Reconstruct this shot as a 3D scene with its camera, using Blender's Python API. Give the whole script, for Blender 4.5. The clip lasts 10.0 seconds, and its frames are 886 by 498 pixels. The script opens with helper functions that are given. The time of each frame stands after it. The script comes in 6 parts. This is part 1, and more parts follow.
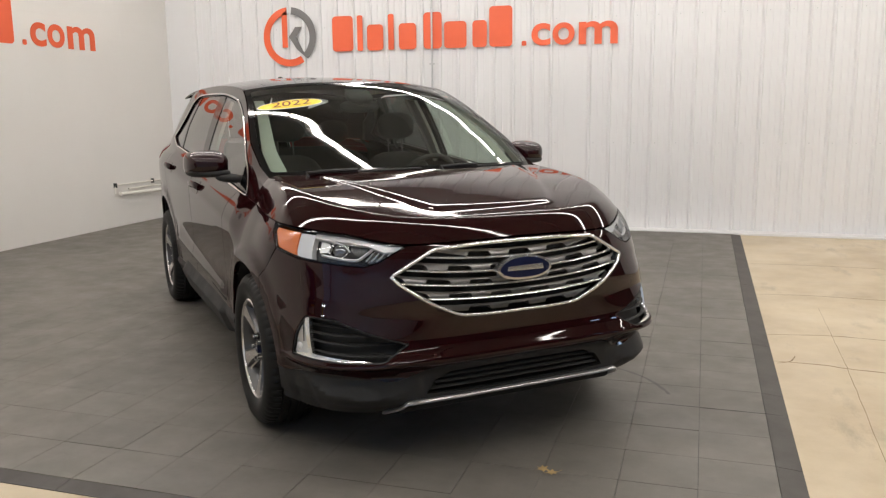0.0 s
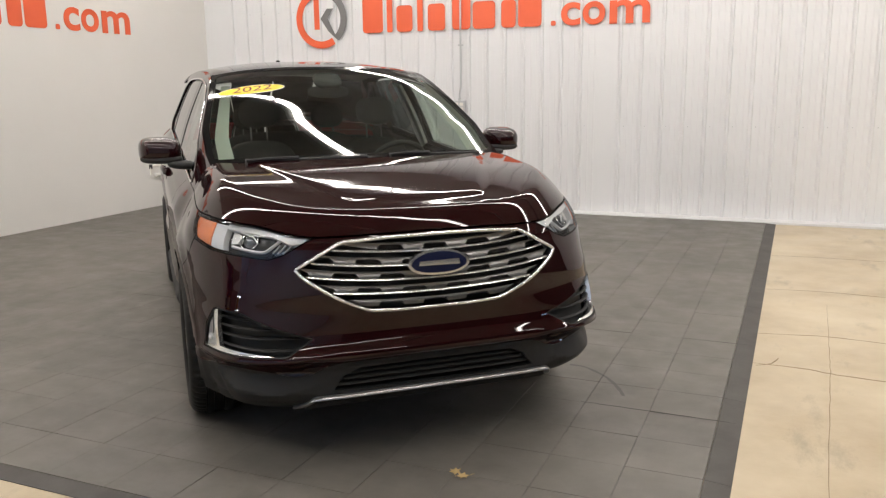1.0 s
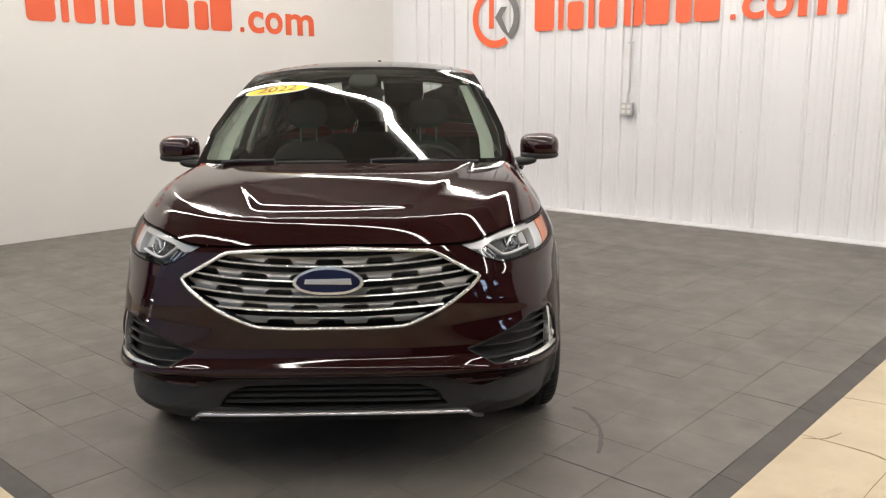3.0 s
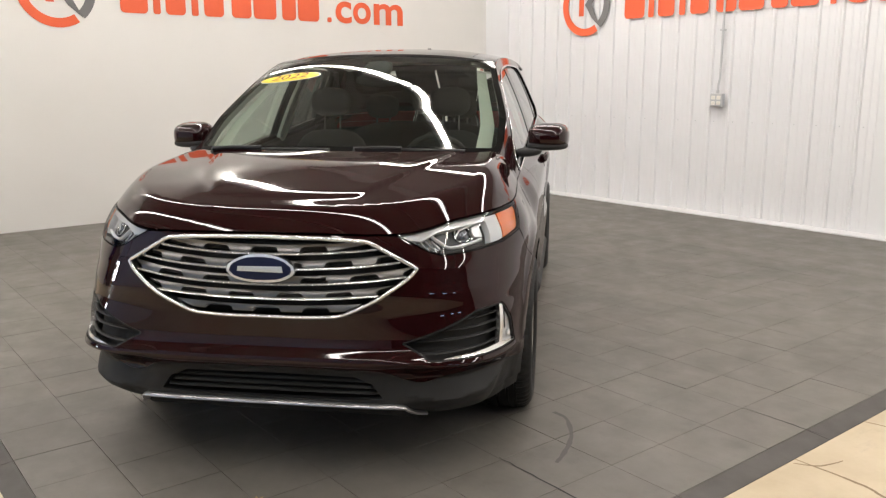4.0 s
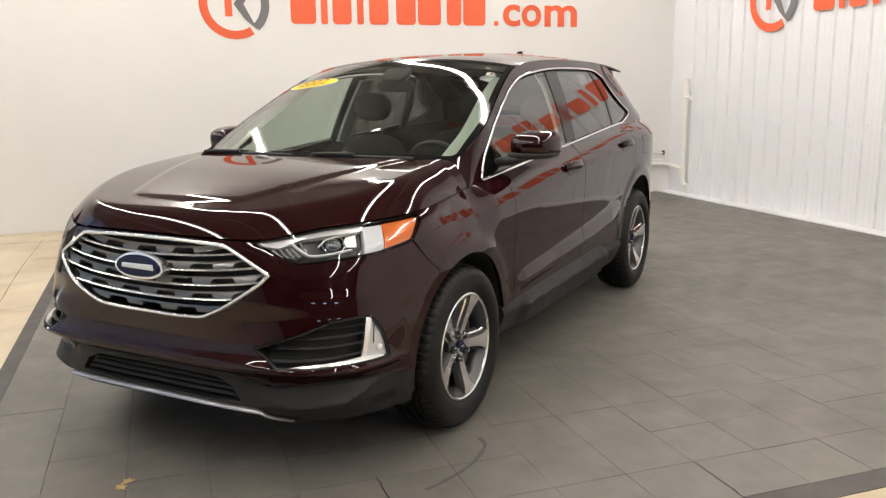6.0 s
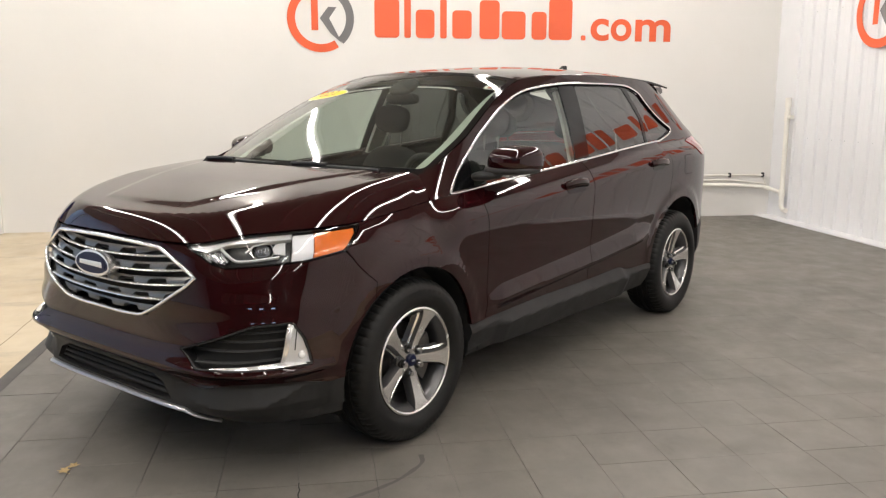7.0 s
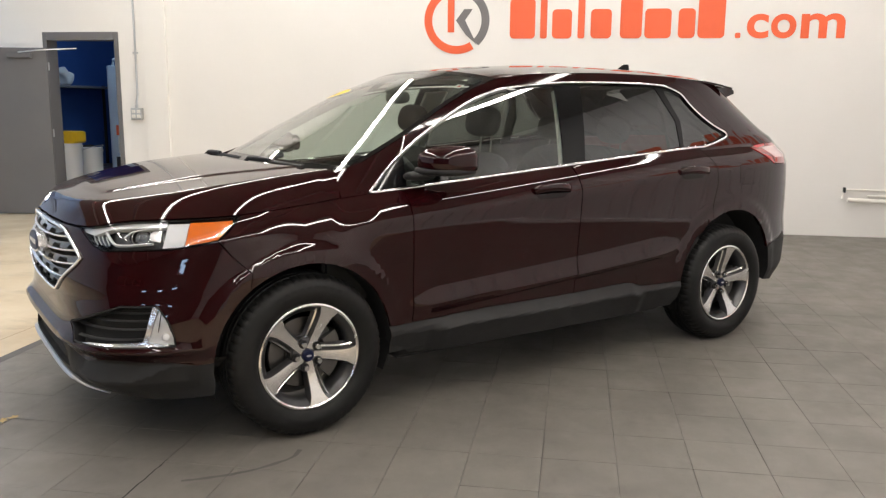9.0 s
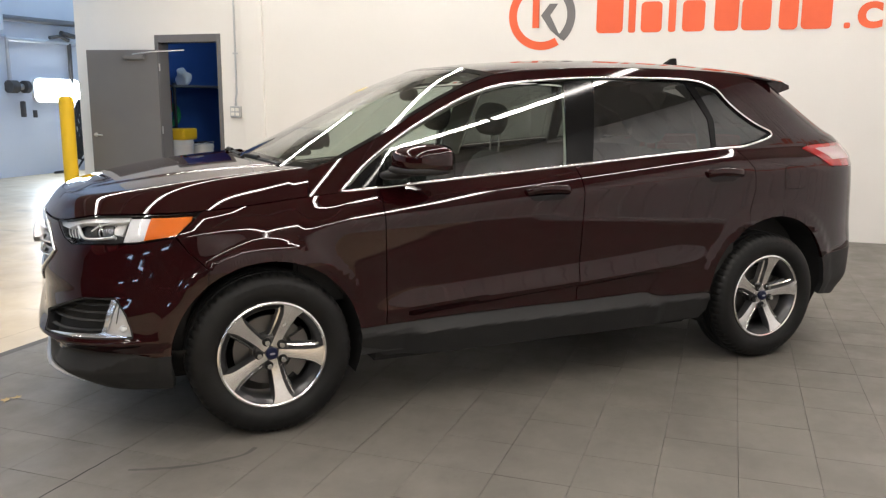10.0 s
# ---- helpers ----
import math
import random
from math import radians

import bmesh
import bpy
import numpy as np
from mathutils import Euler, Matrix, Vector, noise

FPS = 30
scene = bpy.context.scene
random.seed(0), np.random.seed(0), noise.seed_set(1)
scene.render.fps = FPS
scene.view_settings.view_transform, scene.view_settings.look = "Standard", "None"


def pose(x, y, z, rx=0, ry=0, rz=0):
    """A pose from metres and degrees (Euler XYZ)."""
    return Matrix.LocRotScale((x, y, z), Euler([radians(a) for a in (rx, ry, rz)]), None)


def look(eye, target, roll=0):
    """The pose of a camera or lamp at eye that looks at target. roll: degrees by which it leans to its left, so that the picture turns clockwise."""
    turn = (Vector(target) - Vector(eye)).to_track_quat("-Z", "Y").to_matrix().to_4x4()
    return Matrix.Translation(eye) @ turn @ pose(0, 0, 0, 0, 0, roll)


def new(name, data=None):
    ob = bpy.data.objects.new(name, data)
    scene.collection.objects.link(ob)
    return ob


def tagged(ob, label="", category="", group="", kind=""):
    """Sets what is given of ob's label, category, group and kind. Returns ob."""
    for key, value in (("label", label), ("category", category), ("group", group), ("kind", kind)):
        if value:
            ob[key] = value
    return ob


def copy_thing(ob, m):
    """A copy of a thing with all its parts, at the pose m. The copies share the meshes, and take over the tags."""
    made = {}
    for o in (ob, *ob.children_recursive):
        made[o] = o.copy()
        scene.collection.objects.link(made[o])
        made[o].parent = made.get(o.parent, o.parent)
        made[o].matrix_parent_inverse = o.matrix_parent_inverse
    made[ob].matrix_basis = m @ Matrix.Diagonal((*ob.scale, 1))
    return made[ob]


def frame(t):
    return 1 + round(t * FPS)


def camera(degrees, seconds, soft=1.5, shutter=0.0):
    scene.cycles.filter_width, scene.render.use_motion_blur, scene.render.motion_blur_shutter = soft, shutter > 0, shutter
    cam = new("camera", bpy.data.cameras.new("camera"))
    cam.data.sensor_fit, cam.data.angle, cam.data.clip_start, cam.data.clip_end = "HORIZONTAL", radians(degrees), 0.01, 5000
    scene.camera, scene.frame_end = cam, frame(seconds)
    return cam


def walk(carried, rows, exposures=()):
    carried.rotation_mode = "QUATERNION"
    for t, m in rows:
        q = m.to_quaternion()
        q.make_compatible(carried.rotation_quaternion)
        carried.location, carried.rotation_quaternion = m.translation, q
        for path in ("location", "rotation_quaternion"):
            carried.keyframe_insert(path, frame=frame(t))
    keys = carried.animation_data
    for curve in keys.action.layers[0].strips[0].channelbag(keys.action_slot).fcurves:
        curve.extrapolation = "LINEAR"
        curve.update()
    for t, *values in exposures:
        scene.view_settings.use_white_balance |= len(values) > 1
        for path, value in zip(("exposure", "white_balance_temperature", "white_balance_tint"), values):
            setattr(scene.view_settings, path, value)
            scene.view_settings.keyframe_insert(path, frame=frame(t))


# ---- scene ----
cam = camera(56.7, 10.0, 1.3)
PATH = [
    (0, (-0.161, 0.018, 1.513), (-0.737, 1.902, 1.17), -0.6),
    (0.5, (0.154, 0.173, 1.515), (-0.516, 2.02, 1.142), -1.0),
    (1, (0.438, 0.371, 1.537), (-0.317, 2.182, 1.149), -0.7),
    (1.5, (0.722, 0.608, 1.537), (-0.147, 2.367, 1.149), -0.5),
    (2, (0.961, 0.874, 1.539), (-0.054, 2.551, 1.144), -1.2),
    (2.2, (1.019, 0.991, 1.546), (-0.045, 2.636, 1.144), -1.3),
    (3.3, (1.597, 1.584, 1.525), (0.22, 2.983, 1.141), 0.4),
    (3.5, (1.678, 1.694, 1.511), (0.258, 3.046, 1.119), 0.8),
    (4, (1.869, 2.033, 1.516), (0.346, 3.265, 1.113), -0.2),
    (4.5, (2.086, 2.378, 1.495), (0.46, 3.476, 1.102), -1.1),
    (5, (2.283, 2.702, 1.502), (0.556, 3.627, 1.102), -1.7),
    (5.5, (2.428, 3.089, 1.518), (0.631, 3.868, 1.115), -1.7),
    (5.7, (2.465, 3.217, 1.524), (0.649, 3.951, 1.12), -1.3),
    (6.8, (2.677, 4.086, 1.507), (0.746, 4.469, 1.153), -0.1),
    (7, (2.699, 4.236, 1.509), (0.758, 4.559, 1.151), 0.1),
    (7.5, (2.741, 4.636, 1.495), (0.78, 4.785, 1.135), 0.1),
    (8, (2.763, 5.01, 1.499), (0.792, 5.008, 1.156), -0.1),
    (8.5, (2.699, 5.385, 1.498), (0.732, 5.264, 1.155), 0.4),
    (9, (2.626, 5.788, 1.49), (0.679, 5.499, 1.138), 0.5),
    (9.5, (2.498, 6.17, 1.492), (0.589, 5.692, 1.135), 0.1),
    (10, (2.312, 6.528, 1.49), (0.448, 5.897, 1.131), 0.3),
]
EXPOSE = [(0, -0.54), (1, -0.45), (2, -0.35), (3.5, -0.24), (4.5, -0.21), (5.5, -0.16), (7.5, -0.06), (10, -0.10)]
walk(cam, [(t, look(eye, target, roll)) for t, eye, target, roll in PATH], EXPOSE)

# ---- world and large lights ----
world = bpy.data.worlds.new("hall_world")
scene.world = world
world.use_nodes = True
wn = world.node_tree.nodes
wn["Background"].inputs[0].default_value = (0.75, 0.85, 1.0, 1)
wn["Background"].inputs[1].default_value = 0.12

WALL_X, WALL_Y = -7.347, 10.309      # faces of the block wall and of the metal wall
CEIL = 4.25
BAY_CEIL = 6.4
EAST, SOUTH = 9.0, -6.25           # closing walls behind the camera
WALL_END = -2.25                   # where the block wall ends at the bay

# ---- materials ----
def principled(name, base=(0.5, 0.5, 0.5), rough=0.5, metal=0.0, **more):
    m = bpy.data.materials.new(name)
    m.use_nodes = True
    b = m.node_tree.nodes["Principled BSDF"]
    b.inputs["Base Color"].default_value = (*base, 1)
    b.inputs["Roughness"].default_value = rough
    b.inputs["Metallic"].default_value = metal
    for key, value in more.items():
        b.inputs[key.replace("_", " ")].default_value = value
    return m


def noise_node(m, scale, detail=6.0, rough=0.6, stretch=None, at="Object"):
    """Noise over the object, or over the whole place (at="Position")."""
    n, k = m.node_tree.nodes, m.node_tree.links
    co = n.new("ShaderNodeNewGeometry" if at == "Position" else "ShaderNodeTexCoord")
    t = n.new("ShaderNodeTexNoise")
    t.inputs["Scale"].default_value, t.inputs["Detail"].default_value, t.inputs["Roughness"].default_value = scale, detail, rough
    if stretch:
        mp = n.new("ShaderNodeMapping")
        mp.inputs["Scale"].default_value = stretch
        k.new(co.outputs[at], mp.inputs["Vector"])
        k.new(mp.outputs[0], t.inputs["Vector"])
    else:
        k.new(co.outputs[at], t.inputs["Vector"])
    return t.outputs[0]


def ramp(m, fac, stops):
    n, k = m.node_tree.nodes, m.node_tree.links
    r = n.new("ShaderNodeValToRGB")
    while len(r.color_ramp.elements) < len(stops):
        r.color_ramp.elements.new(0.5)
    for e, (p, c) in zip(r.color_ramp.elements, stops):
        e.position, e.color = p, (*c, 1) if len(c) == 3 else c
    k.new(fac, r.inputs[0])
    return r.outputs[0]


def mixed(m, fac, a, b, kind="MIX"):
    n, k = m.node_tree.nodes, m.node_tree.links
    x = n.new("ShaderNodeMix")
    x.data_type, x.blend_type = "RGBA", kind
    for socket, v in ((x.inputs[0], fac), (x.inputs[6], a), (x.inputs[7], b)):
        if hasattr(v, "links"):
            k.new(v, socket)
        else:
            socket.default_value = v if isinstance(v, (int, float)) else (*v, 1)
    return x.outputs[2]


def feed(m, socket, out):
    m.node_tree.links.new(out, m.node_tree.nodes["Principled BSDF"].inputs[socket])


def bump(m, height, strength=0.2, distance=0.01):
    n, k = m.node_tree.nodes, m.node_tree.links
    b = n.new("ShaderNodeBump")
    b.inputs["Strength"].default_value, b.inputs["Distance"].default_value = strength, distance
    k.new(height, b.inputs["Height"])
    feed(m, "Normal", b.outputs[0])


def piece_random(m):
    return m.node_tree.nodes.new("ShaderNodeObjectInfo").outputs["Random"]


def grey(v):
    return (v, v, v)


# painted concrete block
m_block = principled("painted_block", (0.78, 0.76, 0.72), 0.55)
feed(m_block, "Base Color", mixed(m_block, noise_node(m_block, 0.8, at="Position"), (0.74, 0.725, 0.69), (0.82, 0.80, 0.77)))
bump(m_block, noise_node(m_block, 140, 4, at="Position"), 0.18, 0.004)

# white ribbed sheet
m_sheet = principled("white_sheet", (0.74, 0.74, 0.75), 0.38)
feed(m_sheet, "Base Color", mixed(m_sheet, noise_node(m_sheet, 0.7), (0.70, 0.70, 0.71), (0.78, 0.78, 0.79)))
bump(m_sheet, noise_node(m_sheet, 3.0, 2, stretch=(1, 1, 0.2)), 0.08, 0.02)

# grey floor tiles
m_tile = principled("grey_tile", (0.2, 0.2, 0.2), 0.5)
tone = ramp(m_tile, noise_node(m_tile, 1.3, 7, 0.65, at="Position"), [(0.3, (0.098, 0.089, 0.076)), (0.7, (0.153, 0.140, 0.121))])
tone = mixed(m_tile, 0.25, tone, ramp(m_tile, piece_random(m_tile), [(0.0, (0.110, 0.104, 0.094)), (1.0, (0.141, 0.133, 0.120))]))
scuff = ramp(m_tile, noise_node(m_tile, 9, 5, 0.7, stretch=(1, 2.5, 1), at="Position"), [(0.55, grey(1.0)), (0.75, grey(0.8))])
stain = ramp(m_tile, noise_node(m_tile, 0.55, 8, 0.7, at="Position"), [(0.30, grey(0.76)), (0.5, grey(1.06)), (0.72, grey(1.24))])
spots = ramp(m_tile, noise_node(m_tile, 3.1, 4, 0.6, at="Position"), [(0.60, grey(1.0)), (0.70, grey(0.86)), (0.80, grey(0.74))])
tone = mixed(m_tile, 1.0, mixed(m_tile, 1.0, tone, stain, "MULTIPLY"), spots, "MULTIPLY")
feed(m_tile, "Base Color", mixed(m_tile, 0.6, tone, scuff, "MULTIPLY"))
feed(m_tile, "Roughness", ramp(m_tile, noise_node(m_tile, 5, 6, at="Position"), [(0.3, grey(0.42)), (0.7, grey(0.62))]))
bump(m_tile, noise_node(m_tile, 300, 3), 0.12, 0.002)

m_edge = principled("dark_edge", (0.04, 0.037, 0.034), 0.7)
feed(m_edge, "Base Color", ramp(m_edge, noise_node(m_edge, 4, 6), [(0.3, (0.052, 0.047, 0.043)), (0.7, (0.086, 0.079, 0.073))]))
bump(m_edge, noise_node(m_edge, 200, 3), 0.2, 0.002)

# sealed tan concrete
m_conc = principled("tan_concrete", (0.5, 0.42, 0.3), 0.35)
big = ramp(m_conc, noise_node(m_conc, 0.9, 8, 0.62), [(0.28, (0.40, 0.31, 0.195)), (0.5, (0.54, 0.445, 0.305)), (0.72, (0.66, 0.565, 0.41))])
crack = ramp(m_conc, noise_node(m_conc, 2.2, 9, 0.7, stretch=(1, 0.35, 1)), [(0.56, grey(1.0)), (0.68, grey(0.62))])
feed(m_conc, "Base Color", mixed(m_conc, 0.8, big, crack, "MULTIPLY"))
feed(m_conc, "Roughness", ramp(m_conc, noise_node(m_conc, 3, 6), [(0.3, grey(0.28)), (0.7, grey(0.5))]))
bump(m_conc, noise_node(m_conc, 60, 6), 0.08, 0.004)

m_ceiling = principled("ceiling_white", (0.62, 0.62, 0.60), 0.7)
feed(m_ceiling, "Base Color", mixed(m_ceiling, noise_node(m_ceiling, 0.6), (0.30, 0.295, 0.28), (0.38, 0.373, 0.355)))
m_plain = principled("closing_wall", (0.5, 0.49, 0.47), 0.6)
feed(m_plain, "Base Color", mixed(m_plain, noise_node(m_plain, 0.5), (0.050, 0.048, 0.046), (0.075, 0.072, 0.069)))
m_bay = principled("bay_wall", (0.7, 0.73, 0.76), 0.5)
feed(m_bay, "Base Color", mixed(m_bay, noise_node(m_bay, 0.9), (0.60, 0.64, 0.68), (0.76, 0.78, 0.8)))
# The back room's blue light is painted into these walls.
m_blue_lit = principled("blue_lit_wall", (0.05, 0.13, 0.42), 0.5)
feed(m_blue_lit, "Base Color", mixed(m_blue_lit, noise_node(m_blue_lit, 1.5), (0.04, 0.11, 0.36), (0.06, 0.16, 0.48)))
m_orange = principled("orange_vinyl", (0.78, 0.12, 0.04), 0.45)
feed(m_orange, "Base Color", mixed(m_orange, noise_node(m_orange, 3), (0.72, 0.105, 0.035), (0.84, 0.14, 0.05)))
m_greyvinyl = principled("grey_vinyl", (0.16, 0.155, 0.155), 0.45)
m_doorgrey = principled("grey_door_paint", (0.13, 0.128, 0.13), 0.42)
feed(m_doorgrey, "Base Color", mixed(m_doorgrey, noise_node(m_doorgrey, 2), (0.115, 0.113, 0.115), (0.145, 0.143, 0.145)))
m_yellow = principled("yellow_plastic", (0.80, 0.50, 0.01), 0.4)
feed(m_yellow, "Base Color", mixed(m_yellow, noise_node(m_yellow, 4), (0.72, 0.43, 0.01), (0.84, 0.55, 0.02)))
m_galv = principled("galvanised", (0.55, 0.56, 0.57), 0.4, 0.8)
feed(m_galv, "Roughness", ramp(m_galv, noise_node(m_galv, 30, 4), [(0.3, grey(0.3)), (0.7, grey(0.5))]))
m_pvc = principled("white_pvc", (0.80, 0.78, 0.72), 0.35)
feed(m_pvc, "Base Color", mixed(m_pvc, noise_node(m_pvc, 6), (0.74, 0.71, 0.64), (0.84, 0.82, 0.77)))
m_tube = principled("lit_diffuser", (0.9, 0.9, 0.9), 0.4, Emission_Color=(1.0, 0.942, 0.882, 1), Emission_Strength=68.0)
m_day = principled("daylight_pane", (0.6, 0.7, 0.9), 0.4, Emission_Color=(0.50, 0.70, 1.0, 1), Emission_Strength=17.0)
m_bay_glow = principled("bay_glow_pane", (0.6, 0.7, 0.9), 0.4, Emission_Color=(0.42, 0.66, 1.0, 1), Emission_Strength=6.0)
m_lamp = principled("work_lamp_lens", (0.9, 0.9, 0.9), 0.4, Emission_Color=(0.85, 0.93, 1.0, 1), Emission_Strength=130.0)
m_white = principled("white_enamel", (0.8, 0.8, 0.78), 0.4)
m_leaf = principled("dry_leaf", (0.42, 0.30, 0.13), 0.7)
m_black = principled("black_rubber", (0.02, 0.02, 0.021), 0.6)

# ---- helpers for meshes ----
def box(bm, x0, x1, y0, y1, z0, z1, bevel=0.0, seg=1, m=None):
    made = bmesh.ops.create_cube(bm, size=1.0)["verts"]
    bmesh.ops.scale(bm, vec=(x1 - x0, y1 - y0, z1 - z0), verts=made)
    bmesh.ops.translate(bm, vec=((x0 + x1) / 2, (y0 + y1) / 2, (z0 + z1) / 2), verts=made)
    if bevel:
        edges = {e for v in made for e in v.link_edges}
        made = [g for g in bmesh.ops.bevel(bm, geom=list(edges), offset=bevel, segments=seg, affect="EDGES", profile=0.5)["verts"]] + [v for v in made if v.is_valid]
    if m:
        bmesh.ops.transform(bm, matrix=m, verts=list(set(made)))
    return made


def cyl(bm, r0, r1, a, b, n=24, caps=True):
    """A tapered cylinder from a to b."""
    a, b = Vector(a), Vector(b)
    d = b - a
    m = Matrix.Translation((a + b) / 2) @ d.to_track_quat("Z", "Y").to_matrix().to_4x4()
    return bmesh.ops.create_cone(bm, cap_ends=caps, segments=n, radius1=r0, radius2=r1, depth=d.length, matrix=m)["verts"]


def pipe(bm, points, r, n=12):
    """A round tube swept along points."""
    rings, ps = [], [Vector(p) for p in points]
    up = Vector((0.123, 0.345, 0.93)).normalized()
    for i, p in enumerate(ps):
        d = (ps[min(i + 1, len(ps) - 1)] - ps[max(i - 1, 0)]).normalized()
        s = d.cross(up).normalized()
        w = s.cross(d).normalized()
        rings.append([bm.verts.new(p + r * (math.cos(a) * s + math.sin(a) * w)) for a in (2 * math.pi * k / n for k in range(n))])
    for q, t in zip(rings, rings[1:]):
        for k in range(n):
            bm.faces.new((q[k], q[(k + 1) % n], t[(k + 1) % n], t[k]))
    bm.faces.new(rings[0][::-1]), bm.faces.new(rings[-1])


def prism(bm, outline, origin, ax, ay, depth):
    """A flat outline (u, v) in the plane of ax and ay, thickened along ax x ay."""
    o, ax, ay = Vector(origin), Vector(ax), Vector(ay)
    n = ax.cross(ay).normalized() * depth
    lo = [bm.verts.new(o + u * ax + v * ay) for u, v in outline]
    hi = [bm.verts.new(v.co + n) for v in lo]
    bm.faces.new(lo[::-1]), bm.faces.new(hi)
    for i in range(len(lo)):
        j = (i + 1) % len(lo)
        bm.faces.new((lo[i], lo[j], hi[j], hi[i]))


def mesh_from(name, bm, material, smooth=None):
    bmesh.ops.recalc_face_normals(bm, faces=bm.faces)
    me = bpy.data.meshes.new(name)
    bm.to_mesh(me)
    bm.free()
    for mat in material if isinstance(material, (list, tuple)) else [material]:
        me.materials.append(mat)
    if smooth:
        me.shade_smooth()
        me.set_sharp_from_angle(angle=radians(smooth))
    return me


def part(name, bm, material, parent, label="", smooth=None):
    """Links a bmesh as one mesh object under a thing or a part."""
    ob = new(name, mesh_from(name, bm, material, smooth))
    ob.parent = parent
    if label:
        tagged(ob, label)
    return ob


def thing(name, label, category, at=None, group="", kind=""):
    ob = tagged(new(name), label, category, group, kind)
    ob.empty_display_size = 0.1
    if at:
        ob.matrix_basis = at
    return ob


def solid(name, bm, material, label, category="", kind="structure", smooth=None):
    return tagged(new(name, mesh_from(name, bm, material, smooth)), label, category, "", kind)


# ---- the hall ----
bm = bmesh.new()
box(bm, -14, EAST, SOUTH - 1, WALL_Y + 0.3, -0.2, -0.014)
solid("floor", bm, m_conc, "sealed tan concrete floor with hairline cracks and stains", "floor")

ROWS_Y = [8.4 - 2.6 * k for k in range(4)]      # rows of strip lights, along x
bm = bmesh.new()
box(bm, WALL_X - 0.3, EAST + 0.2, WALL_END - 0.2, WALL_Y + 0.3, CEIL, CEIL + 0.15)
for y in ROWS_Y:
    for d in (-1.3, 0.0):
        box(bm, WALL_X, EAST, y + d - 0.05, y + d + 0.05, CEIL - 0.17, CEIL)
solid("ceiling", bm, m_ceiling, "grey ceiling deck with steel purlins", "ceiling")
bm = bmesh.new()
box(bm, -14, EAST + 0.2, SOUTH - 1, WALL_END - 0.2, BAY_CEIL, BAY_CEIL + 0.15)
box(bm, -14, EAST + 0.2, WALL_END - 0.2, WALL_END - 0.1, CEIL + 0.15, BAY_CEIL)
solid("ceiling_bay", bm, m_bay, "high white ceiling of the wash bay", "ceiling")
# Glowing panes added overhead to give the bay its blue light.
bm = bmesh.new()
for k in range(4):
    box(bm, -13 + 5.2 * k, -10.6 + 5.2 * k, SOUTH + 0.9, WALL_END - 1.0, BAY_CEIL - 0.03, BAY_CEIL - 0.005)
solid("skylight", bm, m_bay_glow, "added glowing panes that tint the wash bay blue", "skylight")

bm = bmesh.new()
box(bm, EAST, EAST + 0.2, SOUTH - 1, WALL_Y + 0.3, 0, BAY_CEIL)
solid("wall_east", bm, m_plain, "plain grey wall that closes the hall", "wall")
bm = bmesh.new()
box(bm, -14, EAST, SOUTH - 0.2, SOUTH, -0.014, BAY_CEIL)
solid("wall_south", bm, m_bay, "white wall of the wash bay in cool daylight", "wall")
bm = bmesh.new()
box(bm, -14.2, -14, SOUTH - 1, WALL_END, -0.014, BAY_CEIL)
solid("wall_bay", bm, m_bay, "white end wall of the wash bay", "wall")

# overhead door behind the camera, with a row of daylight panes
door = thing("overhead_door", "grey sectional overhead door with a row of small daylight panes", "garage door", kind="structure")
for k in range(6):
    bm = bmesh.new()
    box(bm, EAST - 0.05, EAST - 0.004, 1.6, 8.0, 0.0 + 0.53 * k - 0.014, 0.53 * k + 0.50, 0.008)
    part("door_section", bm, m_plain, door)
for k in range(3):
    bm = bmesh.new()
    box(bm, EAST - 0.062, EAST - 0.052, 2.5 + 1.8 * k, 3.1 + 1.8 * k, 2.24, 2.50)
    part("door_pane", bm, m_day, door, "small frosted pane with daylight")

# metal wall: one ribbed sheet
RIBS = [-6.86 + 0.2373 * k for k in range(22)] + [-1.65 + 0.2453 * k for k in range(1, 44)]
bm = bmesh.new()
prof = [(WALL_X - 0.2, 0.0)]
for c in RIBS:
    prof += [(c - 0.042, 0), (c - 0.022, 0.026), (c - 0.002, 0.026), (c + 0.008, 0)]
    prof += [(c + 0.075, 0.0), (c + 0.080, 0.003), (c + 0.088, 0.003), (c + 0.093, 0.0), (c + 0.145, 0.0), (c + 0.150, 0.003), (c + 0.158, 0.003), (c + 0.163, 0.0)]
prof = [(x, d) for x, d in prof if x < EAST]
lo = [bm.verts.new((x, WALL_Y - d, 0.0)) for x, d in prof]
hi = [bm.verts.new((x, WALL_Y - d, CEIL)) for x, d in prof]
for i in range(len(prof) - 1):
    bm.faces.new((lo[i], lo[i + 1], hi[i + 1], hi[i]))
box(bm, -8, EAST, WALL_Y + 0.02, WALL_Y + 0.2, 0, CEIL)
wall_north = solid("wall_north", bm, m_sheet, "white ribbed metal sheet wall with screws", "wall")
# White strip added on the floor, so the wall seems to reach lower.
bm = bmesh.new()
box(bm, WALL_X, EAST, WALL_Y - 0.20, WALL_Y + 0.01, -0.014, 0.014, 0.004)
part("wall_foot_strip", bm, m_sheet, wall_north, "white strip added to bring the wall's foot forward")
bm = bmesh.new()
for z in (1.05, 2.55):
    for c in RIBS[1:40]:
        cyl(bm, 0.007, 0.005, (c + 0.045, WALL_Y + 0.001, z), (c + 0.045, WALL_Y - 0.006, z), 6)
part("screws", bm, m_galv, wall_north)

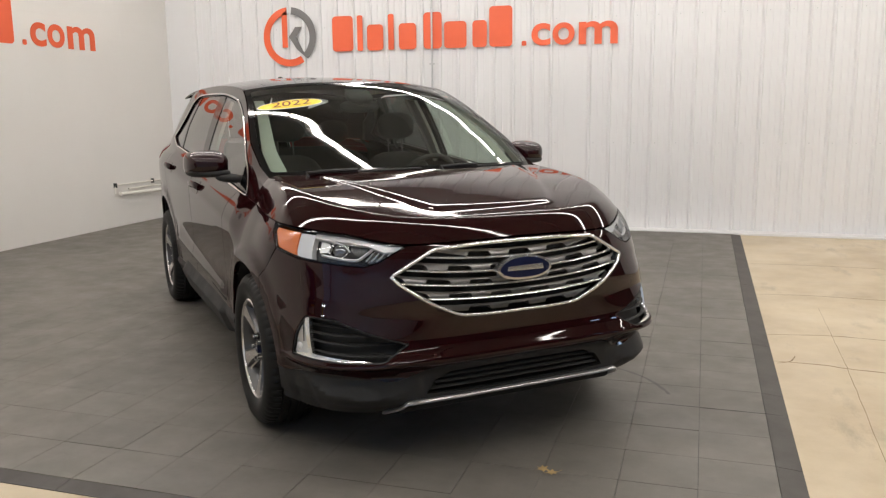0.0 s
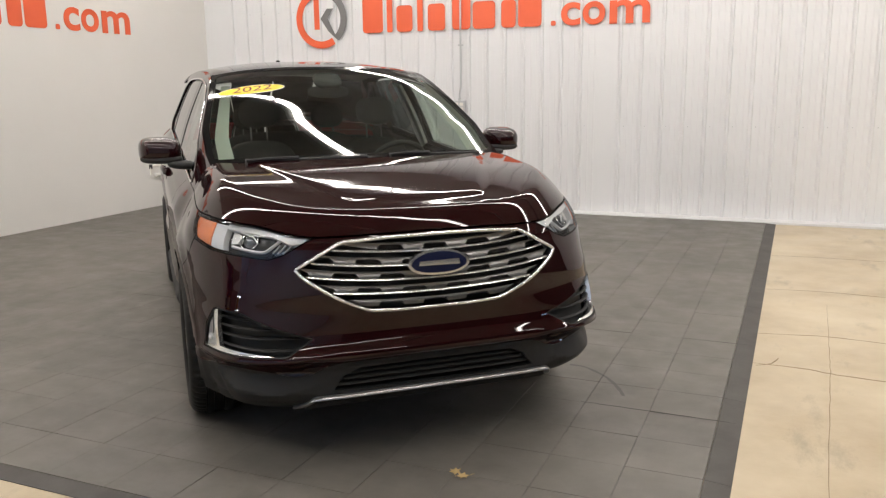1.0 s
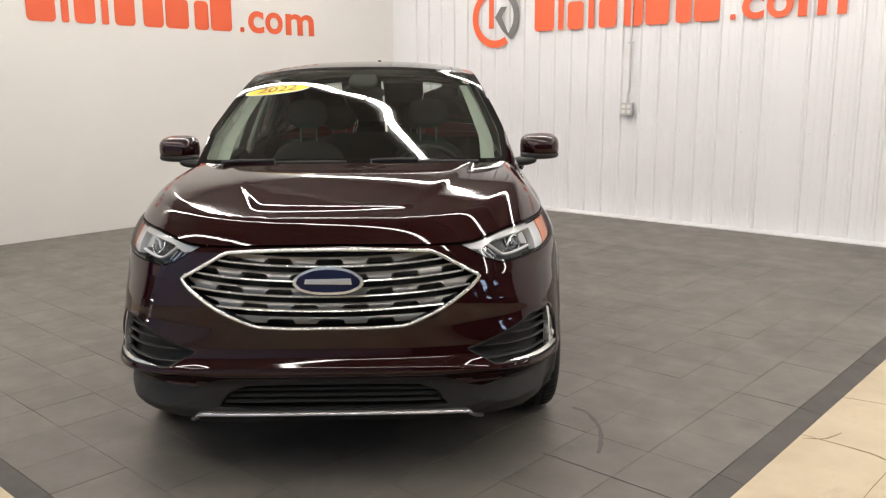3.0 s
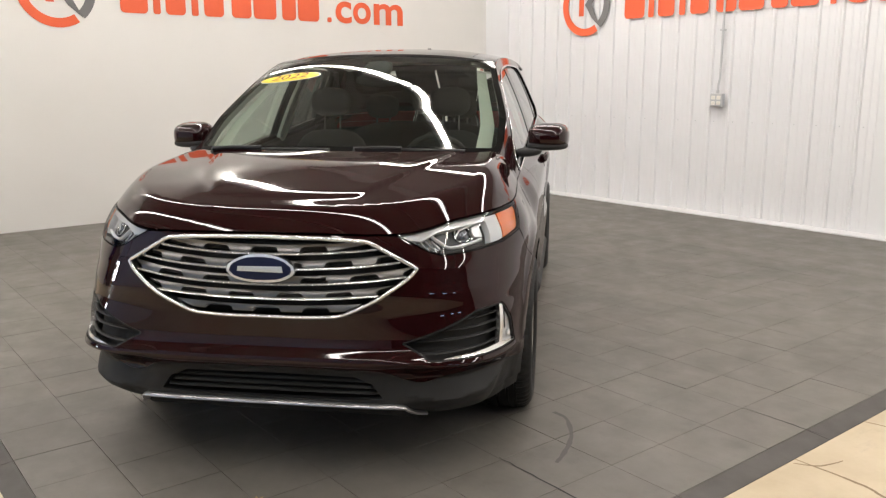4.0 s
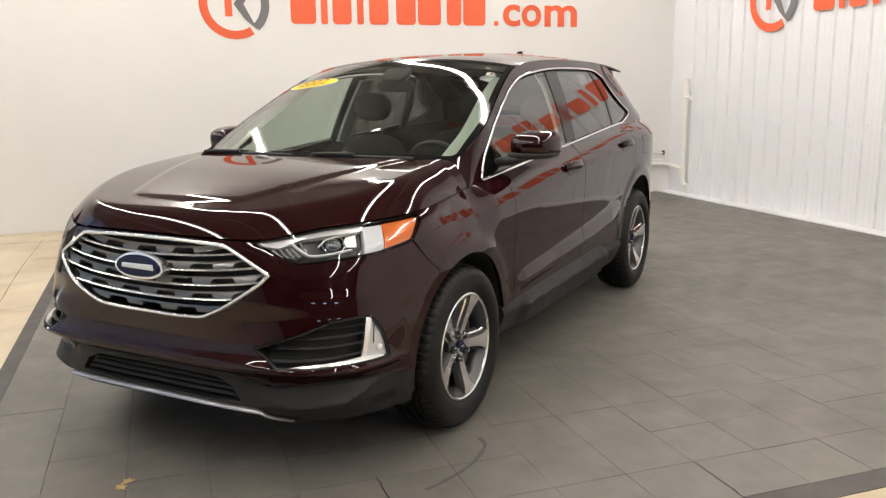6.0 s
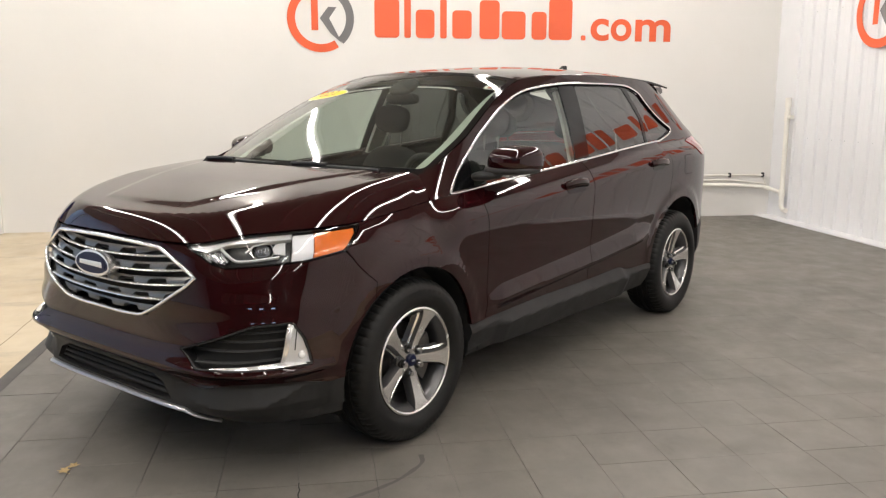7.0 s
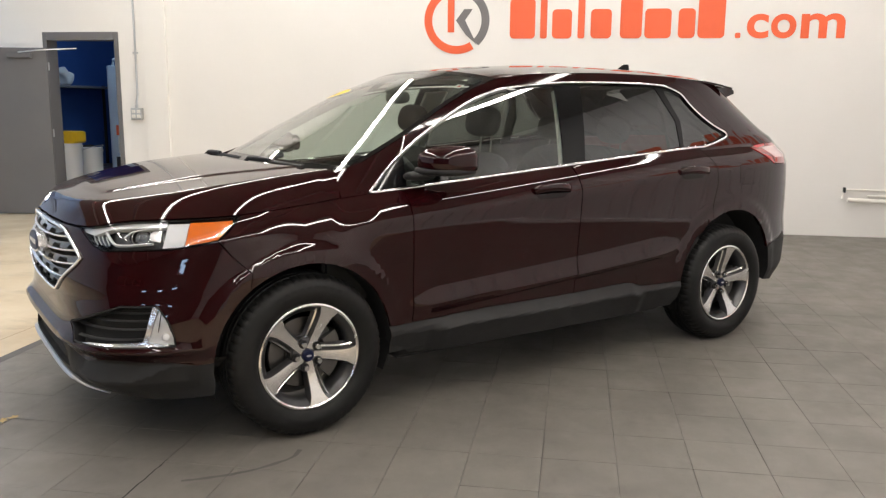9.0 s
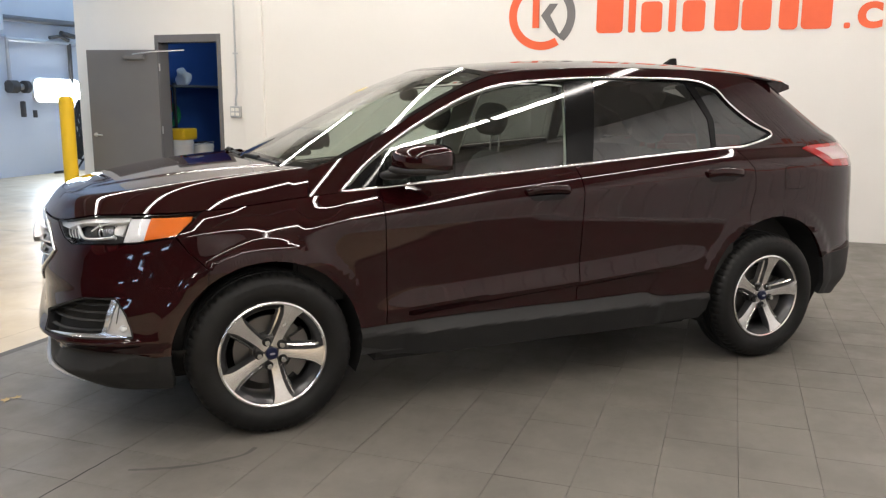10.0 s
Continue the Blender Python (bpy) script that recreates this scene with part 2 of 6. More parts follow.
# letters on both walls: plain bars and shapes in the sign's colours
BARS = [(0.0, 0.30, 0.46), (0.36, 0.44, 0.46), (0.50, 0.73, 0.335), (0.80, 0.88, 0.46), (0.95, 1.19, 0.335), (1.29, 1.54, 0.46),
        (1.57, 1.87, 0.335), (1.95, 2.14, 0.335), (2.17, 2.47, 0.50), (2.59, 2.65, 0.06)]


def letter_mesh(letter, x0, x1, y0, y1):
    """A letter of the built-in font, stretched to fill a box."""
    text = bpy.data.curves.new("letter", "FONT")
    text.body, text.size, text.offset, text.extrude, text.resolution_u = letter, 0.5, 0.011, 0.002, 6
    ob = bpy.data.objects.new("letter", text)
    scene.collection.objects.link(ob)
    me = bpy.data.meshes.new_from_object(ob.evaluated_get(bpy.context.evaluated_depsgraph_get()))
    bpy.data.objects.remove(ob)
    co = np.array([v.co[:] for v in me.vertices])
    lo, hi = co.min(0), co.max(0)
    for v in me.vertices:
        v.co.x = x0 + (v.co.x - lo[0]) / (hi[0] - lo[0]) * (x1 - x0)
        v.co.y = y0 + (v.co.y - lo[1]) / (hi[1] - lo[1]) * (y1 - y0)
        v.co.z += 0.002
    me.materials.clear()
    me.materials.append(m_orange)
    return me


def sign(name, at, label):
    """The wall sign: plane at x right, y up, z out of the wall; origin at the first bar's foot."""
    s = thing(name, label, "sign", at)
    for a, b, h in BARS:
        bm = bmesh.new()
        r = min(0.05, (b - a) * 0.3)
        outline = [(x + r * math.cos(t), y + r * math.sin(t)) for x, y, t0 in ((b - r, h - r, 0), (a + r, h - r, 90), (a + r, r, 180), (b - r, r, 270))
                   for t in (radians(t0 + q * 18) for q in range(6))]
        prism(bm, outline, (0, 0, 0), (1, 0, 0), (0, 1, 0), 0.004)
        part("bar", bm, m_orange, s)
    for letter, a, b in (("c", 2.715, 2.955), ("o", 2.98, 3.255), ("m", 3.305, 3.78)):
        me = letter_mesh(letter, a, b, -0.005, 0.268)
        ob = new("letter", me)
        ob.parent = s
    cx, cy, r0, r1 = -0.64, 0.215, 0.30, 0.395

    def arc(t0, t1, ra, rb):
        ts = [radians(t0 + (t1 - t0) * q / 24) for q in range(25)]
        return [(cx + rb * math.cos(t), cy + rb * math.sin(t)) for t in ts] + [(cx + ra * math.cos(t), cy + ra * math.sin(t)) for t in reversed(ts)]
    for a, mat, label in (((95, 302), m_orange, "orange arc"), ((-48, 84), m_greyvinyl, "grey arc")):
        bm = bmesh.new()
        prism(bm, arc(*a, r0, r1), (0, 0, 0), (1, 0, 0), (0, 1, 0), 0.004)
        part("ring_arc", bm, mat, s, label)
    bm = bmesh.new()
    prism(bm, [(cx - 0.11, cy - 0.14), (cx - 0.03, cy - 0.14), (cx - 0.03, cy + 0.36), (cx - 0.11, cy + 0.30)], (0, 0, 0), (1, 0, 0), (0, 1, 0), 0.004)
    part("upright", bm, m_orange, s)
    bm = bmesh.new()
    prism(bm, [(cx - 0.01, cy), (cx + 0.11, cy - 0.17), (cx + 0.25, cy - 0.29), (cx + 0.10, cy), (cx + 0.19, cy + 0.13), (cx + 0.09, cy + 0.13)], (0, 0, 0), (1, 0, 0), (0, 1, 0), 0.004)
    part("chevron", bm, m_greyvinyl, s, "grey chevron shape")
    return s


SIGN_W = Matrix.Translation((WALL_X + 0.003, 5.080, 2.234)) @ Matrix.Scale(0.985, 4) @ Matrix(((0, 0, 1, 0), (1, 0, 0, 0), (0, 1, 0, 0), (0, 0, 0, 1)))
SIGN_N = Matrix.Translation((-4.793, WALL_Y - 0.029, 2.236)) @ Matrix.Scale(0.98, 4) @ Matrix(((1, 0, 0, 0), (0, 0, -1, 0), (0, 1, 0, 0), (0, 0, 0, 1)))
sign("wall_sign", SIGN_W, "orange and grey vinyl sign with ring on painted block wall")
sign("wall_sign", SIGN_N, "orange and grey vinyl sign with ring on ribbed metal wall")

# ---- car materials ----
m_paint = principled("burgundy_paint", (0.02, 0.0024, 0.004), 0.5, 0.0, Coat_Weight=1.0, Coat_Roughness=0.040, Coat_IOR=1.43, Specular_IOR_Level=0.0)
flake = ramp(m_paint, noise_node(m_paint, 900, 2, 0.5), [(0.35, (0.0068, 0.0010, 0.0014)), (0.7, (0.0225, 0.0024, 0.0032))])
feed(m_paint, "Base Color", mixed(m_paint, 0.25, flake, ramp(m_paint, noise_node(m_paint, 1.1, 3), [(0.3, (0.0100, 0.0012, 0.0016)), (0.7, (0.0140, 0.0016, 0.0022))])))
m_clad = principled("black_cladding", (0.0145, 0.0145, 0.0152), 0.56, Specular_IOR_Level=0.34)
feed(m_clad, "Roughness", ramp(m_clad, noise_node(m_clad, 8, 5), [(0.3, grey(0.52)), (0.7, grey(0.64))]))
bump(m_clad, noise_node(m_clad, 700, 2), 0.15, 0.001)
m_gloss = principled("gloss_black", (0.004, 0.004, 0.0045), 0.07, Specular_IOR_Level=0.24)
m_dark = principled("dark_inner", (0.008, 0.008, 0.008), 0.8)
m_chrome = principled("chrome", (0.86, 0.87, 0.88), 0.07, 1.0)
m_bright = principled("bright_trim", (0.86, 0.86, 0.86), 0.24, 0.95)
m_satin = principled("satin_silver", (0.46, 0.46, 0.47), 0.3, 0.85)
m_web = principled("grille_web", (0.165, 0.163, 0.16), 0.30, 0.85)
m_alloy = principled("machined_alloy", (0.80, 0.79, 0.78), 0.2, 1.0)
feed(m_alloy, "Roughness", ramp(m_alloy, noise_node(m_alloy, 25, 4), [(0.3, grey(0.16)), (0.7, grey(0.28))]))
m_pocket = principled("painted_grey_alloy", (0.085, 0.085, 0.088), 0.28, 0.7)
m_tyre = principled("tyre_rubber", (0.010, 0.010, 0.0105), 0.5, Specular_IOR_Level=0.22)
feed(m_tyre, "Base Color", ramp(m_tyre, noise_node(m_tyre, 12, 5), [(0.3, grey(0.006)), (0.7, grey(0.011))]))
bump(m_tyre, noise_node(m_tyre, 150, 3), 0.15, 0.002)
m_steel = principled("brake_steel", (0.15, 0.145, 0.14), 0.42, 1.0)
m_nut = principled("nut_steel", (0.5, 0.5, 0.5), 0.22, 1.0)
m_badge = principled("badge_blue", (0.003, 0.006, 0.034), 0.4, 0.0, Specular_IOR_Level=0.3)
m_amber = principled("amber_lens", (0.75, 0.16, 0.015), 0.18, Coat_Weight=1.0, Subsurface_Weight=0.0)
m_lampgrey = principled("lamp_bowl", (0.74, 0.74, 0.75), 0.3, 0.45)
m_bezel = principled("lamp_bezel", (0.30, 0.30, 0.31), 0.16, 0.9)
m_lampdark = principled("lamp_dark", (0.05, 0.05, 0.052), 0.25, 0.3)
m_projector = principled("projector_glass", (0.20, 0.21, 0.23), 0.06, 0.7, Coat_Weight=1.0)
m_lampwhite = principled("lamp_white", (0.75, 0.76, 0.78), 0.25)
m_clearband = principled("clear_lamp_band", (0.55, 0.40, 0.41), 0.15, Coat_Weight=1.0)
m_redlens = principled("red_lens", (0.30, 0.012, 0.015), 0.12, Coat_Weight=1.0)
m_cloth = principled("charcoal_cloth", (0.010, 0.010, 0.0098), 0.9, Specular_IOR_Level=0.2)
feed(m_cloth, "Base Color", ramp(m_cloth, noise_node(m_cloth, 60, 4), [(0.3, grey(0.010)), (0.7, grey(0.019))]))
m_dash = principled("dash_plastic", (0.011, 0.011, 0.0105), 0.6)
m_liner = principled("beige_trim", (0.46, 0.47, 0.42), 0.75)
m_sticker = principled("yellow_sticker", (0.90, 0.66, 0.02), 0.4)
m_ink = principled("dark_red_ink", (0.16, 0.03, 0.02), 0.5)
m_paper = principled("white_paper", (0.8, 0.79, 0.77), 0.5)
m_redink = principled("red_ink", (0.55, 0.07, 0.05), 0.5)


def pane(name, tint, gloss=1.0):
    """A thin glass pane: tinted straight through, mirror-like by its angle."""
    m = bpy.data.materials.new(name)
    m.use_nodes = True
    n, k = m.node_tree.nodes, m.node_tree.links
    n.clear()
    out, mix, clear, shine, fr = n.new("ShaderNodeOutputMaterial"), n.new("ShaderNodeMixShader"), n.new("ShaderNodeBsdfTransparent"), n.new("ShaderNodeBsdfGlossy"), n.new("ShaderNodeLayerWeight")
    clear.inputs[0].default_value = (*tint, 1)
    shine.inputs["Roughness"].default_value = 0.0
    shine.inputs["Color"].default_value = (gloss, gloss, gloss, 1)
    power, share = n.new("ShaderNodeMath"), n.new("ShaderNodeMath")
    power.operation, share.operation = "POWER", "MULTIPLY_ADD"
    power.inputs[1].default_value, share.inputs[1].default_value, share.inputs[2].default_value = 4.5, 0.90, 0.088
    k.new(fr.outputs["Facing"], power.inputs[0]), k.new(power.outputs[0], share.inputs[0]), k.new(share.outputs[0], mix.inputs[0])
    k.new(clear.outputs[0], mix.inputs[1]), k.new(shine.outputs[0], mix.inputs[2]), k.new(mix.outputs[0], out.inputs[0])
    return m


m_glass = pane("clear_glass", (0.70, 0.77, 0.72))
m_tint = pane("privacy_glass", (0.13, 0.14, 0.135))
m_lens = pane("lamp_glass", (0.93, 0.94, 0.95), 0.3)

# ---- car: surfaces ----
# x forward, y to the car's left, z up; the origin lies on the ground midway between the axles
CAR = pose(-2.438, 5.112, 0.0, 0, 0, -47.45)
AXLE_F, AXLE_R, HUB = 1.440, -1.445, 0.368
FX, FR, RX, RR = AXLE_F + 0.008, 0.425, AXLE_R - 0.030, 0.450     # wheel arches


def arch_z(cx):
    """The height of an arch's centre."""
    return 0.37 if cx > 0 else 0.388



def table(rows):
    """A smooth curve through a few (t, value) rows, with no overshoot."""
    t, v = np.array([r[0] for r in rows], float), np.array([r[1] for r in rows], float)
    h, s = np.diff(t), np.diff(v) / np.diff(t)
    d = np.zeros(len(t))
    for i in range(1, len(t) - 1):
        if s[i - 1] * s[i] > 0:
            d[i] = 2 * s[i - 1] * s[i] / (s[i - 1] + s[i])
    d[0], d[-1] = s[0], s[-1]

    def at(x):
        x = np.clip(np.asarray(x, float), t[0], t[-1])
        i = np.clip(np.searchsorted(t, x) - 1, 0, len(h) - 1)
        q = (x - t[i]) / h[i]
        return (v[i] * (1 + 2 * q) * (1 - q) ** 2 + d[i] * h[i] * q * (1 - q) ** 2 + v[i + 1] * q * q * (3 - 2 * q) - d[i + 1] * h[i] * q * q * (1 - q))
    return at


belt = table([(-2.4, 1.268), (-1.9, 1.255), (-1.26, 1.232), (-0.2, 1.162), (0.91, 1.083), (1.10, 1.070), (1.30, 1.052), (1.71, 1.012)])
flank = table([(0.0, 0.872), (0.02, 0.894), (0.045, 0.922), (0.06, 0.935), (0.085, 0.948), (0.105, 0.9575), (0.125, 0.9650), (0.145, 0.9675), (0.18, 0.9680), (0.24, 0.9665), (0.32, 0.9635), (0.45, 0.956), (0.52, 0.950), (0.61, 0.947), (0.68, 0.945), (0.80, 0.940), (0.90, 0.915)])
front_x = table([(0.20, 2.20), (0.255, 2.30), (0.31, 2.352), (0.335, 2.356), (0.42, 2.354), (0.440, 2.358), (0.452, 2.366), (0.472, 2.386), (0.485, 2.394), (0.499, 2.393), (0.515, 2.384), (0.548, 2.364), (0.58, 2.357), (0.66, 2.356), (0.75, 2.372), (0.84, 2.369), (0.90, 2.358), (0.96, 2.338), (1.02, 2.30), (1.3, 2.2)])
front_n = table([(0.2, 4.4), (0.55, 4.3), (0.68, 3.6), (0.80, 3.05), (0.95, 2.7), (1.1, 2.6)])
rear_x = table([(0.2, -2.22), (0.30, -2.37), (0.42, -2.455), (0.60, -2.46), (0.75, -2.43), (1.0, -2.40), (1.2, -2.37), (1.27, -2.31), (1.32, -2.20), (1.55, -1.83), (1.64, -1.70), (1.7, -1.6)])
tuck = table([(0.0, 0.425), (0.40, 0.418), (0.49, 0.380), (0.58, 0.348), (0.66, 0.338), (0.80, 0.344), (0.85, 0.375), (0.875, 0.405), (0.95, 0.41)])
X0F, X0R = 1.30, -1.15


def half_width(x, z, round_off=1.0):
    """Half the car's width on its flank at x and height z."""
    d = belt(x) - z
    e = np.maximum(-d, 0)
    # ahead of the hook over the front arch the fender is rounder
    soft = 0.872 + 0.102 * (1 - (1 - np.clip(d / 0.30, 0, 1)) ** 2)
    soft = np.where(d > 0.30, flank(np.maximum(d, 0)) + 0.0098 * np.clip((0.5 - d) / 0.2, 0, 1), soft)
    hook = np.clip((x - 1.08) / 0.22, 0, 1)
    hook = hook * hook * (3 - 2 * hook) * round_off
    base = 0.872 - (0.300 + 0.45 * np.clip((x - 0.85) / 0.35, 0, 1.2) ** 1.5) * e - 0.25 * e * e
    y = np.where(d >= 0, flank(np.maximum(d, 0)) * (1 - hook) + soft * hook, base)
    fade = np.clip((0.98 - x) / 0.2, 0, 1) * np.clip((x + 1.0) / 0.25, 0, 1)
    crease = 0.535 + 0.03 * (0.4 - x) / 0.6 + 0.02 * np.clip(-x - 0.3, 0, 1)
    y = y + 0.026 * fade * np.exp(-np.maximum(z - crease, 0) ** 2 / (2 * 0.050 ** 2)) * np.where(z < crease, np.clip(1 - (crease - z) / 0.030, 0, 1), 1)
    for cx, r in ((FX, FR), (RX, RR)):
        q = np.hypot(x - cx, z - arch_z(cx)) - r
        y = y + 0.009 * np.exp(-np.maximum(q - 0.048, 0) ** 2 / (2 * 0.022 ** 2)) * np.where(z > 0.3, 1, 0)
    return y - 0.004 * np.clip((x - 0.1) / 1.2, -1, 1) ** 2


_ph = np.linspace(0, np.pi / 2, 721)


def arc_table(a, b, n):
    p = np.stack([a * np.cos(_ph) ** (2 / n), b * np.sin(_ph) ** (2 / n)], 1)
    return np.concatenate([[0], np.cumsum(np.hypot(*np.diff(p, axis=0).T))])


_len_f, _len_r = arc_table(1.06, 0.94, 2.8), arc_table(1.25, 0.92, 4.2)
LF, LR = _len_f[-1], _len_r[-1]
U_NOSE, U_TAIL = X0F + LF, X0R - LR


def nose_width(z, q):
    """Half the width from which the nose is drawn, q along the skin from the front joint: upright again at the lamps."""
    s = np.clip((q - 0.16) / 0.34, 0, 1)
    return half_width(np.full_like(z, X0F), z, 1 - s * s * (3 - 2 * s))


def shell(u, z):
    """The body's skin: u runs along the side (u = x there) and round both ends; past the nose y turns negative."""
    u, z = np.asarray(u, float), np.asarray(z, float)
    q = u - X0F
    qq = np.where(q > LF, 2 * LF - q, q)
    phi = np.interp(LF - qq, _len_f, _ph)
    n = front_n(z)
    a, b = front_x(z) - X0F, nose_width(z, qq)
    xf, yf = X0F + a * np.cos(phi) ** (2 / n), b * np.sin(phi) ** (2 / n) * np.where(q > LF, -1, 1)
    phr = np.interp(np.clip(LR - (X0R - u), 0, LR), _len_r, _ph)
    ar, br = X0R - rear_x(z), half_width(np.full_like(z, X0R), z)
    xr, yr = X0R - ar * np.cos(phr) ** (2 / 4.2), br * np.sin(phr) ** (2 / 4.2)
    # wheel flares also past the joints
    mid = half_width(np.clip(u, X0R, X0F), z)
    x = np.where(u > X0F, xf, np.where(u < X0R, xr, u))
    y = np.where(u > X0F, yf, np.where(u < X0R, yr, mid))
    for cx, r, on in ((FX, FR, u > X0F), (RX, RR, u < X0R)):
        k = np.hypot(x - cx, z - arch_z(cx)) - r
        bulge = 0.011 * np.exp(-np.maximum(k - 0.048, 0) ** 2 / (2 * 0.022 ** 2)) * np.where(z > 0.3, 1, 0)
        k0 = np.hypot(np.where(u > X0F, X0F, X0R) - cx, z - arch_z(cx)) - r
        base = 0.009 * np.exp(-np.maximum(k0 - 0.048, 0) ** 2 / (2 * 0.022 ** 2)) * np.where(z > 0.3, 1, 0)
        y = np.where(on & (np.abs(y) > 0.7), y + (bulge - base) * np.clip((np.abs(y) - 0.7) / 0.15, 0, 1) * np.sign(y), y)
    # a sharp ridge under the fog lamps, running into the shelf below the grille
    zs = 0.494 - 0.022 * np.clip((np.abs(y) - 0.50) / 0.38, 0, 1)
    w = np.exp(-((z - zs) / np.where(z > zs, 0.022, 0.013)) ** 2) * np.where(u > X0F, 1, 0) * np.clip((np.abs(y) - 0.42) / 0.12, 0, 1) * np.clip((x - 1.88) / 0.15, 0, 1)
    x, y = x + 0.010 * w * np.clip((x - 1.9) / 0.4, 0, 1), y + 0.012 * w * np.sign(y) * np.clip((np.abs(y) - 0.6) / 0.2, 0, 1)
    # below the ridge the paint leans in, and the black valance steps out again
    lean_in = np.where(z > 0.418, np.clip((zs - z) / np.maximum(zs - 0.418, 0.01), 0, 1), np.clip((z - 0.338) / 0.08, 0, 1)) * np.where(u > X0F, 1, 0) * np.clip((np.abs(y) - 0.46) / 0.10, 0, 1) * np.clip((x - 1.88) / 0.15, 0, 1)
    x, y = x - 0.030 * lean_in * np.clip((x - 1.9) / 0.3, 0, 1), y - 0.024 * lean_in * np.sign(y) * np.clip((np.abs(y) - 0.6) / 0.2, 0, 1)
    # the lower bumper tucks in under a fold
    d = np.clip(tuck(np.abs(y)) - z, 0, 0.12) * np.clip((np.abs(y) - 0.50) / 0.08, 0, 1) * np.where(u > X0F, 1, 0) * np.clip((x - 1.85) / 0.1, 0, 1)
    x, y = x - 0.54 * d * np.clip((x - 1.9) / 0.3, 0, 1), y - 0.36 * d * np.sign(y) * np.clip((np.abs(y) - 0.6) / 0.2, 0, 1)
    return np.stack([x, y, z], -1)


def uy(y, z):
    """u on the front at the sideways place y."""
    n, q = float(front_n(z)), 1.0
    for _ in range(8):
        b = float(nose_width(np.array(float(z)), np.array(q)))
        phi = math.asin(min(1, (abs(y) / b)) ** (n / 2))
        q = LF - float(np.interp(phi, _ph, _len_f))
    return X0F + (q if y >= 0 else 2 * LF - q)


def ux(x, z):
    """u on the left flank or corner at the place x."""
    if x <= X0F:
        return x
    n, a = float(front_n(z)), float(front_x(z)) - X0F
    phi = math.acos(min(1, (x - X0F) / a) ** (n / 2))
    return X0F + LF - float(np.interp(phi, _ph, _len_f))


hood_edge = table([(1.0, 1.076), (1.10, 1.070), (1.30, 1.052), (ux(1.71, 1.012), 1.016), (uy(0.70, 0.985), 0.998), (uy(0.49, 0.957), 0.961), (uy(0.40, 0.957), 0.962), (uy(0.2, 0.96), 0.968), (U_NOSE, 0.970)])
spine = table([(0.9, 1.212), (1.2, 1.203), (1.4, 1.188), (1.7, 1.156), (1.95, 1.114), (2.1, 1.085), (2.3, 1.044), (2.4, 1.022)])
crease_y = table([(1.0, 0.66), (1.3, 0.60), (1.686, 0.481), (2.0, 0.355), (2.142, 0.290), (2.4, 0.1)])


def hood_top(x, y):
    """The hood's height over the plan."""
    x, y = np.asarray(x, float), np.asarray(y, float)
    ya = np.abs(y)
    xa = np.maximum(x - X0F, 0)
    ze, u = np.full_like(x, 1.0), np.full_like(x, X0F + 0.5)
    for _ in range(6):
        n, a, b = front_n(ze), front_x(ze) - X0F, nose_width(ze, u - X0F)
        phi = np.arctan2((ya / b) ** (n / 2), (xa / a) ** (n / 2))
        u = np.where(x > X0F, X0F + LF - np.interp(phi, _ph, _len_f), x)
        ze = hood_edge(u)
    lam = ((ya / b) ** n + (xa / a) ** n) ** (1 / n)
    bs = half_width(np.minimum(x, X0F), ze)
    lam = np.where(x > X0F, lam, ya / bs)
    m = np.clip((1 - lam) / (0.155 - 0.070 * np.where(x > X0F, np.cos(phi) ** 2, 0)), 0, 1)
    f = 1 - (1 - m) ** 2
    yc = crease_y(x)
    dome = 0.0065 / (1 + np.exp((ya - yc) / 0.008)) / (1 + np.exp((x - 2.145 + 0.25 * ya ** 2) / 0.009))
    top = spine(x) - 0.034 * ya ** 2 + dome
    return np.stack([x, y, ze + (top - ze) * f], -1)


def edge_xz(t):
    """The windshield's side edge, from its foot (0) to the roof (1): x and z."""
    return table([(0, 1.195), (0.15, 1.055), (0.4, 0.80), (0.65, 0.545), (0.85, 0.345), (1, 0.215)])(t), table([(0, 1.152), (0.15, 1.226), (0.4, 1.357), (0.65, 1.488), (0.85, 1.575), (1, 1.617)])(t)


def screen(s, t):
    """The windshield: s across (-1 to 1), t upward."""
    s, t = np.asarray(s, float), np.asarray(t, float)
    xe, ze = edge_xz(t)
    ye = half_width(xe, ze) - 0.006
    k = 1 - np.abs(s) ** 2.7
    return np.stack([xe + (0.165 - 0.090 * t) * k, s * ye, ze + (0.012 + 0.038 * t) * k], -1)


roof_rim = table([(-1.80, 1.575), (-1.69, 1.597), (-1.365, 1.639), (-0.97, 1.657), (-0.6, 1.661), (-0.24, 1.653), (0.0, 1.641), (0.1, 1.632), (0.215, 1.617)])


def roof_top(s, x):
    """The roof between its rims: s across, x along."""
    s, x = np.asarray(s, float), np.asarray(x, float)
    k = 1 - np.abs(s) ** 2.7
    xx = x + 0.075 * k * np.clip((x + 0.5) / 0.715, 0, 1) ** 2 - 0.14 * k * np.clip((-1.0 - x) / 0.7, 0, 1) ** 2
    ze = roof_rim(x)
    ye = half_width(x, ze) * np.where(x < X0R, 1 - 0.02 * (x - X0R) ** 2, 1)
    return np.stack([xx, s * ye, ze + (0.050 + 0.012 * np.clip((0.2 - x) / 0.5, 0, 1)) * k], -1)


def cowl_top(x, y):
    x, y = np.asarray(x, float), np.asarray(y, float)
    return np.stack([x, y, 1.158 + 0.012 * (1 - (y / 0.8) ** 2) - 0.004 * np.sin(x * 60)], -1)


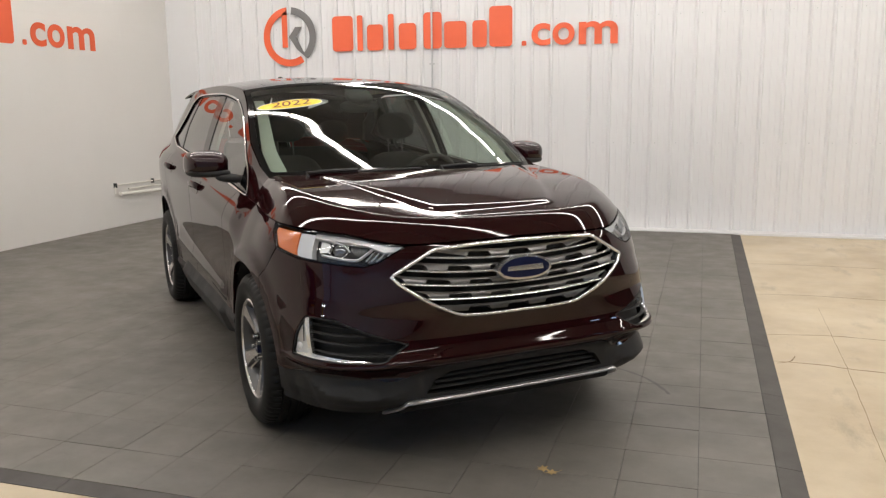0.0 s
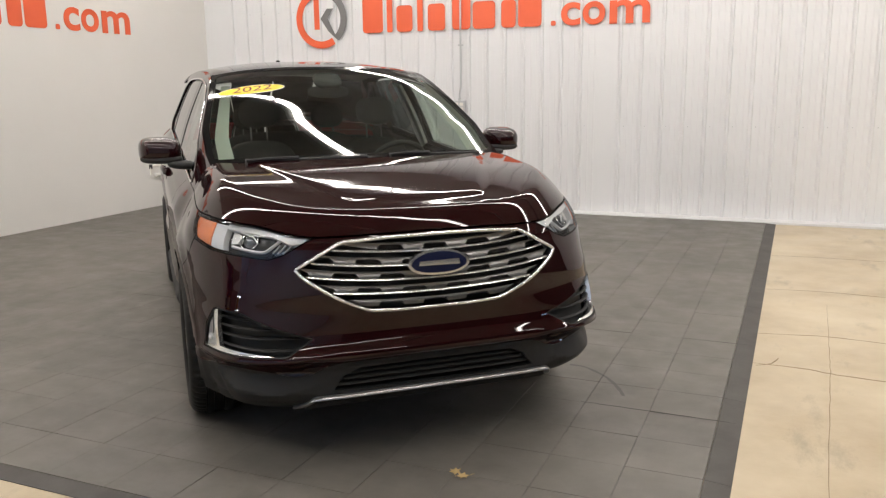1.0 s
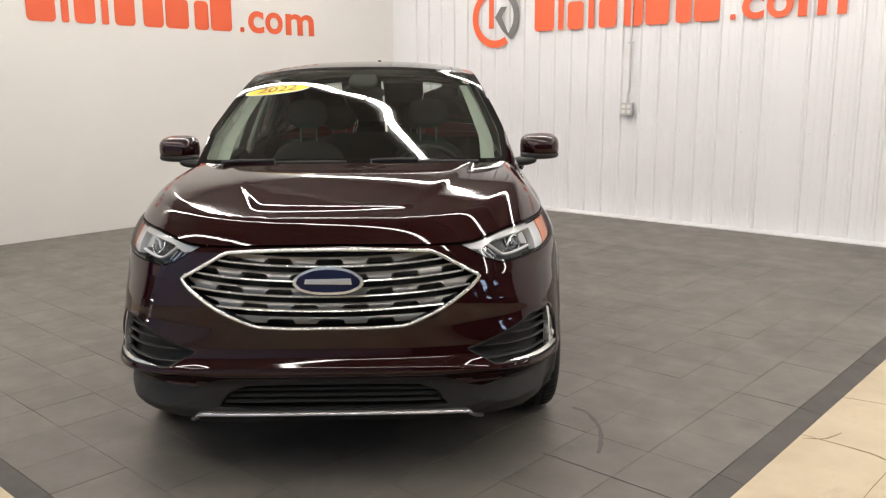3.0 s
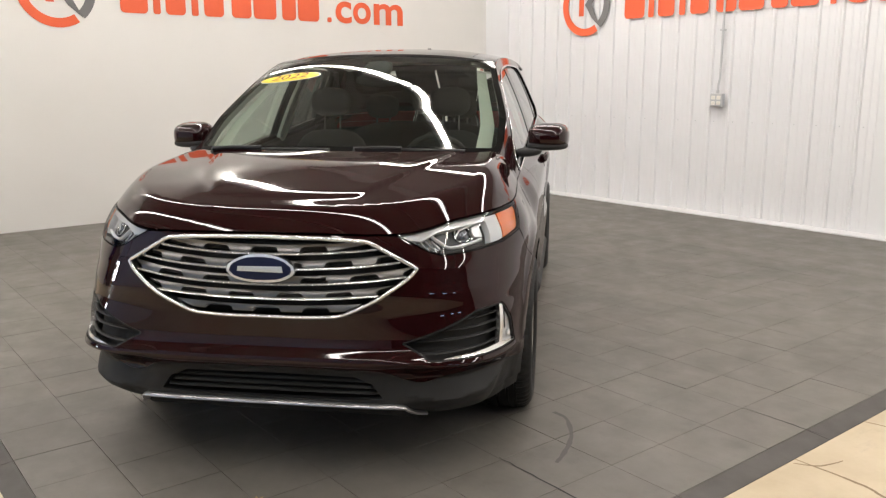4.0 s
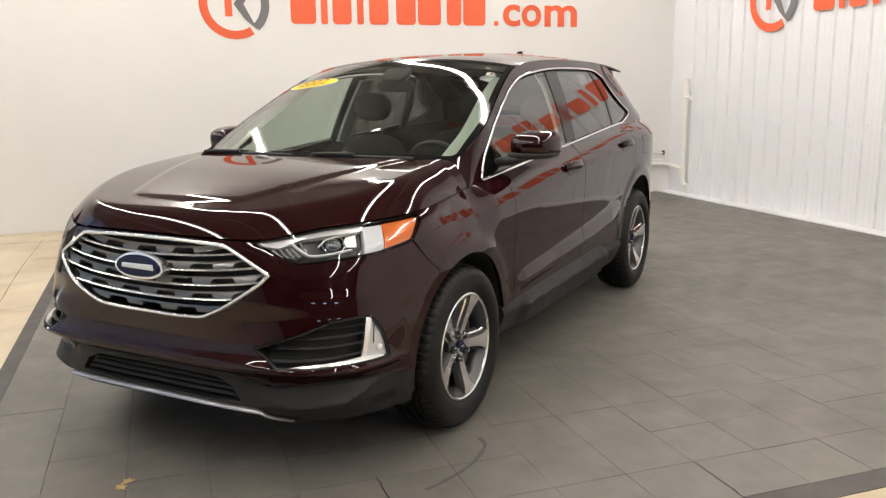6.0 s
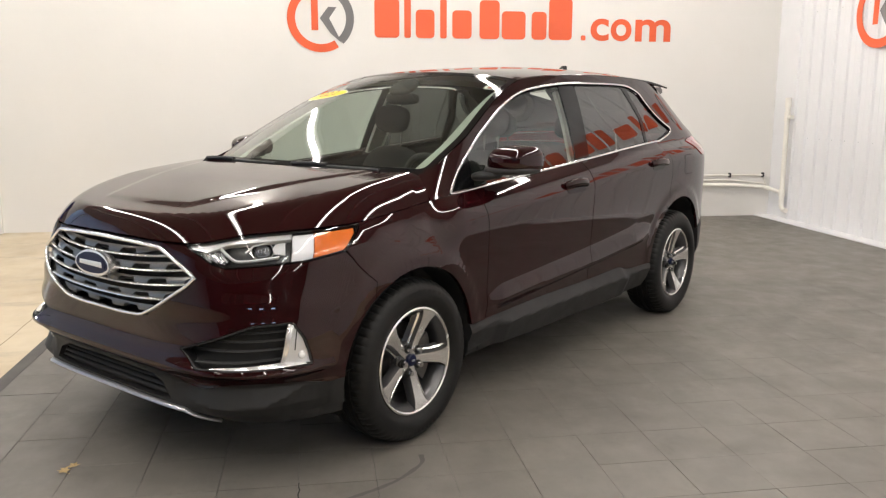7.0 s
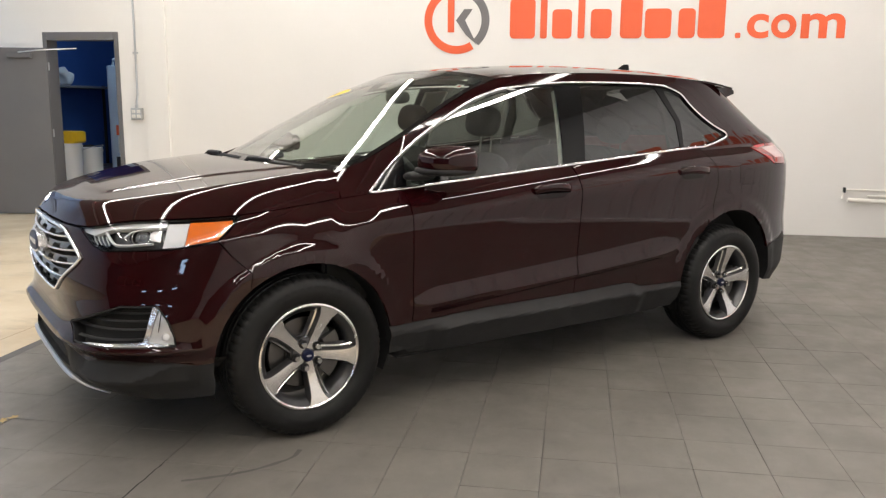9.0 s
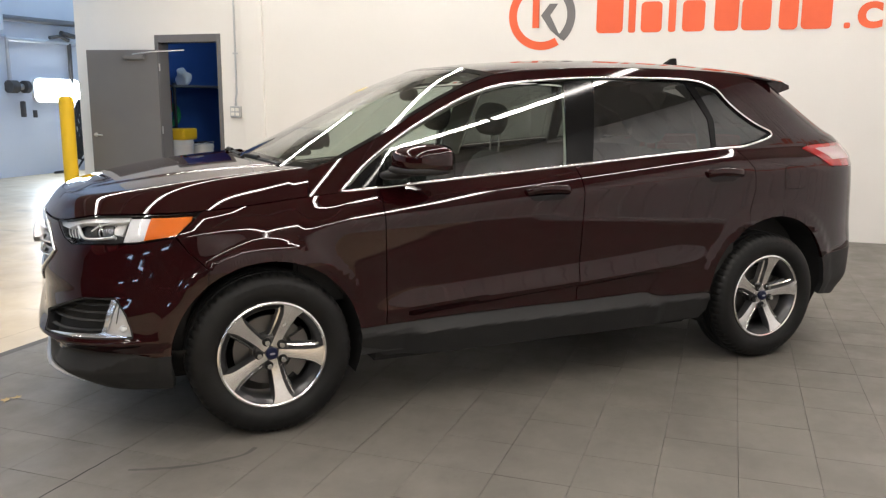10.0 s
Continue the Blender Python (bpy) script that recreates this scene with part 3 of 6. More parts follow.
bottom = table([(-1.1, 0.428), (-0.75, 0.434), (-0.66, 0.442), (-0.57, 0.470), (-0.14, 0.463), (0.41, 0.462), (0.80, 0.450), (0.95, 0.446)])


def skirt_skin(u, z):
    u, z = np.asarray(u, float), np.asarray(z, float)
    d = bottom(u) - z
    ramp_in = np.clip((0.80 - u) / 0.07, 0, 1) * np.clip((u + 0.72) / 0.07, 0, 1)
    t = np.clip(d / 0.060, 0, 1)
    y = 0.940 + 0.036 * ramp_in * t + 0.012 * (1 - ramp_in) * np.clip(d / 0.03, 0, 1) - 0.42 * np.clip(0.398 - z, 0, 1)
    return np.stack([u, y, z], -1)


# ---- car: cutting panels out of the surfaces ----
def inset(poly, d):
    """A closed outline drawn in by d."""
    p = [Vector(q) for q in poly]
    area = sum(a.x * b.y - b.x * a.y for a, b in zip(p, p[1:] + p[:1]))
    sign, out = (1 if area > 0 else -1), []
    for i, q in enumerate(p):
        e0, e1 = (q - p[i - 1]).normalized(), (p[(i + 1) % len(p)] - q).normalized()
        n0, n1 = Vector((-e0.y, e0.x)) * sign, Vector((-e1.y, e1.x)) * sign
        w = n0 + n1
        out.append(q + w.normalized() * d / max(0.4, w.normalized().dot(n0)) if w.length > 1e-6 else q + n0 * d)
    return [(q.x, q.y) for q in out]


def inside(x, y, poly):
    hit = False
    for (ax, ay), (bx, by) in zip(poly, poly[1:] + poly[:1]):
        if (ay > y) != (by > y) and x < (bx - ax) * (y - ay) / (by - ay) + ax:
            hit = not hit
    return hit


def curve(points, n=6):
    """A smooth line through points (Catmull-Rom)."""
    p = [Vector(q) for q in points]
    p = [2 * p[0] - p[1]] + p + [2 * p[-1] - p[-2]]
    out = []
    for a, b, c, d in zip(p, p[1:], p[2:], p[3:]):
        for i in range(n):
            t = i / n
            q = 0.5 * (2 * b + (c - a) * t + (2 * a - 5 * b + 4 * c - d) * t * t + (3 * b - a - 3 * c + d) * t ** 3)
            out.append((q.x, q.y))
    return out + [tuple(p[-2])]


def rounded(poly, r, n=4):
    """The outline with its corners rounded."""
    p, out = [Vector(q) for q in poly], []
    for i, q in enumerate(p):
        a, b = p[i - 1] - q, p[(i + 1) % len(p)] - q
        k = min(r, a.length * 0.45, b.length * 0.45)
        s, e = q + a.normalized() * k, q + b.normalized() * k
        for j in range(n + 1):
            t = j / n
            w = s * (1 - t) ** 2 + 2 * q * t * (1 - t) + e * t * t
            out.append((w.x, w.y))
    return out


def cut_flat(poly, holes, cell):
    """A flat grid trimmed exactly to an outline with holes: its corners and faces."""
    us, vs = [q[0] for q in poly], [q[1] for q in poly]
    u0, u1, v0, v1 = min(us), max(us), min(vs), max(vs)
    nu, nv = max(1, math.ceil((u1 - u0) / cell[0])), max(1, math.ceil((v1 - v0) / cell[1]))
    bm = bmesh.new()
    g = [[bm.verts.new((u0 + (u1 - u0) * i / nu, v0 + (v1 - v0) * j / nv, 0)) for j in range(nv + 1)] for i in range(nu + 1)]
    for i in range(nu):
        for j in range(nv):
            bm.faces.new((g[i][j], g[i + 1][j], g[i + 1][j + 1], g[i][j + 1]))
    loops = [list(poly)] + [list(h) for h in holes]
    for loop in loops:
        for a, b in zip(loop, loop[1:] + loop[:1]):
            lo, hi = (min(a[0], b[0]) - 1e-5, min(a[1], b[1]) - 1e-5), (max(a[0], b[0]) + 1e-5, max(a[1], b[1]) + 1e-5)
            d = Vector((b[0] - a[0], b[1] - a[1], 0))
            if d.length < 1e-6:
                continue
            near = []
            for f in bm.faces:
                c = [v.co for v in f.verts]
                if min(p.x for p in c) < hi[0] and max(p.x for p in c) > lo[0] and min(p.y for p in c) < hi[1] and max(p.y for p in c) > lo[1]:
                    near.append(f)
            if near:
                geom = near + list({e for f in near for e in f.edges}) + list({v for f in near for v in f.verts})
                bmesh.ops.bisect_plane(bm, geom=geom, dist=2e-5, plane_co=(a[0], a[1], 0), plane_no=(-d.y, d.x, 0))
    gone = []
    for f in bm.faces:
        c = f.calc_center_median()
        if not inside(c.x, c.y, loops[0]) or any(inside(c.x, c.y, h) for h in loops[1:]):
            gone.append(f)
    bmesh.ops.delete(bm, geom=gone, context="FACES")
    bmesh.ops.dissolve_degenerate(bm, dist=1e-5, edges=bm.edges)
    bm.verts.index_update()
    flat = np.array([v.co[:2] for v in bm.verts]) if len(bm.verts) else np.zeros((0, 2))
    faces = [[v.index for v in f.verts] for f in bm.faces]
    rims = [tuple(v.index for v in e.verts) for e in bm.edges if len(e.link_faces) == 1]
    bm.free()
    return flat, faces, rims


def skin_at(S, u, v, eps=8e-4):
    """Points and outward normals of the surface S."""
    p = S(u, v)
    n = np.cross(S(u + eps, v) - S(u - eps, v), S(u, v + eps) - S(u, v - eps))
    n /= np.maximum(np.linalg.norm(n, axis=1, keepdims=True), 1e-12)
    return p, n * (1 if S in (hood_top, screen, cowl_top) else -1)


def panel(name, S, poly, material, parent, holes=(), cell=(0.03, 0.022), off=0.0, rim=0.016, side=1, gap=0.0, label=""):
    """A piece of sheet metal, plastic or glass: an outline on a surface, with turned-in edges."""
    poly = inset(poly, gap) if gap else poly
    holes = [inset(h, -gap) for h in holes] if gap else holes
    # cells run along the belt line, so that creases stay clean
    lean = (lambda u: belt(np.clip(u, -1.9, 1.3))) if S in (shell, skirt_skin) else (lambda u: 0.0 * np.asarray(u))
    poly, holes = [(u, v - float(lean(u))) for u, v in poly], [[(u, v - float(lean(u))) for u, v in h] for h in holes]
    flat, faces, rims = cut_flat(poly, holes, cell)
    flat[:, 1] += lean(flat[:, 0])
    p, n = skin_at(S, flat[:, 0], flat[:, 1])
    p = p + off * n
    low = p - rim * n
    mirror = np.array([1, side, 1])
    p, low, n = p * mirror, low * mirror, n * mirror
    verts, polys, normals = list(map(tuple, p)), [], []
    for f in faces:
        a, b, c = p[f[0]], p[f[len(f) // 3]], p[f[2 * len(f) // 3]]
        if np.dot(np.cross(b - a, c - a), n[f[0]]) < 0:
            f = f[::-1]
        polys.append(f)
        normals += [tuple(n[i]) for i in f]
    if rim:
        used = sorted({i for e in rims for i in e})
        index = {}
        for i in used:
            index[i] = len(verts)
            verts.append(tuple(low[i]))
        centre = {}
        for f in faces:
            for i in f:
                centre.setdefault(i, []).append(np.mean(p[f], axis=0))
        for a, b in rims:
            q = [a, b, index[b], index[a]]
            fn = np.cross(p[b] - p[a], low[a] - p[a])
            fn /= max(np.linalg.norm(fn), 1e-12)
            inner = np.mean(centre[a] + centre[b], axis=0)
            if np.dot(fn, (p[a] + p[b]) / 2 - inner) < 0:
                q, fn = q[::-1], -fn
            polys.append(q)
            normals += [tuple(fn)] * 4
    me = bpy.data.meshes.new(name)
    me.from_pydata(verts, [], polys)
    me.materials.append(material)
    me.shade_smooth()
    me.normals_split_custom_set(normals)
    ob = new(name, me)
    ob.parent = parent
    if label:
        tagged(ob, label)
    return ob


def both(name, S, poly, material, parent, **more):
    return [panel(name, S, poly, material, parent, side=s, **more) for s in (1, -1)]


def tube(name, points, r, material, parent, label="", n=10, flat=1.0, up=None):
    """A rod swept along points; flat squeezes it along up."""
    bm = bmesh.new()
    ps, rings = [Vector(p) for p in points], []
    for i, p in enumerate(ps):
        d = (ps[min(i + 1, len(ps) - 1)] - ps[max(i - 1, 0)]).normalized()
        w = Vector(up[i] if isinstance(up, list) else up) if up is not None else Vector((0.1, 0.2, 1))
        w = (w - d * w.dot(d)).normalized()
        s = d.cross(w)
        rings.append([bm.verts.new(p + r * math.cos(a) * s + r * flat * math.sin(a) * w) for a in (2 * math.pi * k / n for k in range(n))])
    for q, t in zip(rings, rings[1:]):
        for k in range(n):
            bm.faces.new((q[k], q[(k + 1) % n], t[(k + 1) % n], t[k]))
    bm.faces.new(rings[0][::-1]), bm.faces.new(rings[-1])
    return part(name, bm, material, parent, label, smooth=50)


def on(S, pts, off=0.0, side=1):
    """Points of a surface as vectors, lifted by off, with their normals."""
    p, n = skin_at(S, np.array([q[0] for q in pts], float), np.array([q[1] for q in pts], float))
    p = (p + off * n) * np.array([1, side, 1])
    n = n * np.array([1, side, 1])
    return [Vector(q) for q in p], [Vector(q) for q in n]

# ---- car: body panels ----
car = thing("car", "dark burgundy crossover car with chrome grille, parked on grey floor tiles", "car", CAR)


def arch(cx, r, t0, t1, n=22):
    return [(cx + r * math.cos(radians(t0 + (t1 - t0) * i / n)), arch_z(cx) + r * math.sin(radians(t0 + (t1 - t0) * i / n))) for i in range(n + 1)]


def wrap(pts):
    """Side places (x, z) as (u, z)."""
    return [(ux(x, z), z) for x, z in pts]


def ang(cx, r, z, right):
    """The angle at which an arch reaches the height z."""
    a = math.degrees(math.asin((z - arch_z(cx)) / r))
    return 180 - a if right else a


# front end outlines, left half, from the arch to the middle
clad_line = wrap([(FX + FR * math.cos(radians(ang(FX, FR, 0.412, False))), 0.412), (1.94, 0.405), (2.04, 0.419)]) + [(uy(0.80, 0.431), 0.431), (uy(0.72, 0.427), 0.427), (uy(0.65, 0.415), 0.415), (uy(0.59, 0.403), 0.403), (uy(0.56, 0.403), 0.403), (uy(0.515, 0.416), 0.416), (uy(0.465, 0.445), 0.445), (uy(0.43, 0.458), 0.458), (uy(0.39, 0.463), 0.463), (uy(0.18, 0.466), 0.466)]
lamp_low = [(ux(1.825, 0.914), 0.914), (ux(1.98, 0.888), 0.888), (uy(0.655, 0.873), 0.873), (uy(0.60, 0.892), 0.892), (uy(0.49, 0.953), 0.953)]
lamp_top = [(u, float(hood_edge(u)) - 0.0015) for u in np.linspace(uy(0.49, 0.953), ux(1.709, 1.010), 12)]
SEAM_T = 52.0
seam = [(FX + FR * math.cos(radians(SEAM_T)), 0.37 + FR * math.sin(radians(SEAM_T))), (1.70, 0.775), (1.775, 0.85)]


def flip(pts):
    """The same outline on the car's other side."""
    return [(2 * U_NOSE - u, z) for u, z in pts]


fa = ang(FX, FR, 0.412, False)
left = wrap(arch(FX, FR, SEAM_T, fa, 14)) + clad_line[1:]
bumper_half = left + [(U_NOSE, 0.467)]
top_half = wrap(seam[1:]) + lamp_low + [(uy(0.43, 0.956), 0.957), (uy(0.2, 0.963), 0.963), (U_NOSE, 0.965)]
bumper = bumper_half + flip(left)[::-1] + flip(top_half) + top_half[::-1][1:]
bumper = [q for i, q in enumerate(bumper) if i == 0 or (Vector(q) - Vector(bumper[i - 1])).length > 1e-4]

grille_half = curve([(uy(0.0, 0.651), 0.651), (uy(0.15, 0.651), 0.651), (uy(0.27, 0.657), 0.657)], 3) + curve([(uy(0.30, 0.664), 0.664), (uy(0.43, 0.728), 0.728), (uy(0.53, 0.796), 0.796), (uy(0.566, 0.836), 0.836)], 3) + [(uy(0.553, 0.848), 0.848), (uy(0.40, 0.934), 0.934), (uy(0.375, 0.943), 0.943), (uy(0.2, 0.954), 0.954), (U_NOSE, 0.957)]
grille = grille_half + flip(grille_half)[::-1][1:-1]
fog = rounded([(uy(0.505, 0.565), 0.565), (uy(0.62, 0.503), 0.503), (ux(2.01, 0.497), 0.497), (ux(2.035, 0.60), 0.600), (ux(2.07, 0.668), 0.668), (uy(0.78, 0.665), 0.665)], 0.02, 3)
panel("front_bumper", shell, bumper, m_paint, car, holes=[grille, fog, flip(fog)], gap=0.0015, cell=(0.025, 0.012))

# fender
fa2 = ang(FX, FR, 0.446, True)
fender = [(0.902, 0.446), (0.907, 0.75), (0.912, 1.0), (0.914, 1.081)] + [(x, float(hood_edge(x))) for x in (1.0, 1.1, 1.2, 1.3)] + [(u, float(hood_edge(u))) for u in np.linspace(1.36, ux(1.709, 1.01), 8)] + wrap([(1.775, 0.955), (1.822, 0.917)]) + wrap(seam[::-1]) + wrap(arch(FX, FR, SEAM_T, fa2, 26))[1:]
both("fender", shell, fender, m_paint, car, gap=0.0018)

# doors
dgap = [(-0.152, 1.165), (-0.158, 1.05), (-0.150, 0.80), (-0.142, 0.55), (-0.140, 0.463)]
door_f = [(0.902, 0.446), (0.907, 0.75), (0.912, 1.0), (0.914, 1.083)] + [(x, float(belt(x))) for x in np.linspace(0.8, -0.15, 12)] + dgap[1:] + [(x, float(bottom(x))) for x in np.linspace(-0.05, 0.85, 10)]
ra = ang(RX, RR, 0.43, False)
rear_cut = [(-1.205, 1.229), (-1.285, 1.12), (-1.295, 1.0), (-1.262, 0.86)] + arch(RX, RR + 0.003, 63, ra, 14)
door_r = dgap[::-1] + [(x, float(belt(x))) for x in np.linspace(-0.25, -1.15, 12)] + rear_cut + [(x, float(bottom(x))) for x in np.linspace(-0.95, -0.2, 14)]
doors = {}
for s in (1, -1):
    doors["f", s] = panel("front_door", shell, door_f, m_paint, car, side=s, gap=0.0030)
    doors["r", s] = panel("rear_door", shell, door_r, m_paint, car, side=s, gap=0.0030)

# side frame: pillars, roof rail and rear quarter in one pressing, with the opening for the windows
dlo_top = curve([(1.088, 1.078), (0.964, 1.188), (0.887, 1.247), (0.778, 1.319), (0.618, 1.404), (0.452, 1.484), (0.285, 1.541), (0.118, 1.573), (-0.222, 1.603), (-0.575, 1.610), (-0.93, 1.606), (-1.075, 1.587), (-1.19, 1.534), (-1.324, 1.441), (-1.45, 1.365), (-1.555, 1.318)], 3) + curve([(-1.555, 1.318), (-1.535, 1.292), (-1.415, 1.262), (-1.26, 1.2325)], 3)[1:]
dlo = [(1.098, 1.0715)] + dlo_top + [(x, float(belt(x))) for x in np.linspace(-1.2, 1.05, 22)]
scr = [(1.225, 1.168), (1.150, 1.191)] + [(float(edge_xz(t)[0]), float(edge_xz(t)[1])) for t in np.linspace(0.13, 1, 13)]
rim_r = [(x, float(roof_rim(x))) for x in np.linspace(0.1, -1.69, 18)]


def ur(x, z):
    """u at the rear corner for the place x."""
    if x >= X0R:
        return x
    a = X0R - float(rear_x(z))
    phi = math.acos(min(1, (X0R - x) / a) ** 2.1)
    return X0R - (LR - float(np.interp(phi, _ph, _len_r)))


rim_r = [(ur(x, z), z) for x, z in rim_r]
tail_in = U_TAIL + 0.28
quarter_rear = [(U_TAIL + 0.42, 1.50), (U_TAIL + 0.34, 1.35), (tail_in, 1.262), (tail_in, 0.62), (U_TAIL + 0.45, 0.60), (ur(-1.93, 0.585), 0.585)]
ra_r = ang(RX, RR, 0.56, True)
side_frame = [(1.0, 1.078), (1.09, 1.0705), (1.238, 1.0575)] + scr + rim_r + quarter_rear + [(ur(x, z), z) for x, z in arch(RX, RR, ra_r, 63, 20)] + rear_cut[3::-1] + [(-1.15, float(belt(-1.15)))]
side_frame = side_frame + [(x, float(belt(x))) for x in np.linspace(-1.0, 0.9, 12)]
# the frame's lower rail runs under the windows, so the opening is cut just above it
tail_lamp = [(ur(-1.715, 1.215), 1.218), (ur(-1.80, 1.232), 1.236), (U_TAIL + 0.44, 1.252), (U_TAIL + 0.30, 1.252), (U_TAIL + 0.30, 1.085), (U_TAIL + 0.40, 1.09), (ur(-1.90, 1.115), 1.112)]
frame_poly = [(1.0, 1.0775)] + side_frame[1:-13] + [(-1.262, 1.231)] + dlo_top[::-1] + [(1.098, 1.0715)]
both("side_frame", shell, frame_poly[1:], m_paint, car, holes=[tail_lamp], gap=0.0012, cell=(0.035, 0.025))

# windows, pillars and bright trim


def under(x):
    """The lower edge of the side glass."""
    return float(belt(x)) + 0.012


def upper(x):
    xs = [q[0] for q in dlo_top if q[1] > 1.1][::-1]
    zs = [q[1] for q in dlo_top if q[1] > 1.1][::-1]
    return float(np.interp(x, xs, zs)) - 0.014


sail = [(1.045, under(1.045))] + [(x, upper(x)) for x in (1.0, 0.95, 0.90)] + [(0.895, under(0.895))]
both("sail_panel", shell, sail, m_gloss, car, off=-0.004, label="gloss black mirror sail panel")
win_f = [(0.885, under(0.885)), (0.878, upper(0.878))] + [(x, upper(x)) for x in np.linspace(0.82, -0.16, 16)] + [(-0.176, upper(-0.176)), (-0.112, under(-0.112))]
win_r = [(-0.268, under(-0.268)), (-0.362, upper(-0.362))] + [(x, upper(x)) for x in np.linspace(-0.45, -0.93, 7)] + [(-0.955, 1.585), (-1.058, 1.39), (-1.052, under(-1.052))]
win_q = [(-1.085, under(-1.085)), (-1.10, 1.39), (-1.02, 1.572), (-1.075, 1.572), (-1.185, 1.52), (-1.318, 1.428), (-1.445, 1.352), (-1.535, 1.312), (-1.415, 1.276), (-1.26, under(-1.26))]
for s in (1, -1):
    for w, m, k, lab in ((win_f, m_glass, "f", "clear front door glass"), (win_r, m_tint, "r", "dark privacy glass")):
        panel("side_window", shell, w, m, doors[k, s], side=s, off=-0.010, rim=0.004, label=lab)
    panel("quarter_window", shell, win_q, m_tint, car, side=s, off=-0.010, rim=0.004, label="dark privacy glass")
    inner = inset(dlo, 0.012)
    panel("window_frame", shell, inner, m_gloss, car, holes=[sail, win_f, win_r, win_q], side=s, off=-0.007, rim=0.012, label="gloss black window surround and pillar")
    # bright strip all round the windows
    ring = dlo_top + [(x, float(belt(x)) + 0.003) for x in np.linspace(-1.2, 1.06, 30)] + [dlo_top[0]]
    pts, nrm = on(shell, ring, 0.003, s)
    tube("window_trim", pts, 0.0058, m_chrome, car, "bright chrome strip round the side windows", 8, 0.45, nrm)

# hood, cowl and windshield
hood_front = [tuple(shell(np.array([u]), np.array([float(hood_edge(u))]))[0][:2]) for u in np.linspace(1.243, U_NOSE, 60)]
cowl_line = [(1.218, 0.782), (1.31, 0.66), (1.385, 0.45), (1.425, 0.22), (1.435, 0.0)]
hood_poly = hood_front + [(x, -y) for x, y in hood_front[::-1][1:]] + [(x, -y) for x, y in cowl_line] + cowl_line[::-1][1:]
hood_poly = [q for i, q in enumerate(hood_poly) if i == 0 or (Vector(q) - Vector(hood_poly[i - 1])).length > 2e-3]
panel("hood", hood_top, hood_poly, m_paint, car, cell=(0.02, 0.02), rim=0.02, gap=0.0015)


cowl_poly = [(1.445, 0.0), (1.432, 0.22), (1.39, 0.46), (1.305, 0.67), (1.225, 0.775), (1.10, 0.775), (1.12, 0.60), (1.18, 0.3), (1.20, 0.0)]
panel("cowl", cowl_top, cowl_poly + [(x, -y) for x, y in cowl_poly[::-1][1:-1]], m_clad, car, rim=0.02, label="black plastic cowl panel")
full = [(-1, 0), (1, 0), (1, 1), (-1, 1)]
clear = rounded([(-0.962, 0.07), (0.962, 0.07), (0.958, 0.955), (-0.958, 0.955)], 0.045, 5)
windshield = panel("windshield", screen, clear, m_glass, car, cell=(0.05, 0.04), rim=0.004, label="laminated clear windshield")
panel("windshield_border", screen, full, m_gloss, windshield, holes=[clear], cell=(0.05, 0.04), rim=0.006, off=0.0005, label="black ceramic edge of the glass")

roof_poly = [(-1, -1.68), (1, -1.68), (1, 0.212), (-1, 0.212)]
sun = rounded([(-0.80, -1.15), (0.80, -1.15), (0.80, 0.195), (-0.80, 0.195)], 0.06, 4)
panel("roof", roof_top, roof_poly, m_paint, car, holes=[sun], cell=(0.05, 0.05), rim=0.01)
panel("roof_glass", roof_top, inset(sun, 0.006), m_gloss, car, cell=(0.05, 0.05), rim=0.01, off=-0.001, label="black panoramic roof glass")
for s in (1, -1):
    pts, nrm = on(roof_top, [(0.985 * s, x) for x in np.linspace(0.19, -1.6, 30)], -0.001)
    tube("roof_seam", pts, 0.006, m_gloss, car, "black roof ditch moulding", 6, 0.5, nrm)


# ---- car: lower cladding, inner shells, rear ----
val_left = wrap(arch(FX, FR, fa, ang(FX, FR, 0.290, False), 6)) + [(ux(1.868, 0.262), 0.262), (ux(1.95, 0.248), 0.248), (uy(0.74, 0.238), 0.238), (uy(0.60, 0.236), 0.236), (uy(0.56, 0.243), 0.243), (uy(0.51, 0.312), 0.312), (uy(0.25, 0.314), 0.314)]
val_half = clad_line[::-1] + val_left[1:] + [(U_NOSE, 0.315)]
val_half = [(U_NOSE, 0.467)] + val_half
valance = val_half + flip(val_half)[::-1][1:-1]
intake_half = [(U_NOSE, 0.335), (uy(0.30, 0.337), 0.337), (uy(0.44, 0.345), 0.345), (uy(0.40, 0.40), 0.400), (uy(0.33, 0.428), 0.428), (U_NOSE, 0.432)]
intake = intake_half + flip(intake_half)[::-1][1:-1]
front_valance = panel("front_valance", shell, valance, m_clad, car, holes=[intake], rim=0.03, off=-0.002, cell=(0.025, 0.012), label="textured black lower bumper")
panel("intake_back", shell, inset(intake, -0.01), m_dark, front_valance, off=-0.075, rim=0.0, label="dark intake opening")
for z in (0.362, 0.386, 0.410):
    pts, nrm = on(shell, [(u, z) for u in np.linspace(uy(0.43 - (z - 0.35), z), uy(-0.43 + (z - 0.35), z), 25)], -0.03)
    tube("intake_slat", pts, 0.016, m_dark, front_valance, "", 8, 0.35, (0.25, 0, 1))
lip_pts = [(uy(y, z), z) for y, z in [(0.575, 0.247), (0.55, 0.272), (0.525, 0.304), (0.50, 0.316), (0.40, 0.318), (0.2, 0.319), (0, 0.319)]]
lip_pts = lip_pts + flip(lip_pts)[::-1][1:]
pts, nrm = on(shell, curve(lip_pts, 4), 0.004)
tube("front_lip", pts, 0.0135, m_satin, car, "satin silver lip strip", 10, 0.6, (0.3, 0, 1))
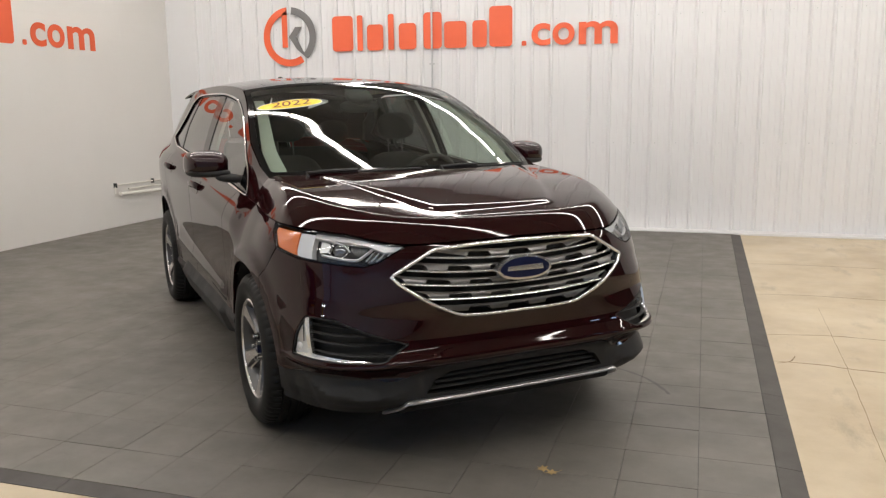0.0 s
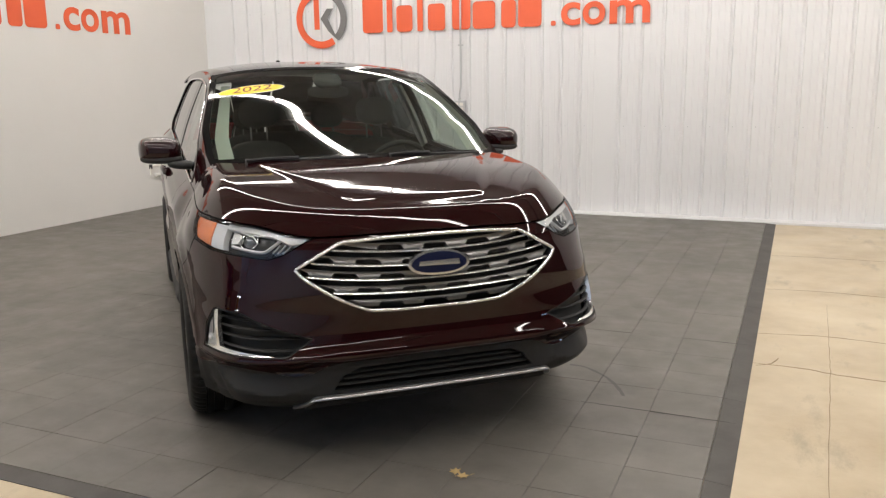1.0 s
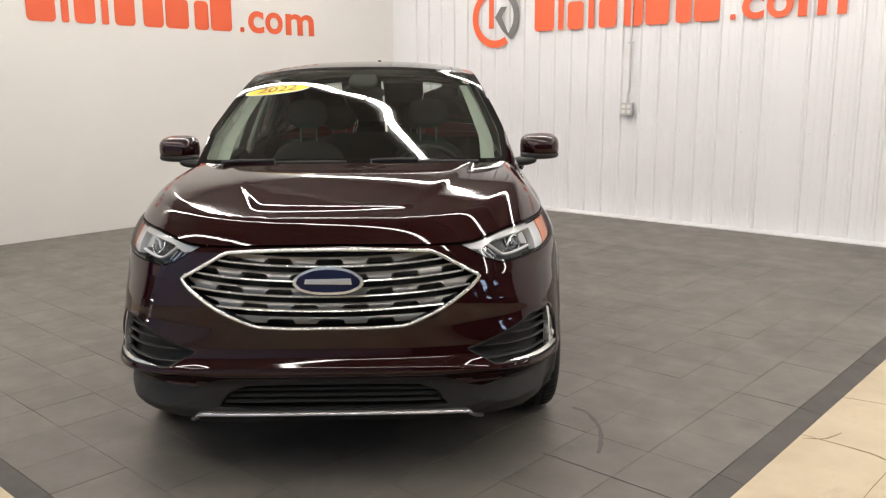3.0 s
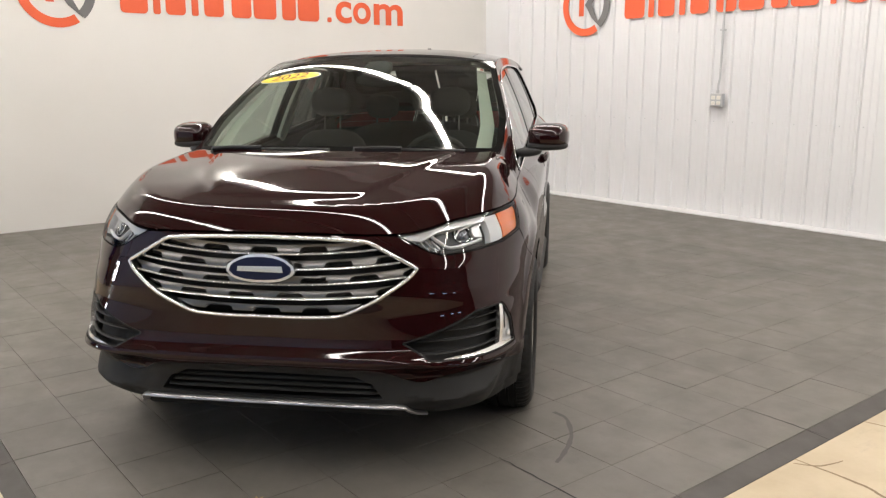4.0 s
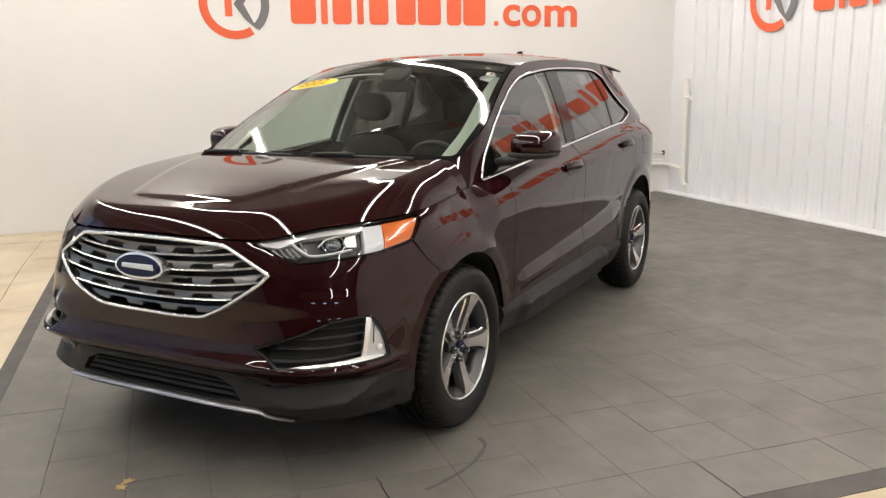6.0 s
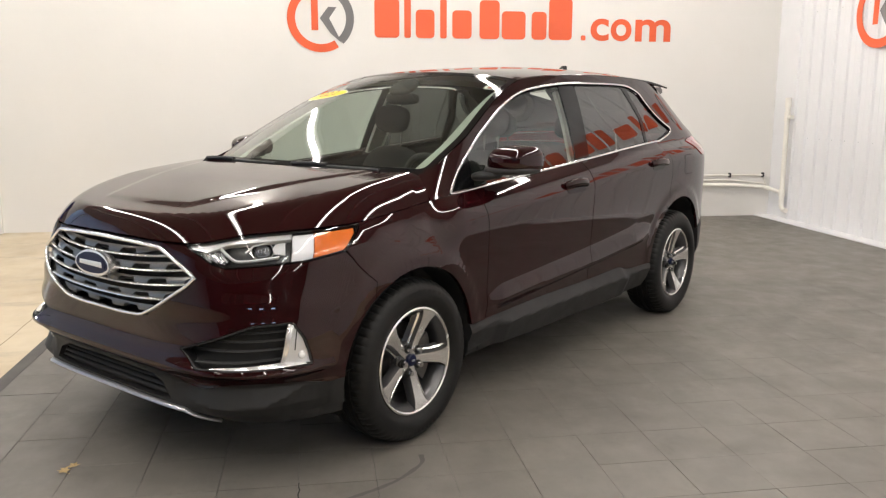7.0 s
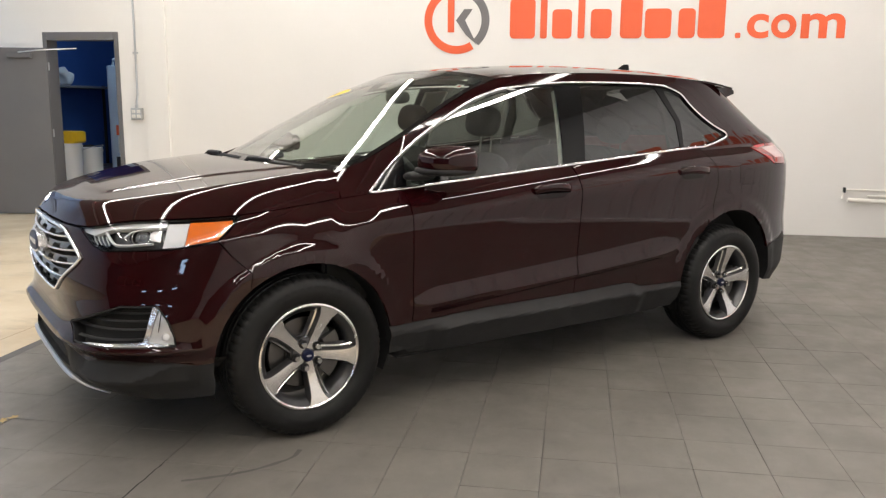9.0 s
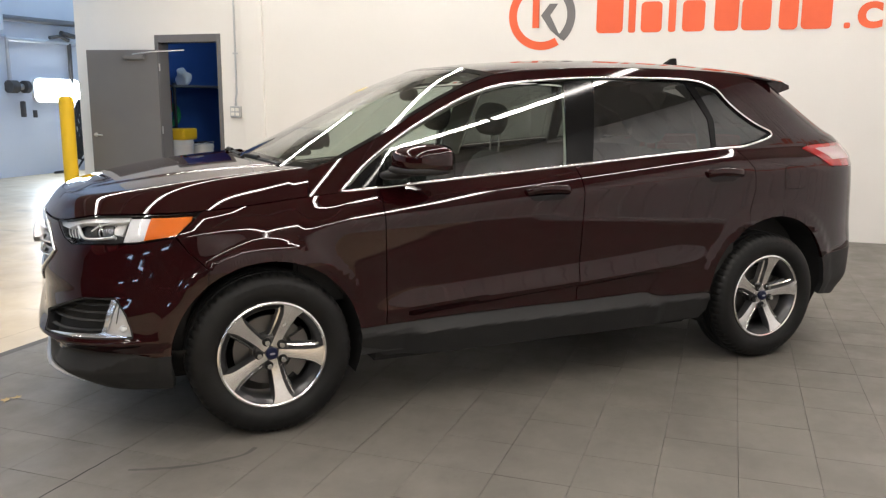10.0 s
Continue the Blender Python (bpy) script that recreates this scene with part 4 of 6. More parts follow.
# belly under the lip
bm = bmesh.new()
box(bm, 1.9, 2.26, -0.56, 0.56, 0.235, 0.31, 0.03, 2)
part("under_tray", bm, m_dark, car)


fb, rb = ang(FX, FR, 0.446, True), ang(RX, RR, 0.426, False)
skirt = [(x, float(bottom(x)) - 0.001) for x in np.linspace(0.976, -1.0, 60)] + arch(RX, RR, rb, -8, 6) + [(-0.99, 0.275), (-0.3, 0.272), (0.5, 0.277), (0.90, 0.288), (0.965, 0.335)] + arch(FX, FR, 182, fb, 6)
both("rocker_panel", skirt_skin, skirt, m_clad, car, rim=0.05, cell=(0.03, 0.012), label="textured black rocker cladding")
rear_clad = [(ur(x, z), z) for x, z in arch(RX, RR, ra_r, 172, 6)] + [(ur(-1.92, 0.33), 0.33), (ur(-2.1, 0.30), 0.30), (U_TAIL + 0.3, 0.30), (U_TAIL, 0.30), (U_TAIL, 0.60), (tail_in, 0.618), (U_TAIL + 0.45, 0.598), (ur(-1.93, 0.583), 0.583)]
both("rear_bumper_cladding", shell, rear_clad, m_clad, car, rim=0.03, off=0.002, label="textured black rear bumper cladding")
hatch = [(U_TAIL, 0.605), (tail_in, 0.62), (tail_in, 1.262), (U_TAIL, 1.262)]
both("tailgate", shell, hatch, m_paint, car, gap=0.002)
rglass = [(U_TAIL, 1.268), (tail_in, 1.268), (U_TAIL + 0.34, 1.352), (U_TAIL + 0.42, 1.505), (U_TAIL + 0.44, 1.60), (U_TAIL, 1.60)]
both("rear_window", shell, rglass, m_gloss, car, gap=0.002, label="dark rear window")
both("tail_lamp", shell, tail_lamp, m_redlens, car, gap=0.002, off=0.004, rim=0.03, label="red tail lamp with clear band")
tl2 = [(ur(-1.83, 1.20), 1.212), (U_TAIL + 0.42, 1.232), (U_TAIL + 0.32, 1.232), (U_TAIL + 0.32, 1.15), (ur(-1.93, 1.15), 1.15)]
both("tail_lamp_band", shell, tl2, m_clearband, car, off=0.0065, rim=0.008, label="clear pinkish lamp band")

fuel = rounded([(-1.68, 0.995), (-1.51, 0.995), (-1.51, 1.125), (-1.68, 1.125)], 0.035, 5)
# A slightly larger dark sheet puts in the shade round the flap.
panel("fuel_door_shade", shell, [(ur(x, z), z) for x, z in inset(fuel, -0.003)], m_dark, car, off=0.0004, rim=0.0, cell=(0.03, 0.03), label="dark sheet for the shade in the fuel door gap")
panel("fuel_door", shell, [(ur(x, z), z) for x, z in fuel], m_paint, car, off=0.0012, rim=0.001, cell=(0.03, 0.03), label="burgundy fuel door")

# spoiler over the rear glass
bm = bmesh.new()
rows = []
for s in np.linspace(-1, 1, 21):
    k = 1 - abs(s) ** 3
    y = 0.655 * s
    zt = 1.602 + 0.045 * k
    rows.append([bm.verts.new(p) for p in ((-1.60 - 0.05 * k, y, zt + 0.006 - 0.012 * abs(s)), (-1.75 - 0.08 * k, y * 0.985, zt + 0.002), (-1.83 - 0.13 * k, y * 0.955, zt - 0.018), (-1.84 - 0.135 * k, y * 0.95, zt - 0.040), (-1.74 - 0.09 * k, y * 0.965, zt - 0.066), (-1.60 - 0.05 * k, y, zt - 0.05))])
for a, b in zip(rows, rows[1:]):
    for i in range(6):
        bm.faces.new((a[i], a[(i + 1) % 6], b[(i + 1) % 6], b[i]))
bm.faces.new(rows[0]), bm.faces.new(rows[-1][::-1])
part("spoiler", bm, m_paint, car, "painted roof spoiler", smooth=35)
bm = bmesh.new()
fin = [(-1.335, 1.695), (-1.36, 1.712), (-1.40, 1.735), (-1.425, 1.757), (-1.44, 1.762), (-1.468, 1.762), (-1.475, 1.70), (-1.475, 1.69), (-1.335, 1.69)]
prism(bm, fin, (0, 0.014, 0), (1, 0, 0), (0, 0, 1), 0.028)
bmesh.ops.bevel(bm, geom=list(bm.edges), offset=0.004, segments=2, affect="EDGES")
part("antenna_fin", bm, m_gloss, car, "dark shark-fin antenna", smooth=40)

# dark shells added behind the panels, so the gaps between them look shaded
inner_poly = [(-1.9, 0.32), (1.62, 0.32), (1.62, 0.985), (1.3, 1.02), (0.9, 1.05)] + [(x, float(belt(x)) - 0.02) for x in np.linspace(0.8, -1.9, 14)]
both("inner_shell", shell, inner_poly, m_dark, car, holes=[arch(FX, FR + 0.004, 0, 359, 40)[:-1], arch(RX, RR + 0.004, 0, 359, 40)[:-1]], off=-0.022, rim=0.0, cell=(0.06, 0.05))
nose_in = [(1.62, 0.30), (U_NOSE, 0.30), (U_NOSE, 0.95), (1.62, 0.98)]
both("nose_shell", shell, nose_in, m_dark, car, off=-0.13, rim=0.0, cell=(0.06, 0.05))
bm = bmesh.new()
box(bm, -2.25, 2.0, -0.60, 0.60, 0.20, 0.34, 0.03, 1)
box(bm, -0.95, 0.95, -0.86, 0.86, 0.245, 0.34, 0.02, 1)
part("floor_pan", bm, m_dark, car)
for s in (1, -1):
    for cx, r in ((FX, FR), (RX, RR)):
        bm = bmesh.new()
        lo, hi, inn = [], [], []
        for i in range(31):
            t = radians(-20 + 220 * i / 30)
            p = (cx + (r + 0.004) * math.cos(t), arch_z(cx) + (r + 0.004) * math.sin(t))
            lo.append(bm.verts.new((p[0], s * 0.45, p[1])))
            yy = float(shell(np.array([ux(p[0], p[1]) if cx > 0 else ur(p[0], p[1])]), np.array([p[1]]))[0][1]) - 0.026
            hi.append(bm.verts.new((p[0], s * yy, p[1])))
        for i in range(30):
            bm.faces.new((lo[i], lo[i + 1], hi[i + 1], hi[i]))
        bm.faces.new(lo)
        part("wheel_liner", bm, m_dark, car, "black wheel arch liner", smooth=40)

# ---- car: wheels ----
def lathe(bm, profile, n=72, wobble=None):
    """Turns a profile of (radius, y) round the y axis."""
    rings = []
    for k in range(n):
        t = 2 * math.pi * k / n
        ring = []
        for i, (r, y) in enumerate(profile):
            rr = r - (wobble[i] if wobble and k % 4 == 0 else 0)
            ring.append(bm.verts.new((rr * math.cos(t), y, rr * math.sin(t))))
        rings.append(ring)
    for k in range(n):
        a, b = rings[k], rings[(k + 1) % n]
        for i in range(len(profile) - 1):
            bm.faces.new((a[i], a[i + 1], b[i + 1], b[i]))


def wheel(at, side, turn):
    bm = bmesh.new()
    lathe(bm, [(0.232, -0.215), (0.222, -0.20), (0.205, -0.12), (0.198, -0.05), (0.214, -0.022), (0.226, -0.012), (0.2285, -0.0075)])
    w = part("wheel", bm, m_pocket, car, "five-spoke machined alloy wheel with black tyre", smooth=40)
    bm = bmesh.new()
    lathe(bm, [(0.2275, -0.012), (0.230, -0.003), (0.236, 0.001), (0.2435, -0.002), (0.2455, -0.010), (0.240, -0.016)])
    part("rim_lip", bm, m_alloy, w, "bright machined rim edge", smooth=40)
    bm = bmesh.new()
    prof = [(0.242, -0.012), (0.250, -0.002), (0.262, 0.008), (0.285, 0.016), (0.310, 0.017), (0.335, 0.010), (0.350, 0.0), (0.360, -0.014), (0.366, -0.03), (0.3685, -0.05), (0.3615, -0.052), (0.3615, -0.058), (0.3695, -0.060), (0.370, -0.085), (0.362, -0.087), (0.362, -0.095), (0.370, -0.097), (0.370, -0.125), (0.362, -0.127), (0.362, -0.135), (0.370, -0.137), (0.3695, -0.165), (0.3615, -0.167), (0.3615, -0.173), (0.3685, -0.175), (0.366, -0.195), (0.352, -0.225), (0.31, -0.245), (0.262, -0.235), (0.242, -0.215)]
    wob = [0.0] * 6 + [0.003, 0.005, 0.006, 0.005] + [0.0] * 15 + [0.005, 0.005] + [0.0] * 3
    lathe(bm, prof, 240, wob)
    part("tyre", bm, m_tyre, w, "black all-season tyre", smooth=25)
    for z, a0, a1 in ((0.318, 60, 120), (0.318, 240, 285)):
        bm = bmesh.new()
        for q in range(9):
            t0 = radians(a0 + (a1 - a0) * q / 9)
            t1 = radians(a0 + (a1 - a0) * (q + 0.62) / 9)
            v = [(rr * math.cos(t), 0.0168 + (0.0025 if rr < 0.32 else 0.0005) , rr * math.sin(t)) for rr, t in ((0.300, t0), (0.300, t1), (0.325, t1), (0.325, t0))]
            bm.faces.new([bm.verts.new(p) for p in v])
        part("tyre_lettering", bm, m_tyre, w, "raised plain bars on the tyre wall")
    for k in range(5):
        a = radians(turn + 72 * k)
        m = Matrix.Rotation(-a, 4, "Y")
        sections = [(0.030, -0.017, 0.017, -0.036), (0.070, -0.017, 0.018, -0.036), (0.11, -0.018, 0.021, -0.031), (0.15, -0.021, 0.025, -0.023), (0.19, -0.027, 0.032, -0.014), (0.216, -0.038, 0.044, -0.008), (0.232, -0.050, 0.056, -0.005)]
        bm = bmesh.new()
        rows = [[bm.verts.new(m @ Vector(p)) for p in ((r, d - 0.040, a0 - 0.030), (r, d - 0.016, a0 - 0.006), (r, d, a0), (r, d + 0.001, (a0 + a1) / 2), (r, d, a1), (r, d - 0.010, a1 + 0.006), (r, d - 0.040, a1 + 0.012))] for r, a0, a1, d in sections]
        for p, q in zip(rows, rows[1:]):
            for i in range(6):
                f = bm.faces.new((p[i], p[i + 1], q[i + 1], q[i]))
                f.material_index = 0 if 2 <= i <= 3 else 1
        part("spoke", bm, [m_alloy, m_pocket], w, "machined spoke with dark painted sides", smooth=30)
        # thin dark groove down one side of the spoke
        bm = bmesh.new()
        rows = [[bm.verts.new(m @ Vector((r, d - 0.015, a0 + k0))) for k0 in (-0.024, -0.017, -0.010)] for r, a0, a1, d in sections[1:]]
        for i, row in enumerate(rows):
            row[1].co += m @ Vector((0, 0.006, 0))
        for p, q in zip(rows, rows[1:]):
            for i in range(2):
                bm.faces.new((p[i], p[i + 1], q[i + 1], q[i]))
        part("spoke_step", bm, m_alloy, w, "silver step beside the spoke", smooth=30)
        b = radians(turn + 25 + 72 * k)
        bm = bmesh.new()
        cyl(bm, 0.0135, 0.0115, (0.0575 * math.cos(b), -0.045, 0.0575 * math.sin(b)), (0.0575 * math.cos(b), -0.012, 0.0575 * math.sin(b)), 12)
        part("lug_nut", bm, m_nut, w, smooth=40)
        # No recess is cut; a dark disc gives its shade.
        bm = bmesh.new()
        cyl(bm, 0.0195, 0.0195, (0.0575 * math.cos(b), -0.046, 0.0575 * math.sin(b)), (0.0575 * math.cos(b), -0.0335, 0.0575 * math.sin(b)), 20)
        part("nut_shade_disc", bm, m_dark, w, "dark disc for the shade in the nut recess", smooth=40)
    bm = bmesh.new()
    lathe(bm, [(0.0, -0.0395), (0.072, -0.040), (0.080, -0.05), (0.078, -0.09), (0.0, -0.09)], 40)
    part("hub", bm, m_pocket, w, smooth=40)
    bm = bmesh.new()
    lathe(bm, [(0.0, -0.020), (0.022, -0.021), (0.027, -0.026), (0.028, -0.041)], 32)
    part("hub_cap", bm, m_badge, w, "small dark blue centre cap", smooth=40)
    bm = bmesh.new()
    prism(bm, [(0.012 * math.cos(t), 0.005 * math.sin(t)) for t in np.linspace(0, 2 * math.pi, 20)[:-1]], (0, -0.0205, 0), (1, 0, 0), (0, 0, 1), -0.0012)
    part("cap_mark", bm, m_satin, w)
    bm = bmesh.new()
    lathe(bm, [(0.0, -0.085), (0.085, -0.085), (0.088, -0.098), (0.160, -0.098), (0.160, -0.118), (0.0, -0.118)], 56)
    part("brake_disc", bm, m_steel, w, "bare steel brake disc", smooth=30)
    bm = bmesh.new()
    for i in range(7):
        t0, t1 = radians(150 + 11 * i), radians(150 + 11 * (i + 1))
        v = [bm.verts.new((r * math.cos(t), y, r * math.sin(t))) for y in (-0.07, -0.125) for r, t in ((0.105, t0), (0.178, t0), (0.178, t1), (0.105, t1))]
        for f in ((0, 1, 2, 3), (7, 6, 5, 4), (0, 4, 5, 1), (1, 5, 6, 2), (2, 6, 7, 3), (3, 7, 4, 0)):
            bm.faces.new([v[q] for q in f])
    bmesh.ops.remove_doubles(bm, verts=bm.verts, dist=1e-4)
    part("brake_caliper", bm, m_steel, w, "cast grey brake caliper")
    w.matrix_basis = at
    return w


for x, turn in ((AXLE_F, 187), (AXLE_R, 172)):
    for s in (1, -1):
        wheel(pose(x, s * 0.953, HUB, 0, 0, 0 if s > 0 else 180), s, turn)

# ---- car: grille and badge ----
grille_ob = panel("grille", shell, inset(grille, -0.002), m_chrome, car, holes=[inset(grille, 0.005)], off=0.004, rim=0.035, cell=(0.03, 0.012), label="chrome hexagonal grille surround")
pts, nrm = on(shell, inset(grille, 0.004) + inset(grille, 0.004)[:1], 0.004)
tube("surround_bead", pts, 0.0075, m_bright, grille_ob, "rounded chrome bead", 10, 0.9, nrm)
panel("grille_back", shell, inset(grille, 0.004), m_dark, grille_ob, off=-0.07, rim=0.0, label="black mesh behind the bars")
g_in = inset(grille, 0.012)


def g_span(z0):
    """How far a grille bar reaches to each side at the height z0."""
    y = 0.0
    while y < 0.6 and inside(uy(y, z0 + 0.028 * (y / 0.5) ** 2), z0 + 0.028 * (y / 0.5) ** 2, g_in):
        y += 0.004
    return y


bars = (0.893, 0.836, 0.779, 0.722)
for z0 in bars:
    h = g_span(z0)
    line = [(uy(y, z0 + 0.028 * (y / 0.5) ** 2), z0 + 0.028 * (y / 0.5) ** 2) for y in np.linspace(h, -h, 33)]
    pts, nrm = on(shell, line, -0.012)
    tube("grille_bar", pts, 0.0055, m_bright, grille_ob, "bright chrome bar", 8, 2.0, nrm)


def band_skin(z0):
    """A grey band over one bar: its face lies back towards the top."""
    def skin(u, z):
        p = shell(u, z)
        t = np.clip((z - z0 - 0.028 * (p[..., 1] / 0.5) ** 2) / 0.044, 0, 1.2)
        return p - np.stack([0.014 + 0.030 * t ** 2.2, 0 * t, 0 * t], -1)
    return skin


def band_outline(z0, high, shift):
    """The band's outline: level on top, with dark pockets let in from below."""
    pitch, half_in, half_out, foot, head = 0.188, 0.046, 0.055, 0.004, 0.0215
    h, h_top = g_span(z0 + foot), g_span(z0 + high)
    low = []
    for k in range(-4, 5):
        c = k * pitch + shift
        low += [(c - half_out, foot), (c - half_in - 0.002, head - 0.005), (c - half_in + 0.006, head), (c + half_in - 0.006, head), (c + half_in + 0.002, head - 0.005), (c + half_out, foot)]
    low = [q for q in low if abs(q[0]) < min(h, h_top) - 0.012]
    ends = [foot if abs(((s * h - shift) / pitch + 0.5) % 1 - 0.5) * pitch > half_out else head for s in (1, -1)]
    line = [(y, high) for y in np.linspace(-h_top, h_top, 25)] + [(h, ends[0])] + low[::-1] + [(-h, ends[1])]
    return [(uy(y, z0 + d + 0.028 * (y / 0.5) ** 2), z0 + d + 0.028 * (y / 0.5) ** 2) for y, d in line]


for k, z0 in enumerate(bars + (0.664,)):
    panel("grille_band", band_skin(z0), band_outline(z0, 0.029, 0.094 * (k % 2)), m_web, grille_ob, cell=(0.03, 0.008), rim=0.030, label="satin grey band with dark hexagonal pockets")


def oval(a, b, n=40):
    return [(U_NOSE + a * math.cos(t), 0.842 + b * math.sin(t)) for t in np.linspace(0, 2 * math.pi, n + 1)[:-1]]


badge = panel("badge", shell, oval(0.113, 0.049), m_bright, grille_ob, off=0.024, rim=0.05, cell=(0.02, 0.02), label="oval badge with chrome edge")
panel("badge_field", shell, oval(0.102, 0.0395), m_badge, badge, off=0.027, rim=0.004, cell=(0.02, 0.02), label="dark blue field")
mark = rounded([(U_NOSE - 0.074, 0.831), (U_NOSE + 0.074, 0.834), (U_NOSE + 0.074, 0.850), (U_NOSE - 0.074, 0.852)], 0.009)
panel("badge_mark", shell, mark, m_bright, badge, off=0.029, rim=0.003, label="plain silver bar")

# ---- car: lamps ----
lamp = lamp_low + lamp_top
bar_u1, bar_u2 = 1.968, 2.056


def clip_u(poly, lo, hi):
    """The part of an outline between two values of u."""
    for edge, keep in ((lo, 1), (hi, -1)):
        out = []
        for a, b in zip(poly, poly[1:] + poly[:1]):
            ia, ib = (a[0] - edge) * keep >= 0, (b[0] - edge) * keep >= 0
            if ia:
                out.append(a)
            if ia != ib:
                t = (edge - a[0]) / (b[0] - a[0])
                out.append((edge, a[1] + t * (b[1] - a[1])))
        poly = out
    return poly


for s in (1, -1):
    hl = panel("headlamp", shell, inset(lamp, 0.002), m_lampdark, car, side=s, off=-0.075, rim=0.0, cell=(0.03, 0.02), label="clear headlamp with projector and amber corner marker")
    panel("lamp_rim", shell, inset(lamp, 0.002), m_gloss, hl, holes=[inset(lamp, 0.005)], side=s, off=-0.001, rim=0.07, cell=(0.03, 0.02), label="black lamp edge")
    panel("lamp_lens", shell, inset(lamp, 0.003), m_lens, hl, side=s, off=0.0, rim=0.0, cell=(0.03, 0.02), label="clear outer lens")
    panel("lamp_corner", shell, clip_u(inset(lamp, 0.006), -9, bar_u1 - 0.176), m_gloss, hl, side=s, off=-0.010, rim=0.02, label="black corner behind the amber lens")
    panel("marker", shell, clip_u(inset(lamp, 0.010), bar_u1 - 0.175, bar_u1), m_amber, hl, side=s, off=-0.012, rim=0.03, label="amber marker lens")
    panel("lamp_band", shell, clip_u(inset(lamp, 0.010), bar_u1 + 0.003, bar_u2), m_lampwhite, hl, side=s, off=-0.016, rim=0.03, label="white light guide band")
    # the light guide: an upright arm, a bend and a long foot
    guide = [(2.334, 0.958), (2.322, 0.944), (2.296, 0.920), (2.276, 0.907), (2.255, 0.903), (2.20, 0.905), (2.105, 0.916)]
    pts, nrm = on(shell, curve(guide, 4), -0.026, s)
    tube("light_guide", pts, 0.0062, m_lampwhite, hl, "white bent light guide", 8, 1.5, nrm)
    # silver strip under the top edge, broad at the tip
    crest = inset(lamp_top[::-1] + [(2.465, 0.940), (2.38, 0.930), (2.30, 0.958), (2.20, 0.968), (2.08, 0.974), (1.80, 0.985)], 0.005)
    panel("upper_strip", shell, clip_u(crest, bar_u2 + 0.004, 9), m_lampgrey, hl, side=s, off=-0.014, rim=0.03, cell=(0.02, 0.01), label="silver strip under the lamp's top edge")
    # inner reflector, ribbed
    bowl = [(2.43, 0.935), (2.345, 0.953), (2.325, 0.935), (2.300, 0.909), (2.318, 0.893), (2.36, 0.903)]
    inner_bowl = panel("reflector", shell, bowl, m_bezel, hl, side=s, off=-0.034, rim=0.03, cell=(0.02, 0.01), label="silver inner reflector")
    for k in range(4):
        pts, nrm = on(shell, [(2.405 - 0.024 * k, 0.938), (2.392 - 0.024 * k, 0.918), (2.372 - 0.022 * k, 0.902)], -0.030, s)
        tube("rib", pts, 0.0028, m_lampgrey, inner_bowl, "", 6)
    pu, pz = 2.172, 0.950
    panel("bezel", shell, clip_u(inset(lamp, 0.012), bar_u2 + 0.005, 2.30), m_lampdark, hl, holes=[[(pu + 0.055 * math.cos(t), pz + 0.036 * math.sin(t)) for t in np.linspace(0, 2 * math.pi, 25)[:-1]]], side=s, off=-0.046, rim=0.03, cell=(0.02, 0.015), label="dark lamp bezel")
    c, cn = on(shell, [(pu, pz)], -0.060, s)
    bm = bmesh.new()
    q = cn[0].to_track_quat("Z", "Y").to_matrix().to_4x4()
    q.translation = c[0]
    bmesh.ops.create_uvsphere(bm, u_segments=28, v_segments=14, radius=0.034, matrix=q @ Matrix.Diagonal((1, 1, 0.7, 1)))
    part("projector", bm, m_projector, hl, "glossy projector lens", smooth=60)
    ring = [c[0] + q.to_3x3() @ Vector((0.043 * math.cos(t), 0.036 * math.sin(t), 0.014)) for t in np.linspace(0, 2 * math.pi, 29)]
    tube("projector_ring", ring, 0.0032, m_chrome, hl, "chrome ring", 8)
    # bright edge that runs over the projector to the band
    pts, nrm = on(shell, [(2.236, 0.938), (2.205, 0.962), (2.15, 0.974), (2.085, 0.985)], -0.022, s)
    tube("bright_edge", pts, 0.0032, m_lampwhite, hl, "bright slanting edge", 6)
    panel("outer_reflector", shell, [(2.125, 0.935), (2.082, 0.925), (2.082, 0.978), (2.122, 0.972), (2.132, 0.955)], m_lampgrey, hl, side=s, off=-0.036, rim=0.02, cell=(0.02, 0.015), label="silver outer reflector")
    # fog lamp pocket
    fl = panel("fog_pocket", shell, inset(fog, 0.0015), m_dark, car, side=s, off=-0.055, rim=0.0, label="black fog lamp pocket with chrome corner trim")
    panel("pocket_wall", shell, inset(fog, 0.001), m_clad, fl, holes=[inset(fog, 0.006)], side=s, off=-0.002, rim=0.055, label="black pocket wall")
    ud = ux(2.105, 0.58)
    for k, z in enumerate((0.535, 0.572, 0.608, 0.640)):
        y_in = (0.585, 0.56, 0.63, 0.71)[k]
        pts, nrm = on(shell, [(u, z) for u in np.linspace(uy(y_in, z), ud + 0.012, 12)], -0.026, s)
        tube("pocket_slat", pts, 0.009, m_clad, fl, "black horizontal slat", 8, 0.3, (0.25, 0, 1))
    strip = [(uy(0.640, 0.507), 0.5060), (ux(2.035, 0.5), 0.500), (ux(2.045, 0.510), 0.510), (ud, 0.522), (uy(0.70, 0.514), 0.514)]
    panel("fog_trim", shell, strip, m_bright, fl, side=s, off=-0.004, rim=0.02, cell=(0.02, 0.01), label="chrome lower trim")
    post = [(ud + 0.016, 0.520), (ud - 0.010, 0.518), (ux(2.073, 0.655) - 0.006, 0.664), (ux(2.085, 0.655) + 0.008, 0.664)]
    panel("fog_trim", shell, post, m_bright, fl, side=s, off=-0.004, rim=0.02, cell=(0.02, 0.02), label="chrome upright trim")
